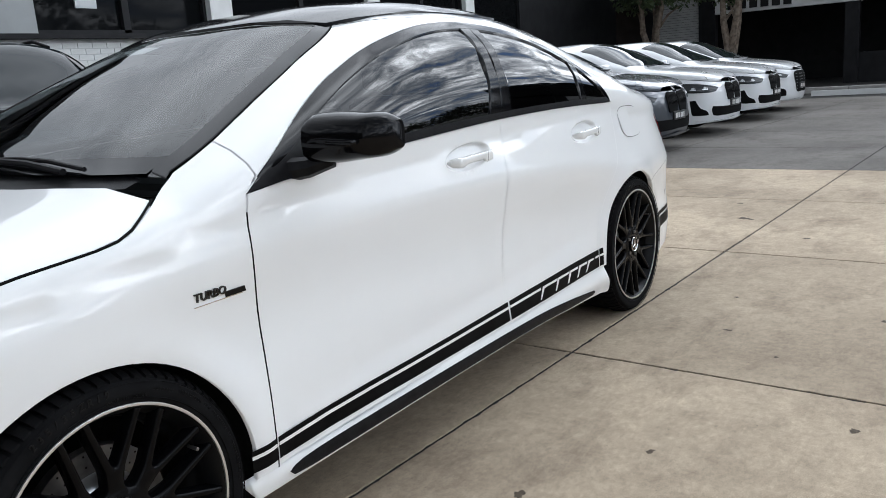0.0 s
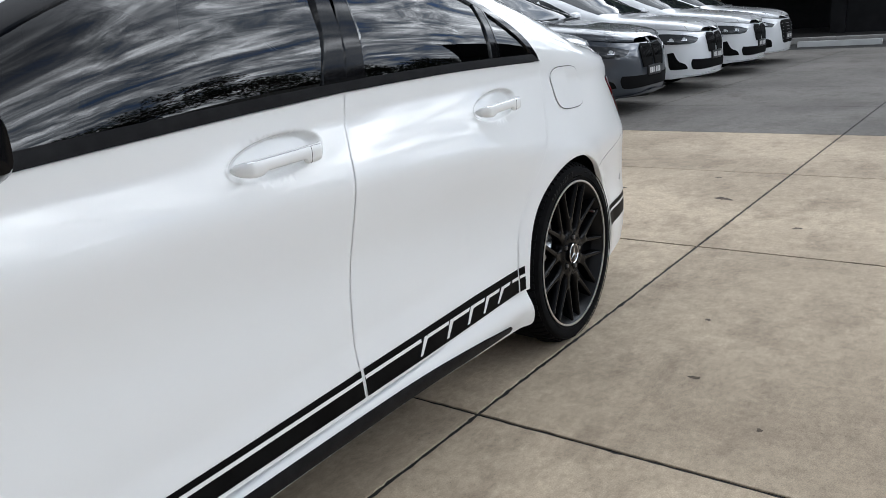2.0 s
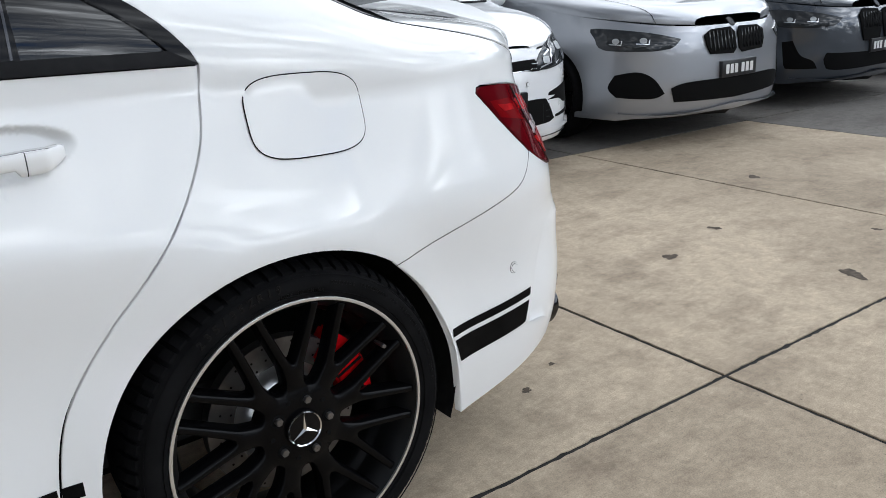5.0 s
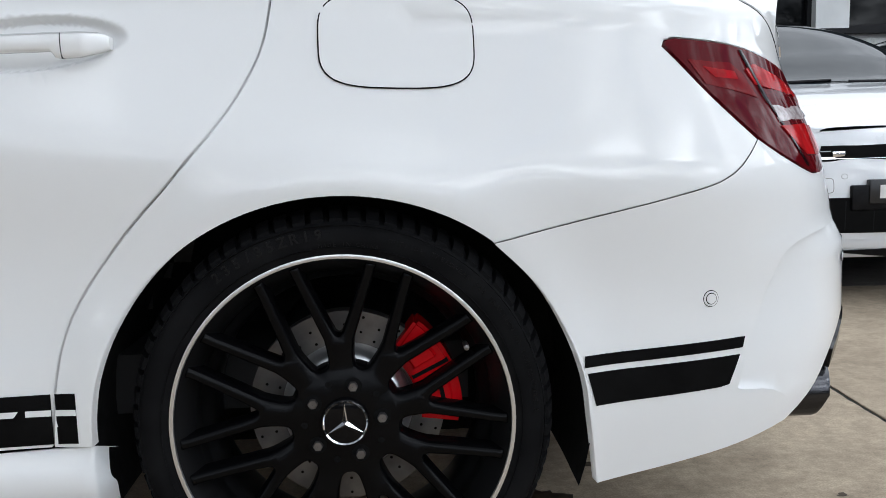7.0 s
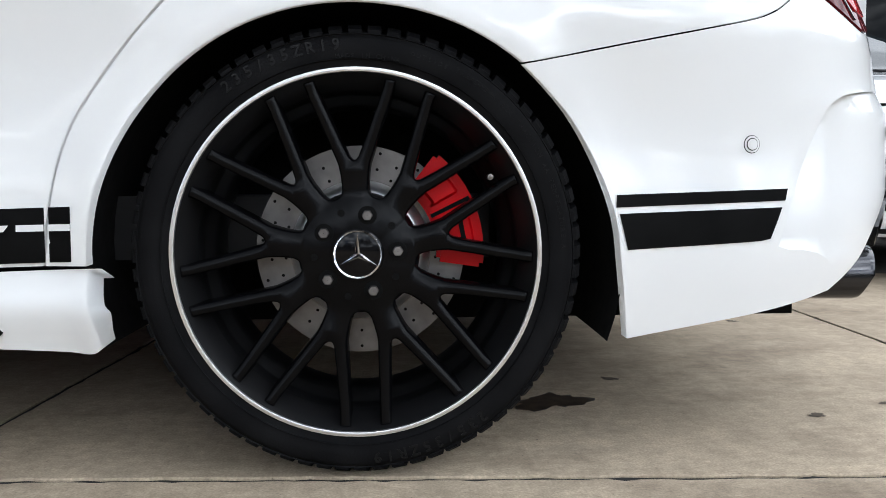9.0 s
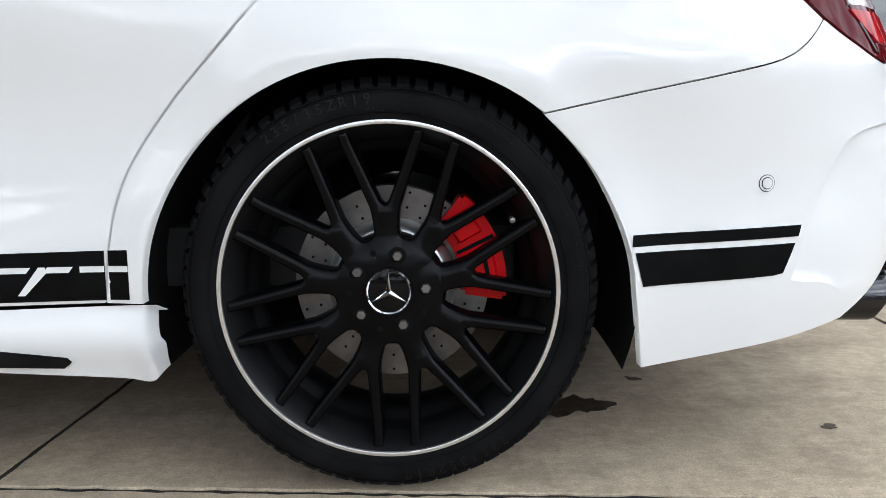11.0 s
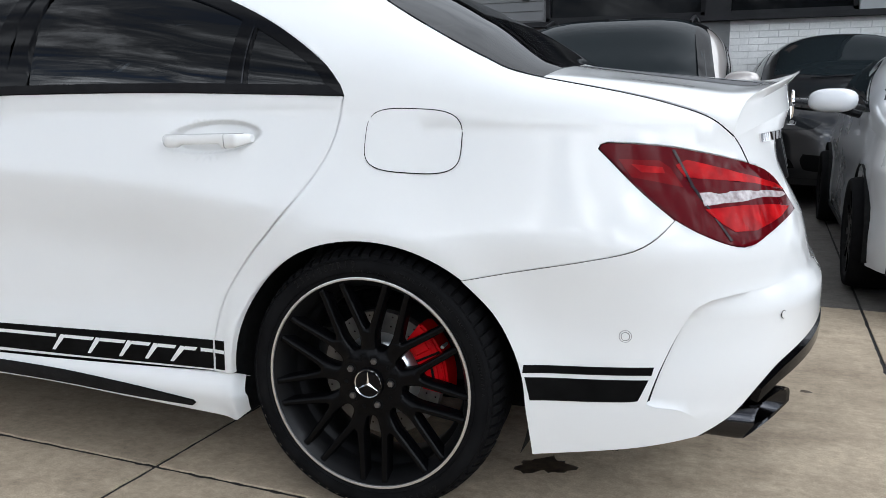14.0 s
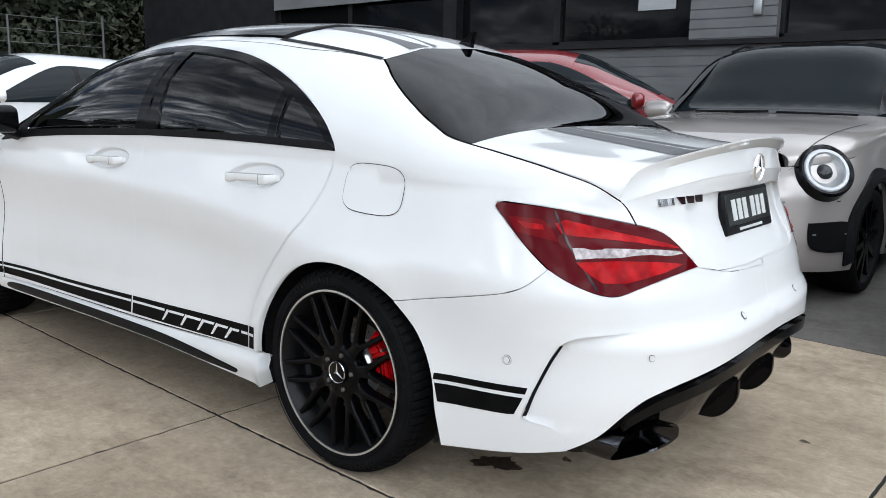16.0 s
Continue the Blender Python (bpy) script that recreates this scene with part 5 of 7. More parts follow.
def on_skin(s, z, lift=0.0, mirror=False):
    """Pose on the flank: x along the skin to the rear, y up, z outwards."""
    p = Vector(car.side(s, z))
    u = (Vector(car.side(s + 0.01, z)) - Vector(car.side(s - 0.01, z))).normalized()
    v = (Vector(car.side(s, z + 0.01)) - Vector(car.side(s, z - 0.01))).normalized()
    n = u.cross(v).normalized()
    v = n.cross(u)
    m = Matrix((u, v, n)).transposed().to_4x4()
    return Matrix.Translation(p + n * lift) @ m


# name strips on the boot: five slanted bars and three blocks
badge = new("boot_badge")
badge.parent = saloon
badge["label"] = "chrome and black badge of plain strips"
for q in range(5):
    m = on_skin(1.055 + 0.0135 * q, 0.886 + 0.0004 * q, 0.002)
    bm = bmesh.new()
    prism(bm, [(-0.005, -0.010), (0.004, -0.010), (0.009, 0.010), (0.0, 0.010)], -0.003, 0.003, m @ Matrix.Rotation(radians(90), 4, "X"))
    part("badge_strip", bm, CHROME, badge, "chrome strip", smooth=False)
for q in range(3):
    m = on_skin(1.147 + 0.042 * q, 0.889 + 0.001 * q, 0.002)
    bm = bmesh.new()
    prism(bm, [(-0.018, -0.010), (0.012, -0.010), (0.017, 0.010), (-0.008 if q != 0 else 0.004, 0.010)], -0.003, 0.003, m @ Matrix.Rotation(radians(90), 4, "X"))
    part("badge_block", bm, LENSSEAM, badge, "black block", smooth=False)
for sgn in (1, -1):
    fl = Matrix.Diagonal((1, sgn, 1, 1))
    if sgn > 0:
        text_part("TURBO", 0.0265, on_skin(-2.437, 0.736, 0.002) @ Matrix.Rotation(radians(0), 4, "Z") @ Matrix.Shear("XY", 4, (0.25, 0)), DARKCHROME, saloon, "turbo_lettering", 0.002, 0.0004)
        for z_, x0, x1, h, mt in ((0.717, -2.484, -2.345, 0.0022, CHROME), (0.7185, -2.398, -2.336, 0.013, BLACK)):
            bm = bmesh.new()
            m = on_skin((x0 + x1) / 2, z_ + (0.006 if mt is BLACK else 0), 0.001)
            w_ = (x1 - x0) / 2
            prism(bm, [(-w_, -h / 2), (w_ - 0.004, -h / 2), (w_, h / 2), (-w_ + 0.004, h / 2)], -0.002, 0.002, m @ Matrix.Rotation(radians(90), 4, "X"))
            part("wing_badge", bm, mt, saloon, "chrome and black strip", smooth=False)
# star on the boot
bm = bmesh.new()
lathe(bm, [(0.0365, 0.002), (0.0395, -0.003), (0.0425, 0.002)], segs=40)
for k in range(3):
    a = 120 * k
    pol_ = lambda r, q: (r * math.sin(radians(q)), r * math.cos(radians(q)))
    c0 = bm.verts.new((0, -0.006, 0))
    vs = [bm.verts.new((p[0], 0.0, p[1])) for p in (pol_(0.006, a - 90), pol_(0.038, a), pol_(0.006, a + 90))]
    bm.faces.new((c0, vs[0], vs[1]))
    bm.faces.new((c0, vs[1], vs[2]))
bmesh.ops.recalc_face_normals(bm, faces=bm.faces)
bmesh.ops.transform(bm, matrix=Matrix.Translation((0.926, 0, 0.962)) @ Matrix.Rotation(radians(90), 4, "Z") @ Matrix.Rotation(radians(0), 4, "X"), verts=bm.verts)
part("boot_star", bm, CHROME, saloon, "chrome three-pointed star in a ring", smooth=False)
# number plate with plain bars
px = 0.894
tiltp = Matrix.Translation((px, 0, 0.833)) @ Matrix.Rotation(radians(-14), 4, "Y")
frame_ = box("plate_frame", (-0.012, -0.20, -0.066), (0.010, 0.20, 0.066), SATIN, saloon, "black plate holder", 0.006)
frame_.matrix_basis = tiltp
pl = box("number_plate", (0.008, -0.186, -0.040), (0.013, 0.186, 0.054), PLATEGREY, frame_, "dark number plate with white bars", 0.003)
for q in range(6):
    yy = -0.125 + 0.046 * q + (0.018 if q > 2 else -0.004)
    box("plate_bar", (0.0128, yy - 0.016, -0.026), (0.0146, yy + 0.016, 0.036), PLATELIGHT, pl)
box("plate_line", (0.0102, -0.10, -0.058), (0.0112, 0.10, -0.050), PLATELIGHT, frame_)

# cabin
cabin = new("cabin")
cabin.parent = saloon
box("cabin_floor", (-2.2, -0.72, 0.30), (0.2, 0.72, 0.40), CABIN, cabin)
bm = bmesh.new()
prism(bm, [(-2.40, 0.55), (-1.95, 0.55), (-1.93, 0.80), (-2.02, 0.92), (-2.34, 0.955)], -0.70, 0.70)
bmesh.ops.recalc_face_normals(bm, faces=bm.faces)
bmesh.ops.bevel(bm, geom=list(bm.edges), offset=0.03, segments=3, affect="EDGES")
part("dashboard", bm, CABIN, cabin, "black dashboard")


def seat(x, y, w, bench=False):
    s_ = new("seat")
    s_.parent = cabin
    bm = bmesh.new()
    prism(bm, [(x - 0.26, 0.42), (x + 0.26, 0.42), (x + 0.27, 0.55), (x - 0.20, 0.60), (x - 0.27, 0.56)], y - w, y + w)
    prism(bm, [(x + 0.18, 0.50), (x + 0.32, 0.50), (x + 0.46, 1.02), (x + 0.42, 1.08), (x + 0.34, 1.06)], y - w * 0.95, y + w * 0.95)
    bmesh.ops.recalc_face_normals(bm, faces=bm.faces)
    bmesh.ops.bevel(bm, geom=list(bm.edges), offset=0.03, segments=2, affect="EDGES")
    part("seat_body", bm, LEATHER, s_, "black leather seat")
    for yy in ((y,) if not bench else (y - 0.4, y + 0.4)):
        bm = bmesh.new()
        box_bm(bm, (x + 0.40, yy - 0.13, 1.10), (x + 0.49, yy + 0.13, 1.25), 0.03)
        part("headrest", bm, LEATHER, s_, "black headrest")


seat(-1.45, -0.37, 0.25)
seat(-1.45, 0.37, 0.25)
seat(-0.62, 0.0, 0.62, True)
bm = bmesh.new()
for k in range(32):
    a0, a1 = 2 * math.pi * k / 32, 2 * math.pi * (k + 1) / 32
    tube(bm, [(-1.86 + 0.06 * math.sin(a), 0.37 + 0.18 * math.cos(a), 0.88 + 0.17 * math.sin(a)) for a in (a0, a1)], 0.014, 6)
part("steering_wheel", bm, CABIN, cabin, "black steering wheel")
bm = bmesh.new()
box_bm(bm, (-1.80, -0.13, 1.22), (-1.77, 0.13, 1.29), 0.015)
part("rear_view_mirror", bm, CABIN, cabin, "black rear-view mirror")
bm = bmesh.new()
prism(bm, [(-1.93, 1.20), (-1.72, 1.29), (-1.72, 1.25), (-1.86, 1.17)], -0.10, 0.10)
bmesh.ops.recalc_face_normals(bm, faces=bm.faces)
part("sensor_housing", bm, CABIN, cabin, "black sensor housing")
both("door_card", outline([(-2.2, 0.40), (-0.45, 0.40)], [(-0.45, 0.40), (-0.3, 0.95)], [(-0.3, 0.95), (-1.1, 0.97), (-2.15, 0.92)], [(-2.15, 0.92), (-2.2, 0.40)]), fn, CABIN, cabin, lift=-0.06, grid=0.1)
sheet("headliner", full([(-0.2, 0.0), (-0.2, -0.48), (-1.55, -0.50), (-1.60, 0.0)])[:-1], car.top, CABIN, cabin, lift=-0.035, grid=0.1)
box("parcel_shelf", (-0.15, -0.60, 0.93), (0.35, 0.60, 0.97), CABIN, cabin)
# ---- materials of the surroundings ----
def slab_material(name, dark, light, stain):
    """Worn concrete: broad tone, brown stains, trowel streaks, sand grain, pale scuffs and small dark pits."""
    m = vary(principled(name, light, 0.85, spec=0.3), dark, light, 0.7, detail=12, low=0.34, high=0.62, fine=(260, 0.20), bump=0.05, bump_scale=300, rough=(0.78, 0.95))
    n, l = m.node_tree.nodes, m.node_tree.links
    b = n["Principled BSDF"]
    src = b.inputs["Base Color"].links[0].from_socket
    tc = n.new("ShaderNodeTexCoord")
    info = n.new("ShaderNodeObjectInfo")

    def layer(scale, stretch, detail, lo, hi, to_lo, to_hi, rough=0.65, turn=0.0):
        mp = n.new("ShaderNodeMapping")
        mp.inputs["Scale"].default_value = stretch
        mp.inputs["Rotation"].default_value = (0, 0, turn)
        t = n.new("ShaderNodeTexNoise")
        t.inputs["Scale"].default_value, t.inputs["Detail"].default_value, t.inputs["Roughness"].default_value = scale, detail, rough
        r = n.new("ShaderNodeMapRange")
        r.inputs["From Min"].default_value, r.inputs["From Max"].default_value = lo, hi
        r.inputs["To Min"].default_value, r.inputs["To Max"].default_value = to_lo, to_hi
        l.new(tc.outputs["Object"], mp.inputs["Vector"])
        l.new(mp.outputs["Vector"], t.inputs["Vector"])
        l.new(t.outputs["Fac"], r.inputs["Value"])
        return r.outputs["Result"]
    # brown stains with ragged edges
    mix = n.new("ShaderNodeMix")
    mix.data_type = "RGBA"
    l.new(layer(2.3, (0.7, 1.15, 1), 14, 0.50, 0.68, 0.0, 0.75, 0.74), mix.inputs["Factor"])
    l.new(src, mix.inputs["A"])
    mix.inputs["B"].default_value = (*stain, 1)
    parts_ = [layer(13.0, (1, 1, 1), 12, 0.36, 0.66, 1.13, 0.82, 0.74), layer(48.0, (0.8, 1.2, 1), 6, 0.34, 0.66, 1.12, 0.86, 0.7), layer(80.0, (1, 1, 1), 4, 0.655, 0.72, 1.0, 0.50),
              layer(18.0, (0.12, 3.0, 1), 5, 0.66, 0.74, 1.0, 1.20, 0.6, 0.9), layer(24.0, (1, 1, 1), 9, 0.64, 0.72, 1.0, 0.62, 0.7), layer(5.0, (1, 1, 1), 12, 0.58, 0.72, 1.0, 1.16, 0.7), layer(1.0, (75.0, 2.2, 1), 5, 0.35, 0.65, 0.97, 1.03, 0.6)]
    mr = n.new("ShaderNodeMapRange")
    mr.inputs["To Min"].default_value, mr.inputs["To Max"].default_value = 0.95, 1.06
    l.new(info.outputs["Random"], mr.inputs["Value"])
    acc = mr.outputs["Result"]
    for o in parts_:
        mu = n.new("ShaderNodeMath")
        mu.operation = "MULTIPLY"
        l.new(acc, mu.inputs[0])
        l.new(o, mu.inputs[1])
        acc = mu.outputs["Value"]
    sc = n.new("ShaderNodeVectorMath")
    sc.operation = "SCALE"
    l.new(mix.outputs["Result"], sc.inputs[0])
    l.new(acc, sc.inputs["Scale"])
    l.new(sc.outputs["Vector"], b.inputs["Base Color"])
    return m


TAN = slab_material("tan_concrete", (0.298, 0.237, 0.168), (0.442, 0.360, 0.261), (0.195, 0.149, 0.106))
GREY = slab_material("grey_concrete", (0.105, 0.096, 0.085), (0.160, 0.148, 0.133), (0.078, 0.066, 0.055))
JOINT = vary(principled("joint_filler", (0.02, 0.019, 0.018), 0.95), (0.006, 0.0055, 0.005), (0.016, 0.014, 0.012), 30)
ASPHALT = vary(principled("asphalt", (0.05, 0.05, 0.05), 0.9), (0.04, 0.04, 0.04), (0.065, 0.065, 0.063), 2.0, fine=(60, 0.3), bump=0.4, bump_scale=120)
OIL = vary(principled("oil_stain", (0.03, 0.02, 0.013), 0.4), (0.018, 0.012, 0.008), (0.075, 0.054, 0.036), 45)
DIRT = vary(principled("dirt_spot", (0.07, 0.06, 0.05), 0.9), (0.045, 0.032, 0.020), (0.10, 0.074, 0.050), 45)
BRICKW = vary(principled("white_painted_brick", (0.70, 0.70, 0.68), 0.7), (0.62, 0.62, 0.60), (0.76, 0.76, 0.74), 3, fine=(40, 0.06), bump=0.3, bump_scale=60)
MORTAR = vary(principled("painted_joint", (0.5, 0.5, 0.49), 0.85), (0.45, 0.45, 0.44), (0.55, 0.55, 0.54), 8)
WALLGREY = vary(principled("grey_wall_board", (0.13, 0.133, 0.133), 0.6), (0.115, 0.118, 0.118), (0.145, 0.148, 0.148), 2)
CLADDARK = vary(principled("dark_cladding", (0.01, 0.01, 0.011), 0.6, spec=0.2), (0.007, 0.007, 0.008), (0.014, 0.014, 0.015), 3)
SHOPGLASS = principled("dark_shop_glass", (0.005, 0.0055, 0.006), 0.03, spec=0.07)
BRICKRED = vary(principled("brown_brick", (0.20, 0.12, 0.085), 0.85), (0.15, 0.09, 0.065), (0.26, 0.16, 0.115), 6, fine=(50, 0.1))
SHUTTER = vary(principled("roller_shutter", (0.40, 0.40, 0.39), 0.5), (0.36, 0.36, 0.35), (0.44, 0.44, 0.43), 4)
SIGNWHITE = vary(principled("sign_board", (0.55, 0.55, 0.54), 0.6), (0.50, 0.50, 0.49), (0.58, 0.58, 0.57), 3)
BARK = vary(principled("bark", (0.16, 0.12, 0.09), 0.9), (0.10, 0.075, 0.055), (0.24, 0.19, 0.145), 9, bump=0.8, bump_scale=60)
LEAF = vary(principled("leaf", (0.05, 0.075, 0.03), 0.6), (0.03, 0.05, 0.018), (0.08, 0.11, 0.045), 4)
DULLLEAF = vary(principled("dull_leaf", (0.03, 0.036, 0.022), 0.8, spec=0.2), (0.018, 0.024, 0.014), (0.05, 0.055, 0.034), 1.5)
KERB = vary(principled("kerb_concrete", (0.30, 0.29, 0.27), 0.85), (0.22, 0.21, 0.20), (0.36, 0.35, 0.33), 4, fine=(60, 0.1))
FENCESTEEL = principled("weathered_steel", (0.11, 0.11, 0.105), 0.6, metal=0.4)
METALGREY = principled("galvanised_steel", (0.35, 0.36, 0.36), 0.45, metal=0.8)
PANELGREY = vary(principled("grey_panel", (0.26, 0.27, 0.27), 0.5), (0.24, 0.25, 0.25), (0.29, 0.30, 0.30), 2)
WHITEPANEL = vary(principled("white_plaster", (0.72, 0.72, 0.70), 0.7), (0.66, 0.66, 0.64), (0.76, 0.76, 0.74), 2)
CARSCREEN = principled("car_window", (0.012, 0.016, 0.018), 0.03, spec=0.15)
PLATEBLACK = principled("plate_black", (0.012, 0.012, 0.013), 0.35)
PLATEWHITE = principled("plate_white", (0.72, 0.72, 0.70), 0.4)
LAMPGLASS = principled("headlamp_glass", (0.02, 0.022, 0.024), 0.05, spec=0.4)
LAMPWHITE = principled("lamp_reflector", (0.72, 0.74, 0.76), 0.12, metal=0.6, coat=1.0)
LAMPFROST = principled("frosted_lamp_ring", (0.58, 0.60, 0.62), 0.35)
PAPER = principled("paper", (0.7, 0.76, 0.78), 0.7)


def paint(name, col, metal=0.0, rough=0.28):
    return vary(principled(name, col, rough, metal=metal, coat=1.0), tuple(c * 0.97 for c in col), tuple(min(1, c * 1.03) for c in col), 2.0, rough=(rough - 0.03, rough + 0.03))


# ---- ground ----
TILT_G = radians(-2.4)
GO = Vector((-0.656, -0.853))


def ground_xy(u, v):
    return (GO.x + u * math.cos(TILT_G) - v * math.sin(TILT_G), GO.y + u * math.sin(TILT_G) + v * math.cos(TILT_G))


def far_joint(u):
    """The long joint on the far side of the tan slabs, not quite parallel to the others."""
    return 2.60 - 0.045 * (u - 1.3)


bm = bmesh.new()
box_bm(bm, (-600, -600, -0.5), (600, 600, -0.014))
ground = tagged(part("ground", bm, ASPHALT), "dark ground under and round the concrete forecourt", "ground", kind="structure")
pavement = tagged(new("pavement"), "worn tan and grey concrete slabs with dark joints", "pavement", kind="structure")
box("joint_bed", (-26, -24, -0.10), (40, 24, -0.0045), JOINT, pavement)
US = [-22.0, -19.9, -17.9, -15.9, -13.8, -11.7, -9.7, -7.7, -5.8, -3.86, -1.93, 0.0, 1.935, 3.77, 5.50, 7.4, 9.4, 11.4, 13.4, 15.4, 17.2]
VS = [-17.0, -14.4, -11.9, -9.4, -7.0, -4.7, -2.45, 0.0, "far", 4.9, 7.4, 9.75]


def slab(u0, u1, v0, v1, mat):
    """One slab with softly broken edges; v0 and v1 are functions of u."""
    g = 0.0062
    ring = [(u0 + g, v0(u0) + g), (u1 - g, v0(u1) + g), (u1 - g, v1(u1) - g), (u0 + g, v1(u0) - g)]
    c = [sum(p[i] for p in ring) / 4 for i in (0, 1)]
    vs, fs = [], []
    edge = []
    for a, b in zip(ring, ring[1:] + ring[:1]):
        k = 90 if abs(u0) < 7 and -6 < v0(u0) < 4 else 12
        for i in range(k):
            chip = (random.uniform(-0.0012, 0.0012) + (random.uniform(0.001, 0.006) if random.random() < 0.22 else 0.0)) if i else 0.0
            p = (a[0] + (b[0] - a[0]) * i / k, a[1] + (b[1] - a[1]) * i / k)
            d = math.hypot(c[0] - p[0], c[1] - p[1])
            edge.append((p[0] + (c[0] - p[0]) * chip / d, p[1] + (c[1] - p[1]) * chip / d))
    n = len(edge)
    for shrink, z in ((0.0, -0.012), (0.0, -0.0016), (0.0022, 0.0)):
        for p in edge:
            d = math.hypot(c[0] - p[0], c[1] - p[1])
            q = (p[0] + (c[0] - p[0]) * shrink / d, p[1] + (c[1] - p[1]) * shrink / d)
            vs.append((*ground_xy(*q), z))
    for r in range(2):
        for i in range(n):
            j = (i + 1) % n
            fs.append((r * n + i, r * n + j, (r + 1) * n + j, (r + 1) * n + i))
    fs.append(tuple(range(2 * n, 3 * n)))
    return link_mesh("slab", vs, fs, mat, pavement, smooth=False)


for i in range(len(US) - 1):
    for j in range(len(VS) - 1):
        v0 = far_joint if VS[j] == "far" else (lambda u, k=VS[j]: k)
        v1 = far_joint if VS[j + 1] == "far" else (lambda u, k=VS[j + 1]: k)
        slab(US[i], US[i + 1], v0, v1, TAN if (US[i + 1] < 5.6 and j < 8) else GREY)


def blot(name, x, y, r, mat, label, seed, stretch=1.0, turn=0.0):
    rnd = random.Random(seed)
    ph = [rnd.uniform(0, 6.28) for _ in range(5)]
    pts = []
    for k in range(28):
        a = 2 * math.pi * k / 28
        rr = r * (1 + 0.10 * rnd.uniform(-1, 1.6) + 0.22 * math.sin(2 * a + ph[0]) + 0.16 * math.sin(3 * a + ph[1]) + 0.13 * math.sin(5 * a + ph[2]) + 0.08 * math.sin(9 * a + ph[3]))
        px, py = rr * math.cos(a) * stretch, rr * math.sin(a)
        pts.append((x + px * math.cos(turn) - py * math.sin(turn), y + px * math.sin(turn) + py * math.cos(turn), 0.0012))
    ob = link_mesh(name, pts, [tuple(range(28))], mat, None, smooth=False)
    return tagged(ob, label, "stain")


blot("oil_stain", 0.345, -0.50, 0.052, OIL, "dark brown oil stain on the concrete", 3, 1.2, 0.4)
for k, (x, y, r) in enumerate(((0.804, -0.618, 0.028), (2.306, -0.787, 0.085), (0.50, -0.33, 0.03), (0.97, -0.55, 0.02), (-0.95, -1.95, 0.03), (-0.15, -1.35, 0.028), (0.35, -1.25, 0.02), (2.0, -0.2, 0.06), (2.45, -0.1, 0.05), (1.75, -1.3, 0.04), (-1.75, -1.22, 0.035), (-2.2, -1.1, 0.02), (-1.35, -1.45, 0.026), (1.05, 0.35, 0.03), (3.4, 0.3, 0.07), (2.9, -0.6, 0.04), (0.2, -1.9, 0.025), (-0.4, -1.6, 0.018))):
    tagged(blot("dirt_spot", x, y, r * 0.42, DIRT, "small dark dirt spot on the concrete", 20 + k, 1.3, k), group="dirt spots on the forecourt")


# ---- parked cars in the row behind ----
def over(sh, x, f):
    """Point of the upper body at x; f runs from one belt line (0) over the roof to the other (1)."""
    w, zb, zr, m = sh.plan(x), table(sh.belt, x), table(sh.roof, x), table(sh.power, x)
    a = math.pi * f
    c, s = math.cos(a), math.sin(a)
    return (x, -w * math.copysign(abs(c) ** (2 / m), c), zb + (zr - zb) * abs(s) ** (2 / m))


def over_height(sh, x, y):
    w = sh.plan(x)
    return sh.top(x, y)[2] if abs(y) < w else 0.0


def small_wheel(parent, m, rim, mat_rim, spokes=10, r=0.32):
    w = new("wheel")
    w.parent = parent
    w.matrix_basis = m
    bm = bmesh.new()
    k = r / 0.3235
    lathe(bm, [(a * k, -b) for a, b in tyre_profile()][::-1], segs=40)
    bmesh.ops.recalc_face_normals(bm, faces=bm.faces)
    part("tyre", bm, RUBBER, w, "black tyre")
    bm = bmesh.new()
    lathe(bm, [(0.25 * k, -0.004), (0.24 * k, 0.004), (0.225 * k, 0.06), (0.01, 0.07)], segs=40)
    part("rim", bm, LINER, w)
    bm = bmesh.new()
    for q in range(spokes):
        mm = Matrix.Rotation(2 * math.pi * q / spokes, 4, "Y")
        vs = prism(bm, [(-0.022 * k, 0.03 * k), (0.022 * k, 0.03 * k), (0.013 * k, 0.246 * k), (-0.013 * k, 0.246 * k)], 0.006, 0.03)
        bmesh.ops.transform(bm, matrix=mm, verts=vs)
    lathe(bm, [(0.001, 0.002), (0.05 * k, 0.004), (0.06 * k, 0.02)], segs=24)
    bmesh.ops.recalc_face_normals(bm, faces=bm.faces)
    part("spokes", bm, mat_rim, w, "alloy spokes")
    return w


def mirrored(name, poly, fn, mat, parent, label="", **k):
    return both(name, poly, fn, mat, parent, label, **k)


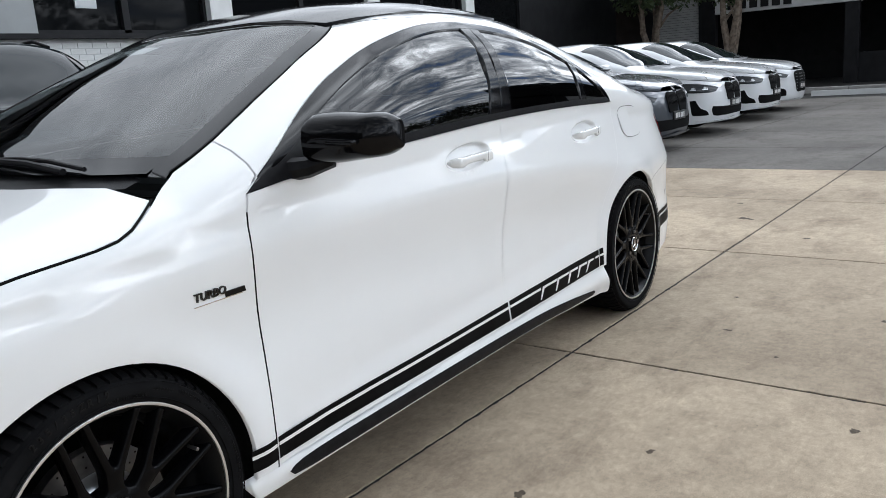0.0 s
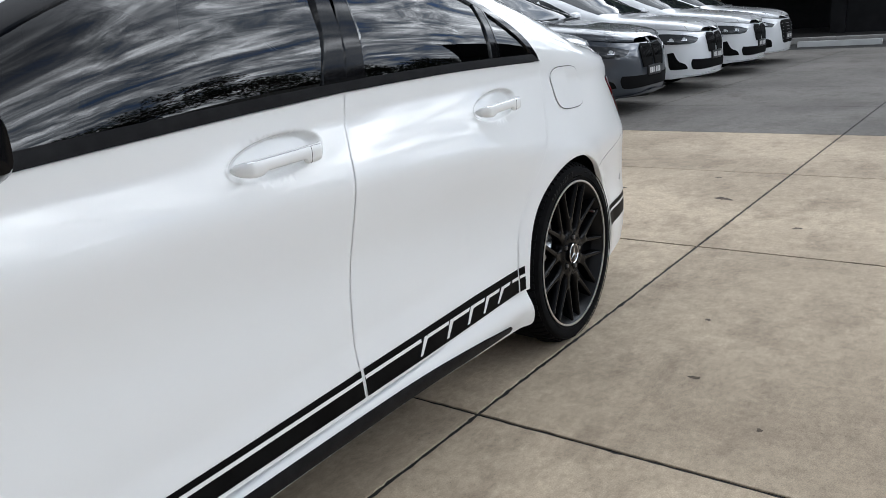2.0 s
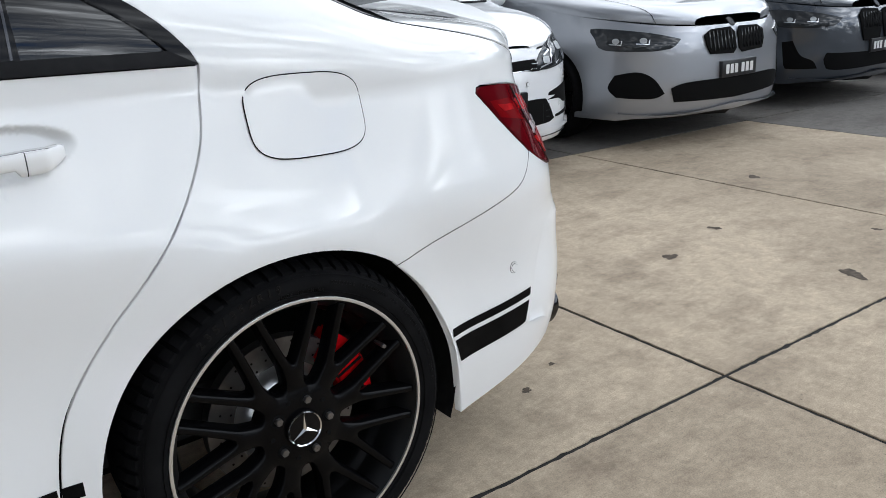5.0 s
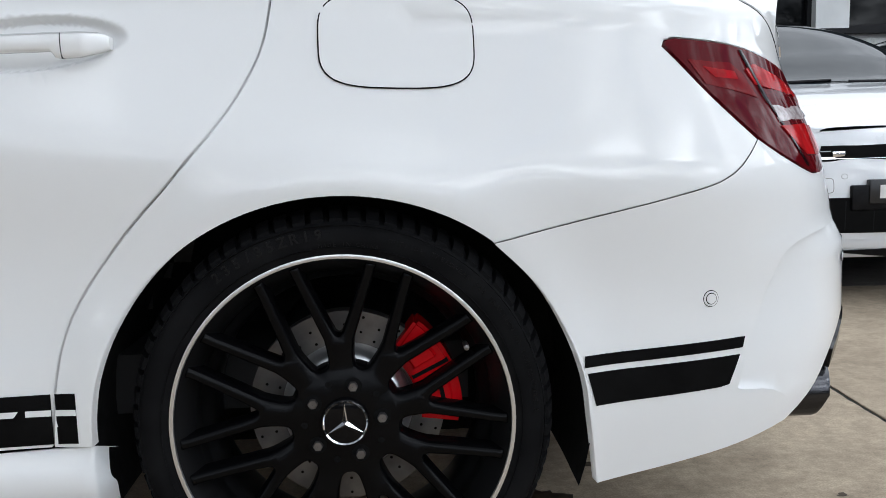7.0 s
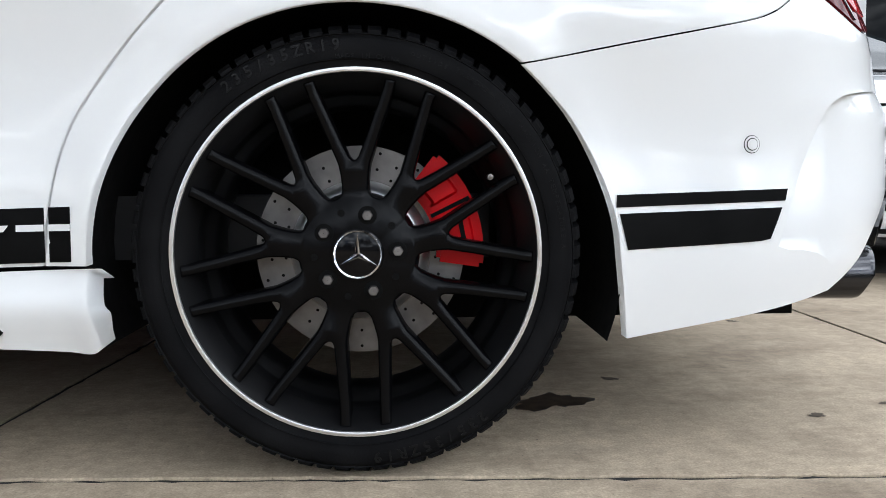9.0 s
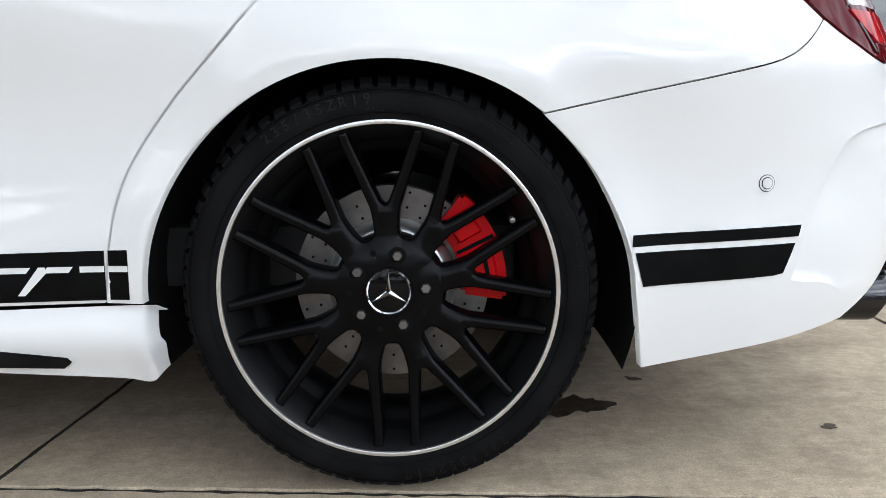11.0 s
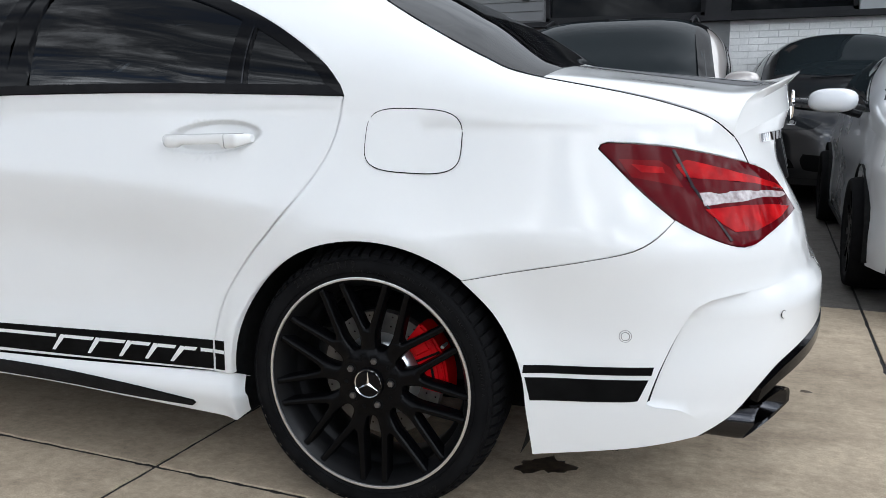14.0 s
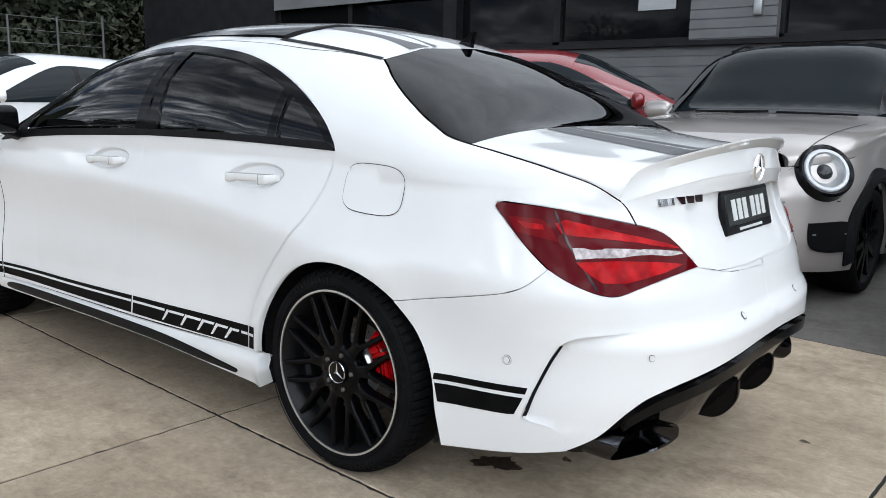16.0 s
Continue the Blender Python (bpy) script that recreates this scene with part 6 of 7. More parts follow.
HATCH = dict(
    roof=[(-3.45, 0.98), (-3.3, 1.22), (-3.0, 1.38), (-2.3, 1.45), (-1.5, 1.465), (-1.15, 1.42), (-0.6, 1.19), (-0.22, 1.03), (0.1, 0.985), (0.45, 0.935), (0.68, 0.88), (0.82, 0.81), (0.9, 0.76)],
    belt=[(-3.45, 0.88), (-2.5, 0.93), (-1.0, 0.92), (-0.3, 0.90), (0.2, 0.855), (0.6, 0.81), (0.9, 0.75)],
    belt_width=[(-3.45, 0.72), (-3.2, 0.80), (-2.5, 0.845), (-0.5, 0.86), (0.2, 0.85)],
    power=[(-3.4, 3.0), (-2.5, 2.5), (-1.0, 2.5), (-0.4, 3.2), (0.0, 4.4), (0.8, 4.8)],
    low=[(-3.45, 0.78), (-3.0, 0.87), (-1.0, 0.885), (0.2, 0.885)],
    crease=[(-3.4, 0.76), (-1.0, 0.72), (0.2, 0.68)],
    end=[(0.15, 0.80), (0.24, 0.88), (0.4, 0.90), (0.6, 0.885), (0.68, 0.87), (0.76, 0.835), (0.86, 0.72), (1.0, 0.45)],
    x0=0.15, n=2.9, wheels=(0.0, -2.62), arch=0.35, hub=0.318, haunch=0.0, hollow=0.016, half=0.87, reach=0.73)


def stretch_table(t, kx, dz):
    return [(x * kx, z + dz) for x, z in t]


def parked_car(label, mat, m, style, lift_roof=0.0, roof_mat=None, words="bars", wheel_mat=SILVER, shape=HATCH, kx=1.0, name="hatchback_car", dark_arch=False, sx=0.0, roof_w=0.5):
    """A car with its nose at +x, front axle over the origin, built from the same kind of surfaces as the saloon."""
    p = dict(shape)
    if lift_roof or kx != 1.0:
        p["roof"] = [(x, z + lift_roof * min(1, max(0, (z - 0.95) / 0.3)) + (lift_roof * 0.4)) for x, z in p["roof"]]
        p["belt"] = [(x, z + lift_roof * 0.4) for x, z in p["belt"]]
    sh = Shell(**p)
    c = new(name)
    S_ = sh.smax
    fn = sh.side
    zb = lambda x: table(sh.belt, x)
    lowz = 0.20
    front = [(s, zb(sh.side(s, 0.7)[0])) for s in (0.2, 0.4, 0.6, 0.8, 1.0, 1.2, S_)]
    wb = sh.wheels[1]
    poly = outline([(-3.42, 0.35), (-3.44, 0.86 + lift_roof * 0.4)], [(-3.44, zb(-3.44)), (-2.5, zb(-2.5)), (-1.5, zb(-1.5)), (-0.8, zb(-0.8)), (-0.3, zb(-0.3)), (0.0, zb(0.0)), (0.2, zb(0.2))], front, [(S_, front[-1][1]), (S_, lowz)], [(S_, lowz), (0.6, lowz), (0.355, lowz)],
                   arc(0.0, sh.hub, sh.arch, -15, 195, 28), [(-0.35, lowz), (wb + 0.35, lowz)], arc(wb, sh.hub, sh.arch, -15, 195, 28), [(wb - 0.35, lowz), (-3.42, 0.35)], step=0.06)
    body = mirrored("body_side", poly, fn, mat, c, grid=0.07, lip=0.02)
    # upper body
    xs = [-3.45 + 0.06 * i for i in range(int((sh.end[5][1] - 0.01 + 3.45) / 0.06) + 1)]
    rows = [[over(sh, x, j / 36) for j in range(37)] for x in xs]
    vs = [v for r in rows for v in r]
    fs = [(i * 37 + j, (i + 1) * 37 + j, (i + 1) * 37 + j + 1, i * 37 + j + 1) for i in range(len(xs) - 1) for j in range(36)]
    fs.append(tuple(range(0, 37)))
    link_mesh("upper_body", vs, fs, mat, c)
    if roof_mat:
        sheet("roof", outline([(-3.1, -roof_w), (-1.22 + sx, -roof_w)], [(-1.22 + sx, -roof_w), (-1.12 + sx, 0), (-1.22 + sx, roof_w)], [(-1.22 + sx, roof_w), (-3.1, roof_w)], [(-3.1, roof_w), (-3.1, -roof_w)], step=0.06), sh.top, roof_mat, c, "black roof", lift=0.006, lip=0.01, grid=0.1)
    # glass
    base = lambda y: -0.30 + sx + 0.02 - 0.16 * (y / 0.7) ** 2
    head = lambda y: -1.16 + sx - 0.10 * (y / 0.55) ** 2
    scr = [(base(y), y) for y in [-0.756 + 0.108 * i for i in range(15)]] + [(head(y), y) for y in [0.616 - 0.088 * i for i in range(15)]]
    sheet("windscreen", scr, sh.top, CARSCREEN, c, "dark windscreen reflecting the sky", lift=0.005, lip=0.006, grid=0.08)
    bm = bmesh.new()
    for y in (-0.45, 0.12):
        tube(bm, [sh.top(-0.26 + sx, y)[:2] + (sh.top(-0.26 + sx, y)[2] + 0.014,), sh.top(-0.30 + sx, y + 0.5)[:2] + (sh.top(-0.30 + sx, y + 0.5)[2] + 0.014,)], 0.008, 6)
    part("wiper", bm, SATIN, c)
    sidew = outline([(-0.62 + sx, zb(-0.6) + 0.07), (-1.5, zb(-1.5) + 0.06), (-2.9, zb(-2.9) + 0.10)], [(-2.9, zb(-2.9) + 0.10), (-2.75, zb(-2.75) + 0.28), (-2.45, zb(-2.45) + 0.39)], [(-2.45, zb(-2.45) + 0.39), (-1.8, zb(-1.8) + 0.425 + lift_roof * 0.5), (-1.35 + 0.7 * sx, zb(-1.35) + 0.38 + lift_roof * 0.5), (-0.62 + sx, zb(-0.6) + 0.07)], step=0.05)
    mirrored("side_window", sidew, fn, CARSCREEN, c, "dark side window", lift=0.004, lip=0.004, grid=0.07)
    mirrored("door_pillar", [(-1.62, zb(-1.62) + 0.06), (-1.70, zb(-1.7) + 0.06), (-1.74, zb(-1.74) + 0.41 + lift_roof * 0.5), (-1.66, zb(-1.66) + 0.41 + lift_roof * 0.5)], fn, BLACK, c, "black door pillar", lift=0.007, grid=0.05)
    for x in (-0.72, -1.68):
        mirrored("door_gap", [(x, 0.26), (x + 0.008, 0.26), (x + 0.008 + (0.04 if x > -1 else 0), zb(x) + 0.03), (x + (0.04 if x > -1 else 0), zb(x) + 0.03)], fn, DARK, c, lift=0.0015, grid=0.08)
    mirrored("bonnet_gap", smooth_curve([(0.72, -0.62), (0.3, -0.70), (-0.25, -0.74)], 0.05) + smooth_curve([(-0.25, -0.745), (0.3, -0.705), (0.72, -0.625)], 0.05), sh.top, DARK, c, lift=0.002, grid=0.08)
    mirrored("sill", [(-0.36, 0.20), (wb + 0.36, 0.20), (wb + 0.36, 0.245), (-0.36, 0.245)], fn, SATIN, c, "black sill", lift=0.006, grid=0.08)
    # wing mirrors
    for sg in (-1, 1):
        bm = bmesh.new()
        bmesh.ops.create_uvsphere(bm, u_segments=16, v_segments=10, radius=1)
        for v in bm.verts:
            v.co = Vector((-0.72 + sx + 0.075 * math.copysign(abs(v.co.x) ** 0.7, v.co.x) * (0.6 if v.co.x < 0 else 1.0), sg * (0.965 + 0.12 * math.copysign(abs(v.co.y) ** 0.75, v.co.y)), zb(-0.7) + 0.135 + 0.072 * math.copysign(abs(v.co.z) ** 0.75, v.co.z)))
        mir = part("wing_mirror", bm, mat if style != "black" else BLACK, c, "painted wing mirror")
        bm = bmesh.new()
        tube(bm, [(-0.74 + sx, sg * 0.83, zb(-0.7) + 0.05), (-0.73 + sx, sg * 0.93, zb(-0.7) + 0.085)], 0.022)
        part("mirror_foot", bm, SATIN, mir)
    # wheels, liners
    for wx in sh.wheels:
        for sg in (-1, 1):
            small_wheel(c, pose(wx, sg * 0.875, 0.322, 0, 11, 0 if sg < 0 else 180), None, wheel_mat)
            bm = bmesh.new()
            prof = [(0.385, -0.845), (0.39, -0.60), (0.05, -0.58)]
            ring = [[bm.verts.new((wx + r * math.cos(radians(-15 + 210 * k / 24)), sg * -y, sh.hub + r * math.sin(radians(-15 + 210 * k / 24)))) for k in range(25)] for r, y in prof]
            for a, b in zip(ring, ring[1:]):
                for k in range(24):
                    bm.faces.new((a[k], a[k + 1], b[k + 1], b[k]))
            part("wheel_liner", bm, LINER, c)
    box("underbody", (-3.3, -0.55, 0.2), (0.7, 0.55, 0.35), DARK, c)
    box("underbody", (wb + 0.40, -0.82, 0.2), (-0.40, 0.82, 0.30), DARK, c)
    L = dict(lift=0.004, lip=0.004, grid=0.04)
    dz = lift_roof * 0.3

    def P(pts):
        return [(s, z + dz) for s, z in pts]
    # faces of the nose
    if style == "bar":
        def nose(u, z):
            """The nose by its sideways place u (0 in the middle) and height."""
            w = sh.width(sh.x0, min(z, 0.86))
            q = min(1.0, abs(u) / w)
            x = sh.x0 + (table(sh.end, z) - sh.x0) * (1 - q ** sh.n) ** (1 / sh.n)
            xt, hi = x, 0.88
            for k in range(14):
                mid = (xt + hi) / 2
                if over_height(sh, mid, u) >= z:
                    xt = mid
                else:
                    hi = mid
            return (max(x, xt), u, z)
        mirrored("grille", [(-0.375, 0.642), (0, 0.642), (0, 0.714), (-0.35, 0.712)], nose, DARK, c, "black slatted grille", lift=0.004, grid=0.04)
        mirrored("nose_panel", [(-0.37, 0.716), (0, 0.718), (0, 0.79), (-0.40, 0.775)], nose, mat, c, lift=0.003, lip=0.004, grid=0.03)
        mirrored("grille_strip", [(-0.37, 0.652), (0, 0.652), (0, 0.661), (-0.368, 0.661)], nose, CHROME, c, "chrome strip", lift=0.009, grid=0.05)
        mirrored("grille_strip", [(-0.36, 0.685), (0, 0.685), (0, 0.689), (-0.36, 0.689)], nose, METALGREY, c, lift=0.007, grid=0.05)
        box("grille_badge", (nose(-0.29, 0.69)[0] + 0.002, -0.315, 0.664), (nose(-0.29, 0.69)[0] + 0.012, -0.265, 0.688), CHROME, c, "small chrome badge", 0.002)
        lamp_o = outline([(-0.715, 0.80), (-0.71, 0.735), (-0.69, 0.70), (-0.60, 0.665), (-0.45, 0.645), (-0.352, 0.648)], [(-0.352, 0.648), (-0.362, 0.70), (-0.40, 0.738)], [(-0.40, 0.738), (-0.48, 0.785), (-0.57, 0.828), (-0.65, 0.838), (-0.70, 0.825), (-0.715, 0.80)])
        mirrored("headlamp", lamp_o, nose, LAMPGLASS, c, "dark glass headlamp", lift=0.005, lip=0.01, grid=0.03)
        for strip_ in ([(-0.69, 0.80), (-0.672, 0.715), (-0.53, 0.665), (-0.525, 0.672), (-0.660, 0.723), (-0.678, 0.80)], [(-0.52, 0.757), (-0.485, 0.675), (-0.38, 0.656), (-0.38, 0.663), (-0.478, 0.684), (-0.508, 0.757)], [(-0.66, 0.806), (-0.585, 0.800), (-0.585, 0.812), (-0.655, 0.818)], [(-0.49, 0.745), (-0.425, 0.72), (-0.425, 0.729), (-0.488, 0.756)]):
            mirrored("lamp_strip", strip_, nose, LAMPWHITE, c, "daylight strip", lift=0.008, grid=0.03)
        for u_, z_, r_ in ((-0.615, 0.765, 0.024), (-0.44, 0.698, 0.020)):
            mirrored("lamp_unit", [(u_ + 1.5 * r_ * math.copysign(abs(math.cos(a)) ** 0.5, math.cos(a)), z_ + r_ * math.copysign(abs(math.sin(a)) ** 0.5, math.sin(a))) for a in [2 * math.pi * (i + 0.5) / 16 for i in range(16)]], nose, METALGREY, c, "lamp unit", lift=0.008, grid=0.02)
        mirrored("lower_intake", outline([(-0.47, 0.36), (-0.44, 0.325), (0, 0.318)], [(0, 0.318), (0, 0.475)], [(0, 0.475), (-0.36, 0.478), (-0.42, 0.45), (-0.47, 0.36)]), nose, DARK, c, "black lower intake with thin bars", lift=0.004, lip=0.004, grid=0.04)
        for zz in (0.36, 0.398, 0.436):
            mirrored("intake_bar", [(-0.43, zz), (0, zz), (0, zz + 0.004), (-0.43, zz + 0.004)], nose, SATIN, c, lift=0.008, grid=0.05)
        for q in range(4):
            mirrored("intake_bar", [(-0.05 - 0.11 * q, 0.33), (-0.046 - 0.11 * q, 0.33), (-0.046 - 0.11 * q, 0.465 - 0.02 * (q == 3)), (-0.05 - 0.11 * q, 0.465 - 0.02 * (q == 3))], nose, SATIN, c, lift=0.008, grid=0.05)
        mirrored("fog_intake", outline([(-0.735, 0.41), (-0.725, 0.48), (-0.69, 0.535), (-0.65, 0.545)], [(-0.65, 0.545), (-0.44, 0.505), (-0.43, 0.487)], [(-0.43, 0.487), (-0.50, 0.480), (-0.42, 0.462)], [(-0.42, 0.462), (-0.54, 0.455), (-0.60, 0.425), (-0.69, 0.415)], [(-0.69, 0.415), (-0.68, 0.385), (-0.50, 0.36)], [(-0.50, 0.36), (-0.50, 0.345), (-0.71, 0.365), (-0.735, 0.41)]), nose, DARK, c, "black side intake", lift=0.004, lip=0.004, grid=0.03)
        tow = [(-0.345 + 0.035 * math.copysign(abs(math.cos(a)) ** 0.45, math.cos(a)), 0.535 + 0.035 * math.copysign(abs(math.sin(a)) ** 0.45, math.sin(a))) for a in [2 * math.pi * i / 24 for i in range(24)]]
        box("plate_holder", (nose(0, 0.52)[0] - 0.03, -0.25, 0.422), (nose(0, 0.52)[0] + 0.016, 0.25, 0.535), SATIN, c, "black plate holder", 0.008)
        sheet("tow_gap", tow, nose, GREY, c, lift=0.0015, grid=0.03)
        sheet("tow_cover", inset(tow, 0.0025), nose, mat, c, lift=0.0028, grid=0.03)
        for u_ in (-0.62, -0.27):
            for nm, r_, mt, lf in (("sensor_ring", 0.0125, GREY, 0.0015), ("parking_sensor", 0.0105, mat, 0.003)):
                mirrored(nm, [(u_ + r_ * math.cos(2 * math.pi * i / 16), 0.575 + r_ * math.sin(2 * math.pi * i / 16)) for i in range(16)], nose, mt, c, lift=lf, grid=0.02)
        mirrored("front_lip", [(-0.74, 0.300), (-0.45, 0.295), (0, 0.290), (0, 0.25), (-0.45, 0.255), (-0.74, 0.265)][::-1], nose, mat, c, lift=0.02, lip=0.03, grid=0.06)
        mirrored("splitter", [(-0.76, 0.20), (0, 0.20), (0, 0.245), (-0.76, 0.26)], nose, SATIN, c, lift=0.01, lip=0.02, grid=0.08)
        hl = None
    elif style in ("kidney", "kidney_tall", "black"):
        k0 = 0.0 if style == "kidney" else 0.02
        tall = style != "kidney"
        g = [(S_ - 0.30, 0.64), (S_ - 0.27, 0.58 if not tall else 0.50), (S_ - 0.05, 0.57 if not tall else 0.49), (S_ - 0.015, 0.60), (S_ - 0.015, 0.70), (S_ - 0.05, 0.735), (S_ - 0.25, 0.73 if not tall else 0.75), (S_ - 0.31, 0.70)]
        mirrored("grille", P(g), fn, DARK, c, "black kidney grille", lift=0.012, lip=0.012, grid=0.04)
        for q in range(7):
            s_ = S_ - 0.275 + 0.036 * q
            mirrored("grille_bar", P([(s_, 0.60), (s_ + 0.008, 0.60), (s_ + 0.008, 0.715), (s_, 0.715)]), fn, BLACK, c, lift=0.018, lip=0.004, grid=0.05)
        hl = outline(P([(0.44, 0.705), (0.50, 0.64), (0.80, 0.625)]), P([(0.80, 0.625), (0.93, 0.64), (1.0, 0.69)]), P([(1.0, 0.69), (0.80, 0.735), (0.55, 0.765), (0.40, 0.765), (0.44, 0.705)]))
        if tall:
            mirrored("side_intake", P(outline([(0.52, 0.52), (0.55, 0.34), (0.60, 0.31), (0.80, 0.31)], [(0.80, 0.31), (0.76, 0.37), (0.66, 0.42), (0.60, 0.53)], [(0.60, 0.53), (0.52, 0.52)])), fn, DARK, c, "black bumper slot", **L)
            mirrored("lower_intake", P(outline([(0.86, 0.33), (0.95, 0.29), (S_, 0.29)], [(S_, 0.29), (S_, 0.41)], [(S_, 0.41), (1.05, 0.42), (0.86, 0.43)], [(0.86, 0.43), (0.84, 0.38), (0.86, 0.33)])), fn, DARK, c, "black lower intake", **L)
        else:
            mirrored("fog_intake", P(outline([(0.56, 0.48), (0.52, 0.40), (0.58, 0.34)], [(0.58, 0.34), (0.80, 0.33), (0.88, 0.36)], [(0.88, 0.36), (0.80, 0.46), (0.70, 0.50), (0.56, 0.48)])), fn, DARK, c, "black side intake", **L)
            mirrored("lower_intake", P(outline([(0.95, 0.30), (S_, 0.28)], [(S_, 0.28), (S_, 0.42)], [(S_, 0.42), (1.05, 0.42), (0.92, 0.39)], [(0.92, 0.39), (0.95, 0.30)])), fn, DARK, c, "black mesh lower intake", **L)
        mirrored("front_lip", P([(0.30, 0.235), (0.6, 0.24), (S_, 0.25), (S_, 0.215), (0.6, 0.20), (0.30, 0.20)]), fn, mat, c, lift=0.025, lip=0.03, grid=0.06)
        mirrored("splitter", [(0.25, 0.20), (S_, 0.20), (S_, 0.17), (0.25, 0.17)], fn, SATIN, c, lift=0.01, lip=0.02, grid=0.08)
    elif style == "hex":
        mirrored("grille", P(outline([(S_ - 0.38, 0.56), (S_ - 0.30, 0.36), (S_, 0.35)], [(S_, 0.35), (S_, 0.74)], [(S_, 0.74), (S_ - 0.32, 0.73), (S_ - 0.40, 0.66), (S_ - 0.38, 0.56)])), fn, DARK, c, "black hexagonal grille", **L)
        for q in range(6):
            zz = 0.40 + 0.055 * q
            mirrored("grille_bar", P([(S_ - 0.33, zz), (S_, zz), (S_, zz + 0.008), (S_ - 0.33, zz + 0.008)]), fn, METALGREY, c, lift=0.008, grid=0.05)
        hl = outline(P([(0.40, 0.72), (0.48, 0.66), (0.85, 0.63)]), P([(0.85, 0.63), (0.92, 0.68)]), P([(0.92, 0.68), (0.6, 0.745), (0.40, 0.755), (0.40, 0.72)]))
        mirrored("side_intake", P(outline([(0.50, 0.47), (0.56, 0.30), (0.85, 0.30)], [(0.85, 0.30), (0.80, 0.42), (0.50, 0.47)])), fn, DARK, c, "black side intake", **L)
        mirrored("front_lip", P([(0.30, 0.23), (S_, 0.235), (S_, 0.20), (0.30, 0.195)]), fn, mat, c, lift=0.02, lip=0.03, grid=0.06)
    else:
        hl = None
    if hl:
        for lm in mirrored("headlamp", hl, fn, LAMPGLASS, c, "dark glass headlamp", lift=0.006, lip=0.01, grid=0.03):
            pass
        cx = sum(p[0] for p in hl) / len(hl)
        cz = sum(p[1] for p in hl) / len(hl)
        for off in (-0.11, 0.06):
            ring_ = [(cx + off + 0.024 * math.cos(a), cz - 0.002 + 0.017 * math.sin(a)) for a in [2 * math.pi * i / 16 for i in range(16)]]
            mirrored("lamp_unit", ring_, fn, METALGREY, c, "lamp unit", lift=0.009, grid=0.02)
            mirrored("lamp_strip", [(cx + off - 0.045, cz - 0.022), (cx + off + 0.035, cz - 0.027), (cx + off + 0.042, cz + 0.002), (cx + off + 0.036, cz + 0.002), (cx + off + 0.030, cz - 0.021), (cx + off - 0.045, cz - 0.016)], fn, LAMPWHITE, c, "daylight strip", lift=0.009, grid=0.03)
    # number plate with plain bars
    fx = sh.side(S_, 0.50 + dz)[0]
    zp = {"bar": 0.505, "kidney": 0.475, "kidney_tall": 0.455, "black": 0.46, "hex": 0.46, "mini": 0.42}[style] + dz
    plate = box("number_plate", (fx - 0.02, -0.186, zp - 0.054), (fx + 0.022, 0.186, zp + 0.054), PLATEBLACK, c, "black number plate with white bars", 0.006)
    for q in range(6):
        yy = -0.118 + 0.047 * q + (0.012 if q > 2 else -0.012)
        box("plate_bar", (fx + 0.0215, yy - 0.016, zp - 0.030), (fx + 0.0235, yy + 0.016, zp + 0.030), PLATEWHITE, plate)
    # badge
    zbadge = {"bar": 0.678, "kidney": 0.765, "kidney_tall": 0.775, "black": 0.775, "hex": 0.66, "mini": 0.80}[style] + dz
    p0 = Vector(sh.side(S_, min(zbadge, 0.76)))
    if style in ("bar", "kidney", "kidney_tall", "black"):
        rr = 0.062 if style == "bar" else 0.038
        tilt = 90 if style == "bar" else 50
        bm = bmesh.new()
        lathe(bm, [(0.001, -0.006), (rr * 0.8, -0.006), (rr * 0.82, -0.009), (rr, -0.007), (rr, 0.01)], segs=32)
        bmesh.ops.transform(bm, matrix=Matrix.Translation((p0.x + (0.012 if style == "bar" else -0.015), 0, zbadge + (0 if style == "bar" else 0.005))) @ Matrix.Rotation(radians(90), 4, "Z") @ Matrix.Rotation(radians(90 - tilt) * -1, 4, "X"), verts=bm.verts)
        badge = part("badge", bm, CHROME if style == "bar" else BLACK, c, "round metal badge")
        if style == "bar":
            bm = bmesh.new()
            lathe(bm, [(0.001, -0.0075), (rr * 0.78, -0.0075)], segs=32)
            bmesh.ops.transform(bm, matrix=Matrix.Translation((p0.x + 0.012, 0, zbadge)) @ Matrix.Rotation(radians(90), 4, "Z"), verts=bm.verts)
            part("badge_field", bm, BLACK, badge)
            bm = bmesh.new()
            for (y1, z1), (y2, z2) in (((-0.036, 0.032), (-0.014, -0.042)), ((0.036, 0.032), (0.014, -0.042)), ((-0.012, 0.030), (-0.004, 0.006)), ((0.012, 0.030), (0.004, 0.006))):
                tube(bm, [(p0.x + 0.0215, y1, zbadge + z1), (p0.x + 0.0215, y2, zbadge + z2)], 0.005, 6)
            part("badge_mark", bm, CHROME, badge, "plain chrome strokes")
    c.matrix_basis = m
    tagged(c, label, "car", group="cars parked in a row")
    return c, sh


WHITE2 = paint("white_paint_far", (0.72, 0.73, 0.74))
SILVERPAINT = paint("silver_paint", (0.30, 0.31, 0.33), metal=0.5, rough=0.32)
SLATE = paint("slate_grey_paint", (0.034, 0.041, 0.052), metal=0.3)
BEIGE = paint("warm_silver_paint", (0.42, 0.385, 0.36), metal=0.5, rough=0.32)
REDPAINT = paint("red_paint", (0.20, 0.008, 0.012))
BLACKPAINT = paint("black_paint", (0.012, 0.012, 0.013))


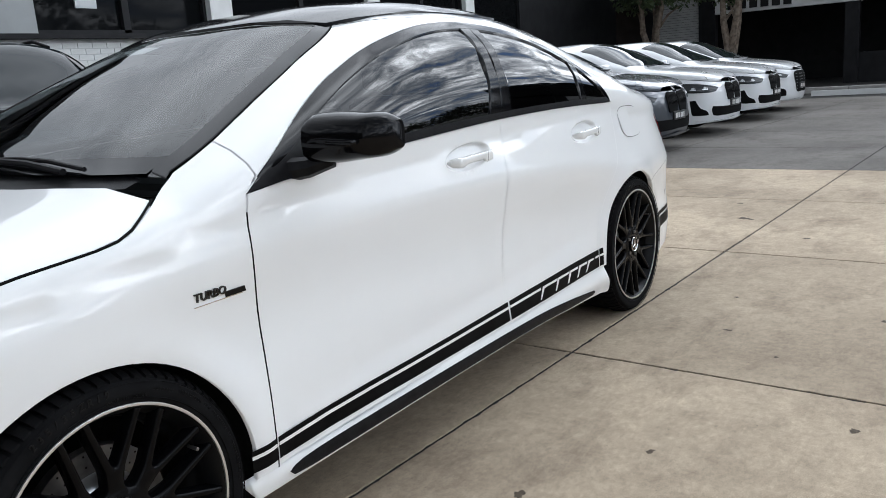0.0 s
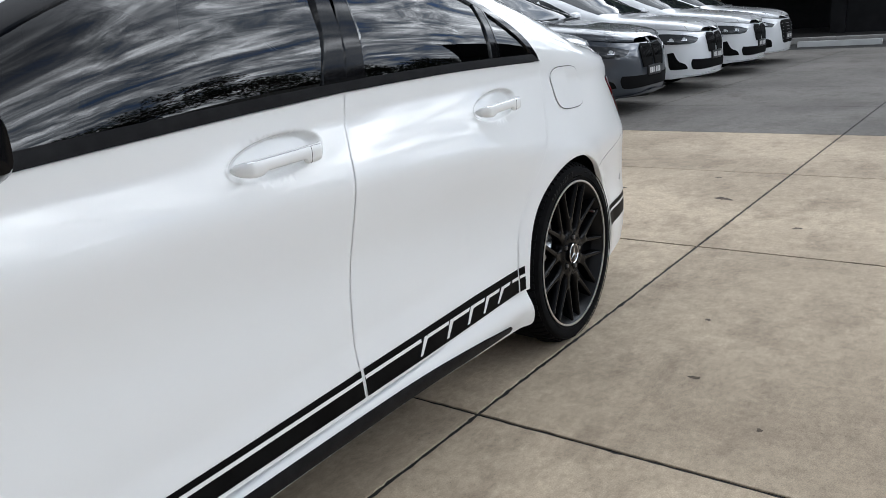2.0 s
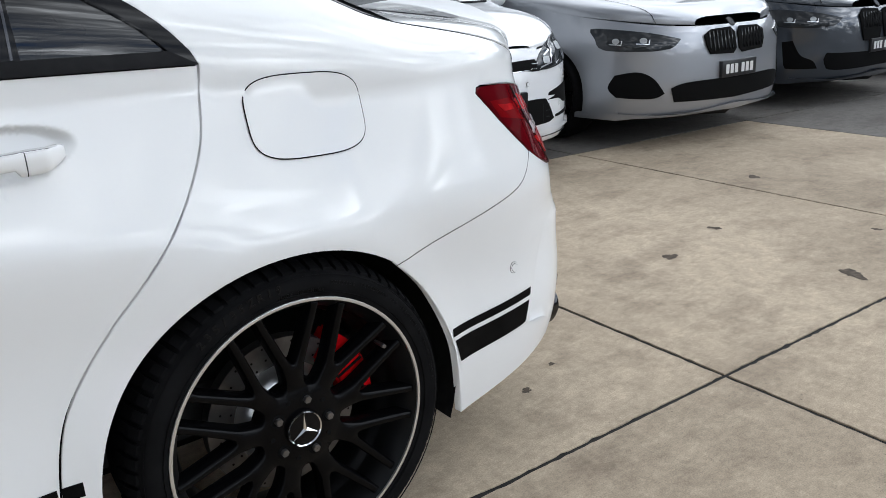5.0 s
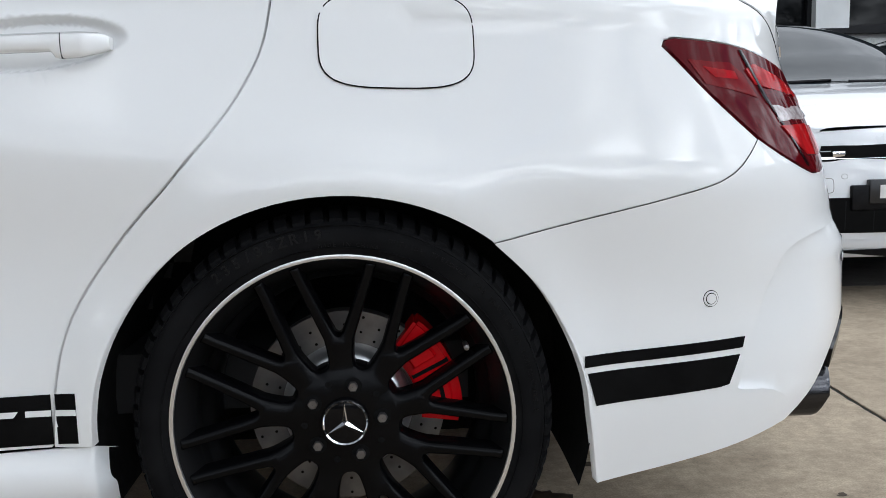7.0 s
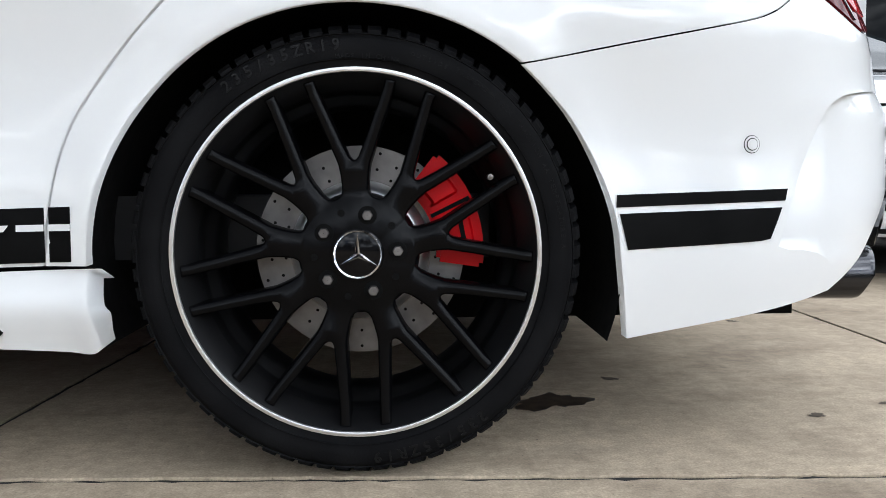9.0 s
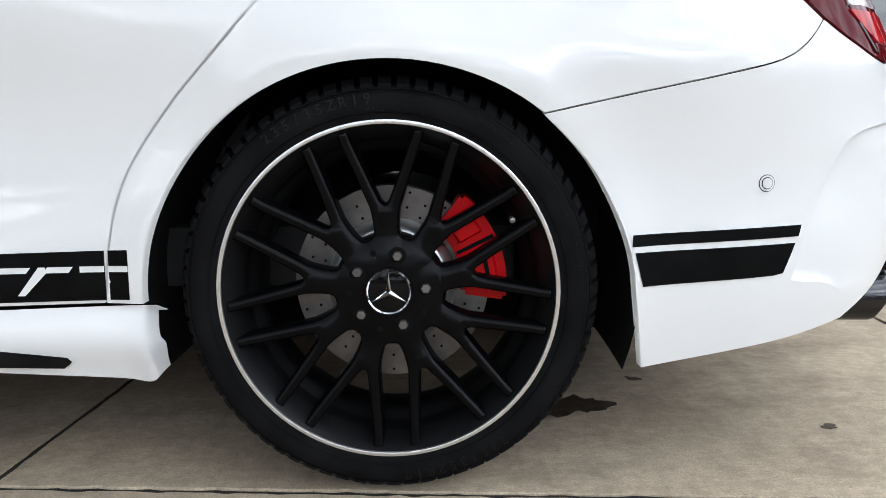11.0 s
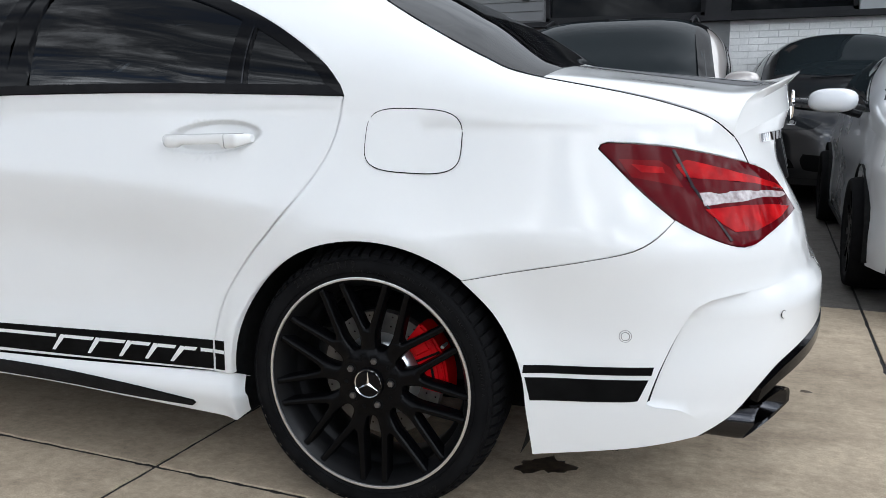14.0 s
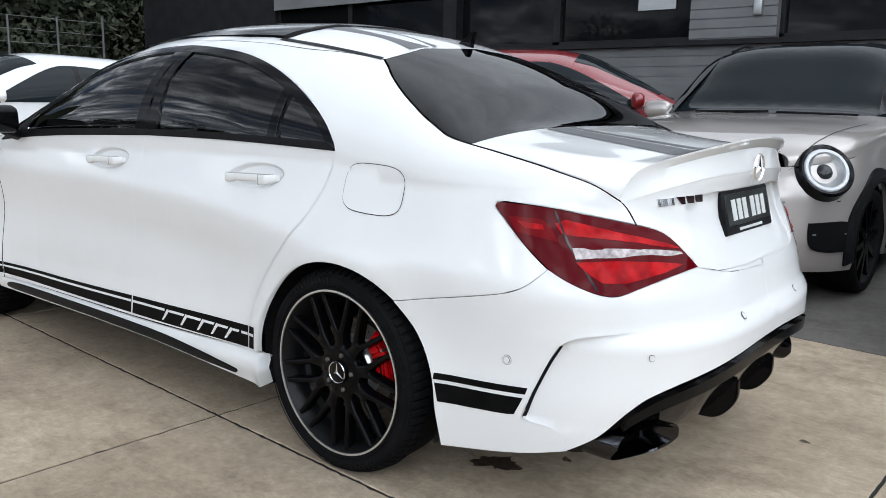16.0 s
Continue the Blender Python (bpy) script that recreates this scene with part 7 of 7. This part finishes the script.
def facing(x, y, turn=0.0, up=0.0):
    """Pose of a car whose nose reaches (x, y) and points towards -y."""
    return pose(x, y, up, 0, 0, -90 + turn) @ Matrix.Translation((-0.90, 0, 0))


COMPACT = dict(HATCH)
COMPACT["roof"] = [(-3.40, 0.98), (-3.3, 1.20), (-3.0, 1.37), (-2.3, 1.445), (-1.3, 1.455), (-0.86, 1.425), (-0.28, 1.17), (0.05, 1.045), (0.35, 0.985), (0.58, 0.91), (0.74, 0.83), (0.9, 0.76)]
COMPACT["roof"] = [(x, z * (1.045 if z > 1.1 else 1.0)) for x, z in COMPACT["roof"]]
for key in ("belt_width", "low"):
    COMPACT[key] = [(x, w * 0.935) for x, w in HATCH[key]]
COMPACT["n"] = 3.0
parked_car("white hatchback with a black roof and a chrome grille strip", WHITE2, facing(2.27, 1.20, -2) @ Matrix.Diagonal((1.0, 1.075, 0.935, 1)), "bar", roof_mat=BLACK, wheel_mat=RIMBLACK, shape=COMPACT, sx=0.36)
parked_car("silver hatchback with black kidney grilles", SILVERPAINT, facing(4.30, 1.02, -2), "kidney", wheel_mat=RIMBLACK)
parked_car("slate grey saloon with a black kidney grille", SLATE, facing(6.45, 1.08, -2), "kidney_tall", wheel_mat=RIMBLACK)
parked_car("white hatchback with black kidney grille and bumper slots", WHITE2, facing(8.85, 1.05, -2), "kidney_tall", wheel_mat=RIMBLACK)
parked_car("white hatchback with black kidney grille and bumper slots", WHITE2, facing(11.35, 1.02, -2), "kidney_tall", wheel_mat=RIMBLACK)
parked_car("white saloon with a large black hexagonal grille", WHITE2, facing(13.35, 1.0, -2), "hex", wheel_mat=RIMBLACK)
# ---- small city car beside the row ----
def round_lamp_car(m):
    shape = dict(HATCH)
    shape["roof"] = [(-3.45, 1.02), (-3.32, 1.35), (-3.05, 1.52), (-2.3, 1.57), (-1.60, 1.575), (-1.34, 1.545), (-0.92, 1.24), (-0.70, 1.07), (-0.3, 1.025), (0.2, 0.98), (0.55, 0.90), (0.70, 0.82), (0.78, 0.76)]
    shape["end"] = [(0.15, 0.70), (0.24, 0.765), (0.4, 0.79), (0.6, 0.775), (0.70, 0.745), (0.80, 0.68), (0.9, 0.52), (1.0, 0.35)]
    shape["belt"] = [(-3.45, 0.90), (-2.5, 0.94), (-1.0, 0.93), (-0.3, 0.90), (0.2, 0.84), (0.8, 0.74)]
    shape["reach"] = 0.62
    shape["power"] = [(-3.4, 3.0), (-2.5, 3.4), (-1.2, 3.6), (-0.5, 3.4), (0.0, 3.6), (0.8, 3.6)]
    c, sh = parked_car("warm silver estate with black roof and round headlamps", BEIGE, m, "mini", roof_mat=BLACK, wheel_mat=RIMBLACK, shape=shape, name="estate_car", sx=-0.22, roof_w=0.68)
    S_ = sh.smax
    p0, pu, pv = (Vector(sh.side(0.60 + a, 0.745 + b)) for a, b in ((0, 0), (0.01, 0), (0, 0.01)))
    out_ = (pu - p0).cross(pv - p0).normalized()
    side_ = Vector((0, 0, 1)).cross(out_).normalized()
    turn_ = Matrix((side_, -out_, out_.cross(side_))).transposed().to_4x4()
    for sg in (1, -1):
        at_ = Matrix.Diagonal((1, sg, 1, 1)) @ Matrix.Translation(p0 + out_ * 0.004) @ turn_
        surround = None
        for nm, prof, mt, lb in (("headlamp", [(0.158, 0.05), (0.152, -0.012), (0.140, -0.024), (0.126, -0.020), (0.124, 0.0)], BLACK, "round headlamp in a black bezel"),
                                 ("lamp_ring", [(0.124, -0.014), (0.119, -0.022), (0.103, -0.022), (0.099, -0.012)], LAMPFROST, "white light ring"),
                                 ("lamp_bowl", [(0.099, -0.012), (0.075, 0.010), (0.045, 0.018), (0.044, 0.010)], METALGREY, "dark reflector bowl"),
                                 ("lamp_lens", [(0.044, 0.006), (0.036, -0.006), (0.020, -0.013), (0.001, -0.015)], LAMPGLASS, "projector lens")):
            bm = bmesh.new()
            lathe(bm, prof, segs=40)
            bmesh.ops.transform(bm, matrix=at_, verts=bm.verts)
            bmesh.ops.recalc_face_normals(bm, faces=bm.faces)
            o = part(nm, bm, mt, surround or c, lb)
            surround = surround or o
    mirrored("grille", outline([(S_ - 0.42, 0.52), (S_ - 0.36, 0.40), (S_, 0.38)], [(S_, 0.38), (S_, 0.66)], [(S_, 0.66), (S_ - 0.30, 0.65), (S_ - 0.42, 0.60), (S_ - 0.42, 0.52)]), sh.side, DARK, c, "black grille", lift=0.006, lip=0.008, grid=0.04)
    mirrored("bumper_intake", outline([(0.36, 0.36), (0.40, 0.47), (0.66, 0.47)], [(0.66, 0.47), (0.64, 0.33), (0.44, 0.31)], [(0.44, 0.31), (0.36, 0.36)]), sh.side, DARK, c, "black bumper intake", lift=0.006, lip=0.008, grid=0.04)
    mirrored("intake_bar", [(0.40, 0.405), (0.64, 0.405), (0.64, 0.412), (0.40, 0.412)], sh.side, METALGREY, c, lift=0.012, grid=0.04)
    mirrored("bumper_gap", [(0.25, 0.592), (0.5, 0.585), (0.8, 0.575), (0.8, 0.581), (0.5, 0.591), (0.25, 0.598)], sh.side, DARK, c, lift=0.002, grid=0.06)
    arch_o, arch_i = arc(0, 0.318, 0.43, -12, 192, 28), arc(0, 0.318, 0.35, 192, -12, 28)
    mirrored("arch_trim", arch_o + arch_i, sh.side, SATIN, c, "black wheel arch trim", lift=0.012, lip=0.012, grid=0.05)
    mirrored("screen_strip", smooth_curve([(-0.62, -0.71), (-0.56, -0.4), (-0.52, 0.0)], 0.06) + smooth_curve([(-0.505, 0.0), (-0.545, -0.4), (-0.605, -0.71)], 0.06), sh.top, CHROME, c, "thin chrome strip under the windscreen", lift=0.008, grid=0.06)
    mirrored("screen_pillar", [(-0.66, -0.70), (-1.46, -0.56), (-1.50, -0.67), (-0.82, -0.79)], sh.top, BLACK, c, "black windscreen pillar", lift=0.008, grid=0.05)
    for sg in (-1, 1):
        bm = tube(bmesh.new(), [(-3.0, sg * 0.56, sh.top(-3.0, sg * 0.56)[2] + 0.01), (-2.8, sg * 0.57, sh.top(-2.8, 0.57)[2] + 0.05), (-1.6, sg * 0.57, sh.top(-1.6, 0.57)[2] + 0.05), (-1.35, sg * 0.56, sh.top(-1.35, 0.56)[2] + 0.01)], 0.014)
        part("roof_rail", bm, SATIN, c, "black roof rail")
    return c


round_lamp_car(facing(-0.30, 2.15, -2) @ Matrix.Scale(1.07, 4))
parked_car("black off-road car with kidney grille, parked by the wall", BLACKPAINT, facing(2.05, 5.6, 4) @ Matrix.Scale(1.10, 4), "kidney_tall", lift_roof=0.10, wheel_mat=RIMBLACK, name="off_road_car")
parked_car("red hatchback with dark windows, parked by the showroom", REDPAINT, pose(-2.15, 6.85, 0, 0, 0, 36) @ Matrix.Scale(1.12, 4), "hex", lift_roof=0.10, wheel_mat=RIMBLACK)
parked_car("white off-road car with dark windows, parked ahead of the saloon", WHITE2, facing(-9.0, -0.2, 0) @ Matrix.Scale(1.05, 4), "hex", lift_roof=0.10, wheel_mat=RIMBLACK, name="off_road_car")

# ---- showroom behind the cars ----
showroom = tagged(new("showroom"), "dark glazed showroom over a white painted brick wall", "building", kind="structure")
WY = 9.0
brick_wall = box("wall", (0.62, WY + 0.12, 0), (17.0, WY + 0.42, 2.05), MORTAR, showroom, "white painted brick wall")
box("wall", (-12.4, WY + 0.10, 0), (0.62, WY + 0.42, 2.05), WALLGREY, showroom, "grey boarded wall")
# flat wall beside the showroom; its near-black colour stands in for a recess's shade
box("wall", (-17.6, WY, 0), (-12.4, WY + 0.4, 4.7), CLADDARK, showroom, "flat near-black wall with a recess's shade in its colour")
box("wall_panel", (-12.4, WY - 0.03, 3.06), (-7.7, WY - 0.005, 4.3), WALLGREY, showroom, "grey wall panel")
for q in range(14):
    box("board", (-12.4, WY + 0.08, 0.04 + 0.144 * q), (0.62, WY + 0.098, 0.175 + 0.144 * q), WALLGREY, showroom, "grey horizontal board")
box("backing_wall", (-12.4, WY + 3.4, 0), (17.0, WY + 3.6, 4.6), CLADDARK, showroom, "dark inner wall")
box("fascia", (-12.4, WY - 0.05, 4.3), (17.0, WY + 0.45, 4.7), CLADDARK, showroom, "dark fascia")
box("roof_slab", (-12.4, WY - 0.3, 4.7), (17.0, WY + 14, 4.85), CLADDARK, showroom, "flat roof")
box("sill_ledge", (-12.4, WY - 0.05, 2.05), (17.0, WY + 0.42, 2.12), CLADDARK, showroom, "dark window ledge")
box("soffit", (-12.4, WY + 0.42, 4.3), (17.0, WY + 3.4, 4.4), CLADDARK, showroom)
for x0, x1, mt in ((-3.09, -1.87, WALLGREY), (2.14, 2.87, PANELGREY), (5.97, 6.45, WHITEPANEL), (0.30, 0.62, CLADDARK), (-7.7, -7.4, CLADDARK), (10.2, 10.6, WHITEPANEL), (14.0, 14.4, WHITEPANEL)):
    box("column", (x0, WY - 0.02, 2.12), (x1, WY + 0.4, 4.3), mt, showroom, "wall panel between the windows")
for q in range(16):
    box("board", (-3.09, WY - 0.04, 2.14 + 0.135 * q), (-1.87, WY - 0.021, 2.26 + 0.135 * q), WALLGREY, showroom, "grey horizontal board")
stops = [-12.4, -10.2, -7.7, -5.4, -3.09, -1.87, 0.30, 2.14, 2.87, 4.4, 5.97, 6.45, 8.3, 10.2, 10.6, 12.3, 14.0, 14.4, 17.0]
for a, b in zip(stops, stops[1:]):
    if (a, b) in ((-3.09, -1.87), (2.14, 2.87), (5.97, 6.45), (10.2, 10.6), (14.0, 14.4)):
        continue
    w = new("window")
    w.parent = showroom
    w["label"] = "dark showroom window"
    box("pane", (a + 0.05, WY + 0.18, 2.12), (b - 0.05, WY + 0.20, 4.3), SHOPGLASS, w, "dark reflecting glass")
    for x in (a, b - 0.06):
        box("mullion", (x, WY + 0.10, 2.12), (x + 0.06, WY + 0.26, 4.3), CLADDARK, w)
    box("rail", (a, WY + 0.10, 2.12), (b, WY + 0.26, 2.18), CLADDARK, w)
# notices and stickers behind the glass
for x, z, w_, h, mt in ((-6.4, 3.0, 0.5, 0.35, WALLGREY), (-4.6, 2.85, 0.42, 0.30, WALLGREY), (-4.0, 2.6, 0.6, 0.25, METALGREY), (0.9, 2.45, 0.28, 0.42, BRICKRED), (-1.0, 2.8, 0.3, 0.3, WALLGREY), (3.6, 2.5, 0.35, 0.3, METALGREY)):
    tagged(box("window_notice", (x, WY + 0.15, z), (x + w_, WY + 0.175, z + h), mt), "pale notice behind the showroom window", "sign")
bm = bmesh.new()
box_bm(bm, (-2.18, WY - 0.12, 2.42), (-2.06, WY - 0.041, 2.66), 0.02)
tagged(part("wall_lamp", bm, METALGREY), "small grey wall lamp, unlit", "lamp")


tagged(box("link_wall", (17.0, WY + 0.2, 0), (24.0, WY + 0.5, 6.5), CLADDARK), "dark wall between the two buildings", "wall", kind="structure")
# ---- building at the end of the yard ----
workshop = tagged(new("workshop"), "dark workshop with roller shutter and sign board", "building", kind="structure")
X2 = 24.0
box("wall", (X2, 11.5, 0), (X2 + 0.3, 22, 6.5), BRICKRED, workshop, "brown brick wall")
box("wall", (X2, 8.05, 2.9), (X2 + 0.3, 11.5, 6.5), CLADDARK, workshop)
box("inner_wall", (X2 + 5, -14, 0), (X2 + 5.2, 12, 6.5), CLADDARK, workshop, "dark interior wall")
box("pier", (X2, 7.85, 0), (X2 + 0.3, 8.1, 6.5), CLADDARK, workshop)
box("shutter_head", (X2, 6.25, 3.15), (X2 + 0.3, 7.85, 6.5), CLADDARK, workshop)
for q in range(40):
    box("slat", (X2 + 0.06, 6.3, 0.02 + 0.08 * q), (X2 + 0.10, 7.85, 0.092 + 0.08 * q), SHUTTER, workshop, "grey shutter slat")
box("pier", (X2, 5.75, 0), (X2 + 0.3, 6.3, 6.5), CLADDARK, workshop)
box("sign_board", (X2 - 0.04, -10, 2.40), (X2 + 0.3, 5.75, 3.5), SIGNWHITE, workshop, "pale sign board")
for q in range(6):
    yy = 5.35 - 0.34 * q
    box("sign_bar", (X2 - 0.06, yy - 0.24, 2.50), (X2 - 0.041, yy, 2.92), CLADDARK, workshop, "dark bar on the sign")
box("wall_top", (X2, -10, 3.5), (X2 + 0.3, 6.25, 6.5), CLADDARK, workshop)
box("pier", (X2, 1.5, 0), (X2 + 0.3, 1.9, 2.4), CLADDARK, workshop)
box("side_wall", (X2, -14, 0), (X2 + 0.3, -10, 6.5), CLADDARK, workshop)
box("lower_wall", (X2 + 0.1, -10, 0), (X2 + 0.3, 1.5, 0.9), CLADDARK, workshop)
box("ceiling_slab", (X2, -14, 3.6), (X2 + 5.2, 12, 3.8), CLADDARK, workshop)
kerb = tagged(new("kerb"), "pale concrete kerb at the end of the yard", "kerb", kind="structure")
for q in range(14):
    box("kerb_stone", (18.9, -14 + 1.5 * q, -0.01), (19.15, -14 + 1.5 * q + 1.49, 0.14), KERB, kerb, bevel=0.015)
stop = new("wheel_stop")
bm = bmesh.new()
prism(bm, [(-0.09, 0.0), (0.09, 0.0), (0.06, 0.12), (-0.06, 0.12)], -0.85, 0.85)
bmesh.ops.recalc_face_normals(bm, faces=bm.faces)
part("stop_body", bm, SIGNWHITE, stop, "pale concrete block")
stop.matrix_basis = pose(17.6, 0.75, 0)
tagged(stop, "pale concrete wheel stop on dark asphalt", "wheel stop")


# ---- trees ----
def leaves(rnd, centre, radii, n, size, verts, faces):
    """Scatters small bent leaf quads through a lump."""
    for _ in range(n):
        d = Vector((rnd.gauss(0, 1), rnd.gauss(0, 1), rnd.gauss(0, 1))).normalized() * rnd.random() ** 0.45
        p = Vector(centre) + Vector((d.x * radii[0], d.y * radii[1], d.z * radii[2]))
        u = Vector((rnd.gauss(0, 1), rnd.gauss(0, 1), rnd.gauss(0, 1))).normalized()
        v = u.cross(Vector((rnd.gauss(0, 1), rnd.gauss(0, 1), rnd.gauss(0, 1)))).normalized()
        s = size * rnd.uniform(0.6, 1.3)
        k = len(verts)
        verts += [p - u * s, p + v * s * 0.45, p + u * s, p - v * s * 0.45]
        faces.append((k, k + 1, k + 2, k + 3))


def tree(x, y, h, seed, label, stems=3, spread=1.5, base_z=0.0):
    rnd = random.Random(seed)
    t = new("tree")
    verts, faces = [], []
    for s in range(stems):
        a = 2 * math.pi * s / stems + rnd.uniform(-0.4, 0.4)
        lean = rnd.uniform(0.25, 0.6) * spread
        pts = [(0.08 * math.cos(a), 0.08 * math.sin(a), -0.05)]
        for q in range(1, 7):
            f = q / 6
            pts.append((lean * f ** 1.3 * math.cos(a) + rnd.uniform(-0.06, 0.06), lean * f ** 1.3 * math.sin(a) + rnd.uniform(-0.06, 0.06), h * 0.75 * f))
        part("trunk", tube(bmesh.new(), pts, 0.1, 8, [0.15 - 0.018 * q for q in range(7)]), BARK, t, "bent bare trunk")
        for b in range(3):
            p0 = Vector(pts[3 + b])
            aa = rnd.uniform(0, 6.28)
            p1 = p0 + Vector((math.cos(aa) * 0.7, math.sin(aa) * 0.7, 0.7))
            part("limb", tube(bmesh.new(), [p0, (p0 + p1) / 2 + Vector((0, 0, 0.12)), p1], 0.04, 6, [0.05, 0.035, 0.018]), BARK, t)
            leaves(rnd, p1 + Vector((0, 0, 0.4)), (rnd.uniform(0.6, 1.0), rnd.uniform(0.6, 1.0), rnd.uniform(0.45, 0.7)), 420, 0.10, verts, faces)
    link_mesh("crown", verts, faces, LEAF, t, "loose green crown", smooth=False)
    t.matrix_basis = pose(x, y, base_z)
    return tagged(t, label, "tree")


tree(21.4, 6.9, 5.2, 5, "street tree with bare bent stems before the shutter", 3)
tree(21.2, 4.5, 5.4, 8, "street tree with bare bent stems before the sign", 3)
verts, faces = [], []
rnd = random.Random(77)
for q in range(46):
    x = -60 + 3.0 * q + rnd.uniform(-1, 1)
    hh = rnd.uniform(4.5, 8.0) + 1.6 * math.sin(q * 0.7)
    for lump in range(4):
        leaves(rnd, (x + rnd.uniform(-1.5, 1.5), -34 + rnd.uniform(-2, 2), hh * rnd.uniform(0.35, 0.9)), (2.2, 1.6, 1.5), 260, 0.22, verts, faces)
tagged(link_mesh("far_tree_line", verts, faces, DULLLEAF, None, "", smooth=False), "dull green row of trees across the road", "trees", kind="stuff")
verts, faces = [], []
for q in range(30):
    x = -34 + 0.75 * q + rnd.uniform(-0.5, 0.5)
    y = 17 + rnd.uniform(-1.5, 2.5)
    hh = rnd.uniform(4, 8)
    for lump in range(4):
        leaves(rnd, (x + rnd.uniform(-1, 1), y, hh * rnd.uniform(0.15, 0.95)), (1.5, 1.3, 1.3), 400, 0.12, verts, faces)
for q in range(26):
    y = -2 + 0.75 * q + rnd.uniform(-0.4, 0.4)
    for lump in range(7):
        for depth in (0.0, 3.0):
            leaves(rnd, (-23 - depth + rnd.uniform(-1.5, 2.0), y, 1.6 + 0.9 * lump + rnd.uniform(-0.5, 0.5)), (1.6, 1.3, 1.2), 420, 0.12, verts, faces)
tagged(link_mesh("bank_of_trees", verts, faces, DULLLEAF, None, "", smooth=False), "dense dull green trees behind a wire fence", "trees", kind="stuff")
fence = tagged(new("fence"), "grey wire fence with thin steel posts", "fence")
for q in range(16):
    part("post", tube(bmesh.new(), [(-33 + 1.35 * q, 14.2, 0), (-33 + 1.35 * q, 14.2, 2.6)], 0.03, 8), FENCESTEEL, fence)
for z in (0.7, 1.3, 1.9, 2.5):
    part("wire", tube(bmesh.new(), [(-33, 14.2, z), (-12.6, 14.2, z)], 0.01, 5), FENCESTEEL, fence)
for q in range(9):
    part("post", tube(bmesh.new(), [(-18.2, -1 + 1.15 * q, 0.4), (-18.2, -1 + 1.15 * q, 3.1 + 0.1 * math.sin(5 * q))], 0.028, 8), FENCESTEEL, fence)
for z in (2.4, 2.7, 3.0):
    part("wire", tube(bmesh.new(), [(-18.2, -1, z), (-18.2, 8.2, z)], 0.009, 5), FENCESTEEL, fence)
tagged(box("wall_bank", (-18.9, -8, 0), (-18.4, 9.0, 2.15), CLADDARK), "dark retaining wall below the fence", "wall", kind="structure")
tagged(box("wall_rear", (-31.0, -12, 0), (-30.6, 24, 9.0), DULLLEAF), "dark wooded slope behind the trees", "backdrop", kind="structure")
# low wall that closes the far left of the yard
tagged(box("wall_west", (-34, 14.6, 0), (-12.4, 14.8, 1.4), CLADDARK), "low dark wall behind the fence", "wall", kind="structure")
# yard wall across the road, behind the camera
tagged(box("wall_south", (-60, -31, 0), (70, -30.6, 2.2), KERB), "low pale wall across the road", "wall", kind="structure")
post = new("power_pole")
part("pole", tube(bmesh.new(), [(3.0, -27, 0), (3.0, -27, 9.5)], 0.14, 10), BARK, post, "grey timber pole")
part("cross_arm", tube(bmesh.new(), [(2.0, -27, 8.9), (4.0, -27, 8.9)], 0.06, 6), BARK, post)
tagged(post, "timber power pole across the road", "pole")

# ---- bricks of the painted wall, nearest stretch one by one ----
BW, BH, BJ = 0.230, 0.0765, 0.010
bm = bmesh.new()
box_bm(bm, (0, 0, 0), (BW, 0.022, BH), 0.0025)
brick_mesh = bpy.data.meshes.new("brick")
bm.to_mesh(brick_mesh)
bm.free()
brick_mesh.materials.append(BRICKW)
verts, faces = [], []
rnd = random.Random(4)
for r in range(23):
    z = 0.012 + r * (BH + BJ)
    x = 0.63 - (0.5 * (BW + BJ) if r % 2 else 0.0)
    while x < 16.8:
        x0, x1 = max(x, 0.625), x + BW
        d = rnd.uniform(-0.002, 0.002)
        if r >= 11 and 0.9 < x < 6.3:
            b = new("brick", brick_mesh)
            b.parent = brick_wall
            b.matrix_basis = pose(x, WY + 0.108 + d, z)
        else:
            k = len(verts)
            y0 = WY + 0.108 + d
            verts += [(x0, y0, z), (x1, y0, z), (x1, y0, z + BH), (x0, y0, z + BH), (x0, y0 + 0.02, z), (x1, y0 + 0.02, z), (x1, y0 + 0.02, z + BH), (x0, y0 + 0.02, z + BH)]
            faces += [(k, k + 1, k + 2, k + 3), (k + 1, k + 5, k + 6, k + 2), (k + 4, k, k + 3, k + 7), (k + 3, k + 2, k + 6, k + 7), (k + 4, k + 5, k + 1, k)]
        x += BW + BJ
rest = link_mesh("brickwork", verts, faces, BRICKW, brick_wall, "white painted bricks", smooth=False)
rest["kind"] = "stuff"
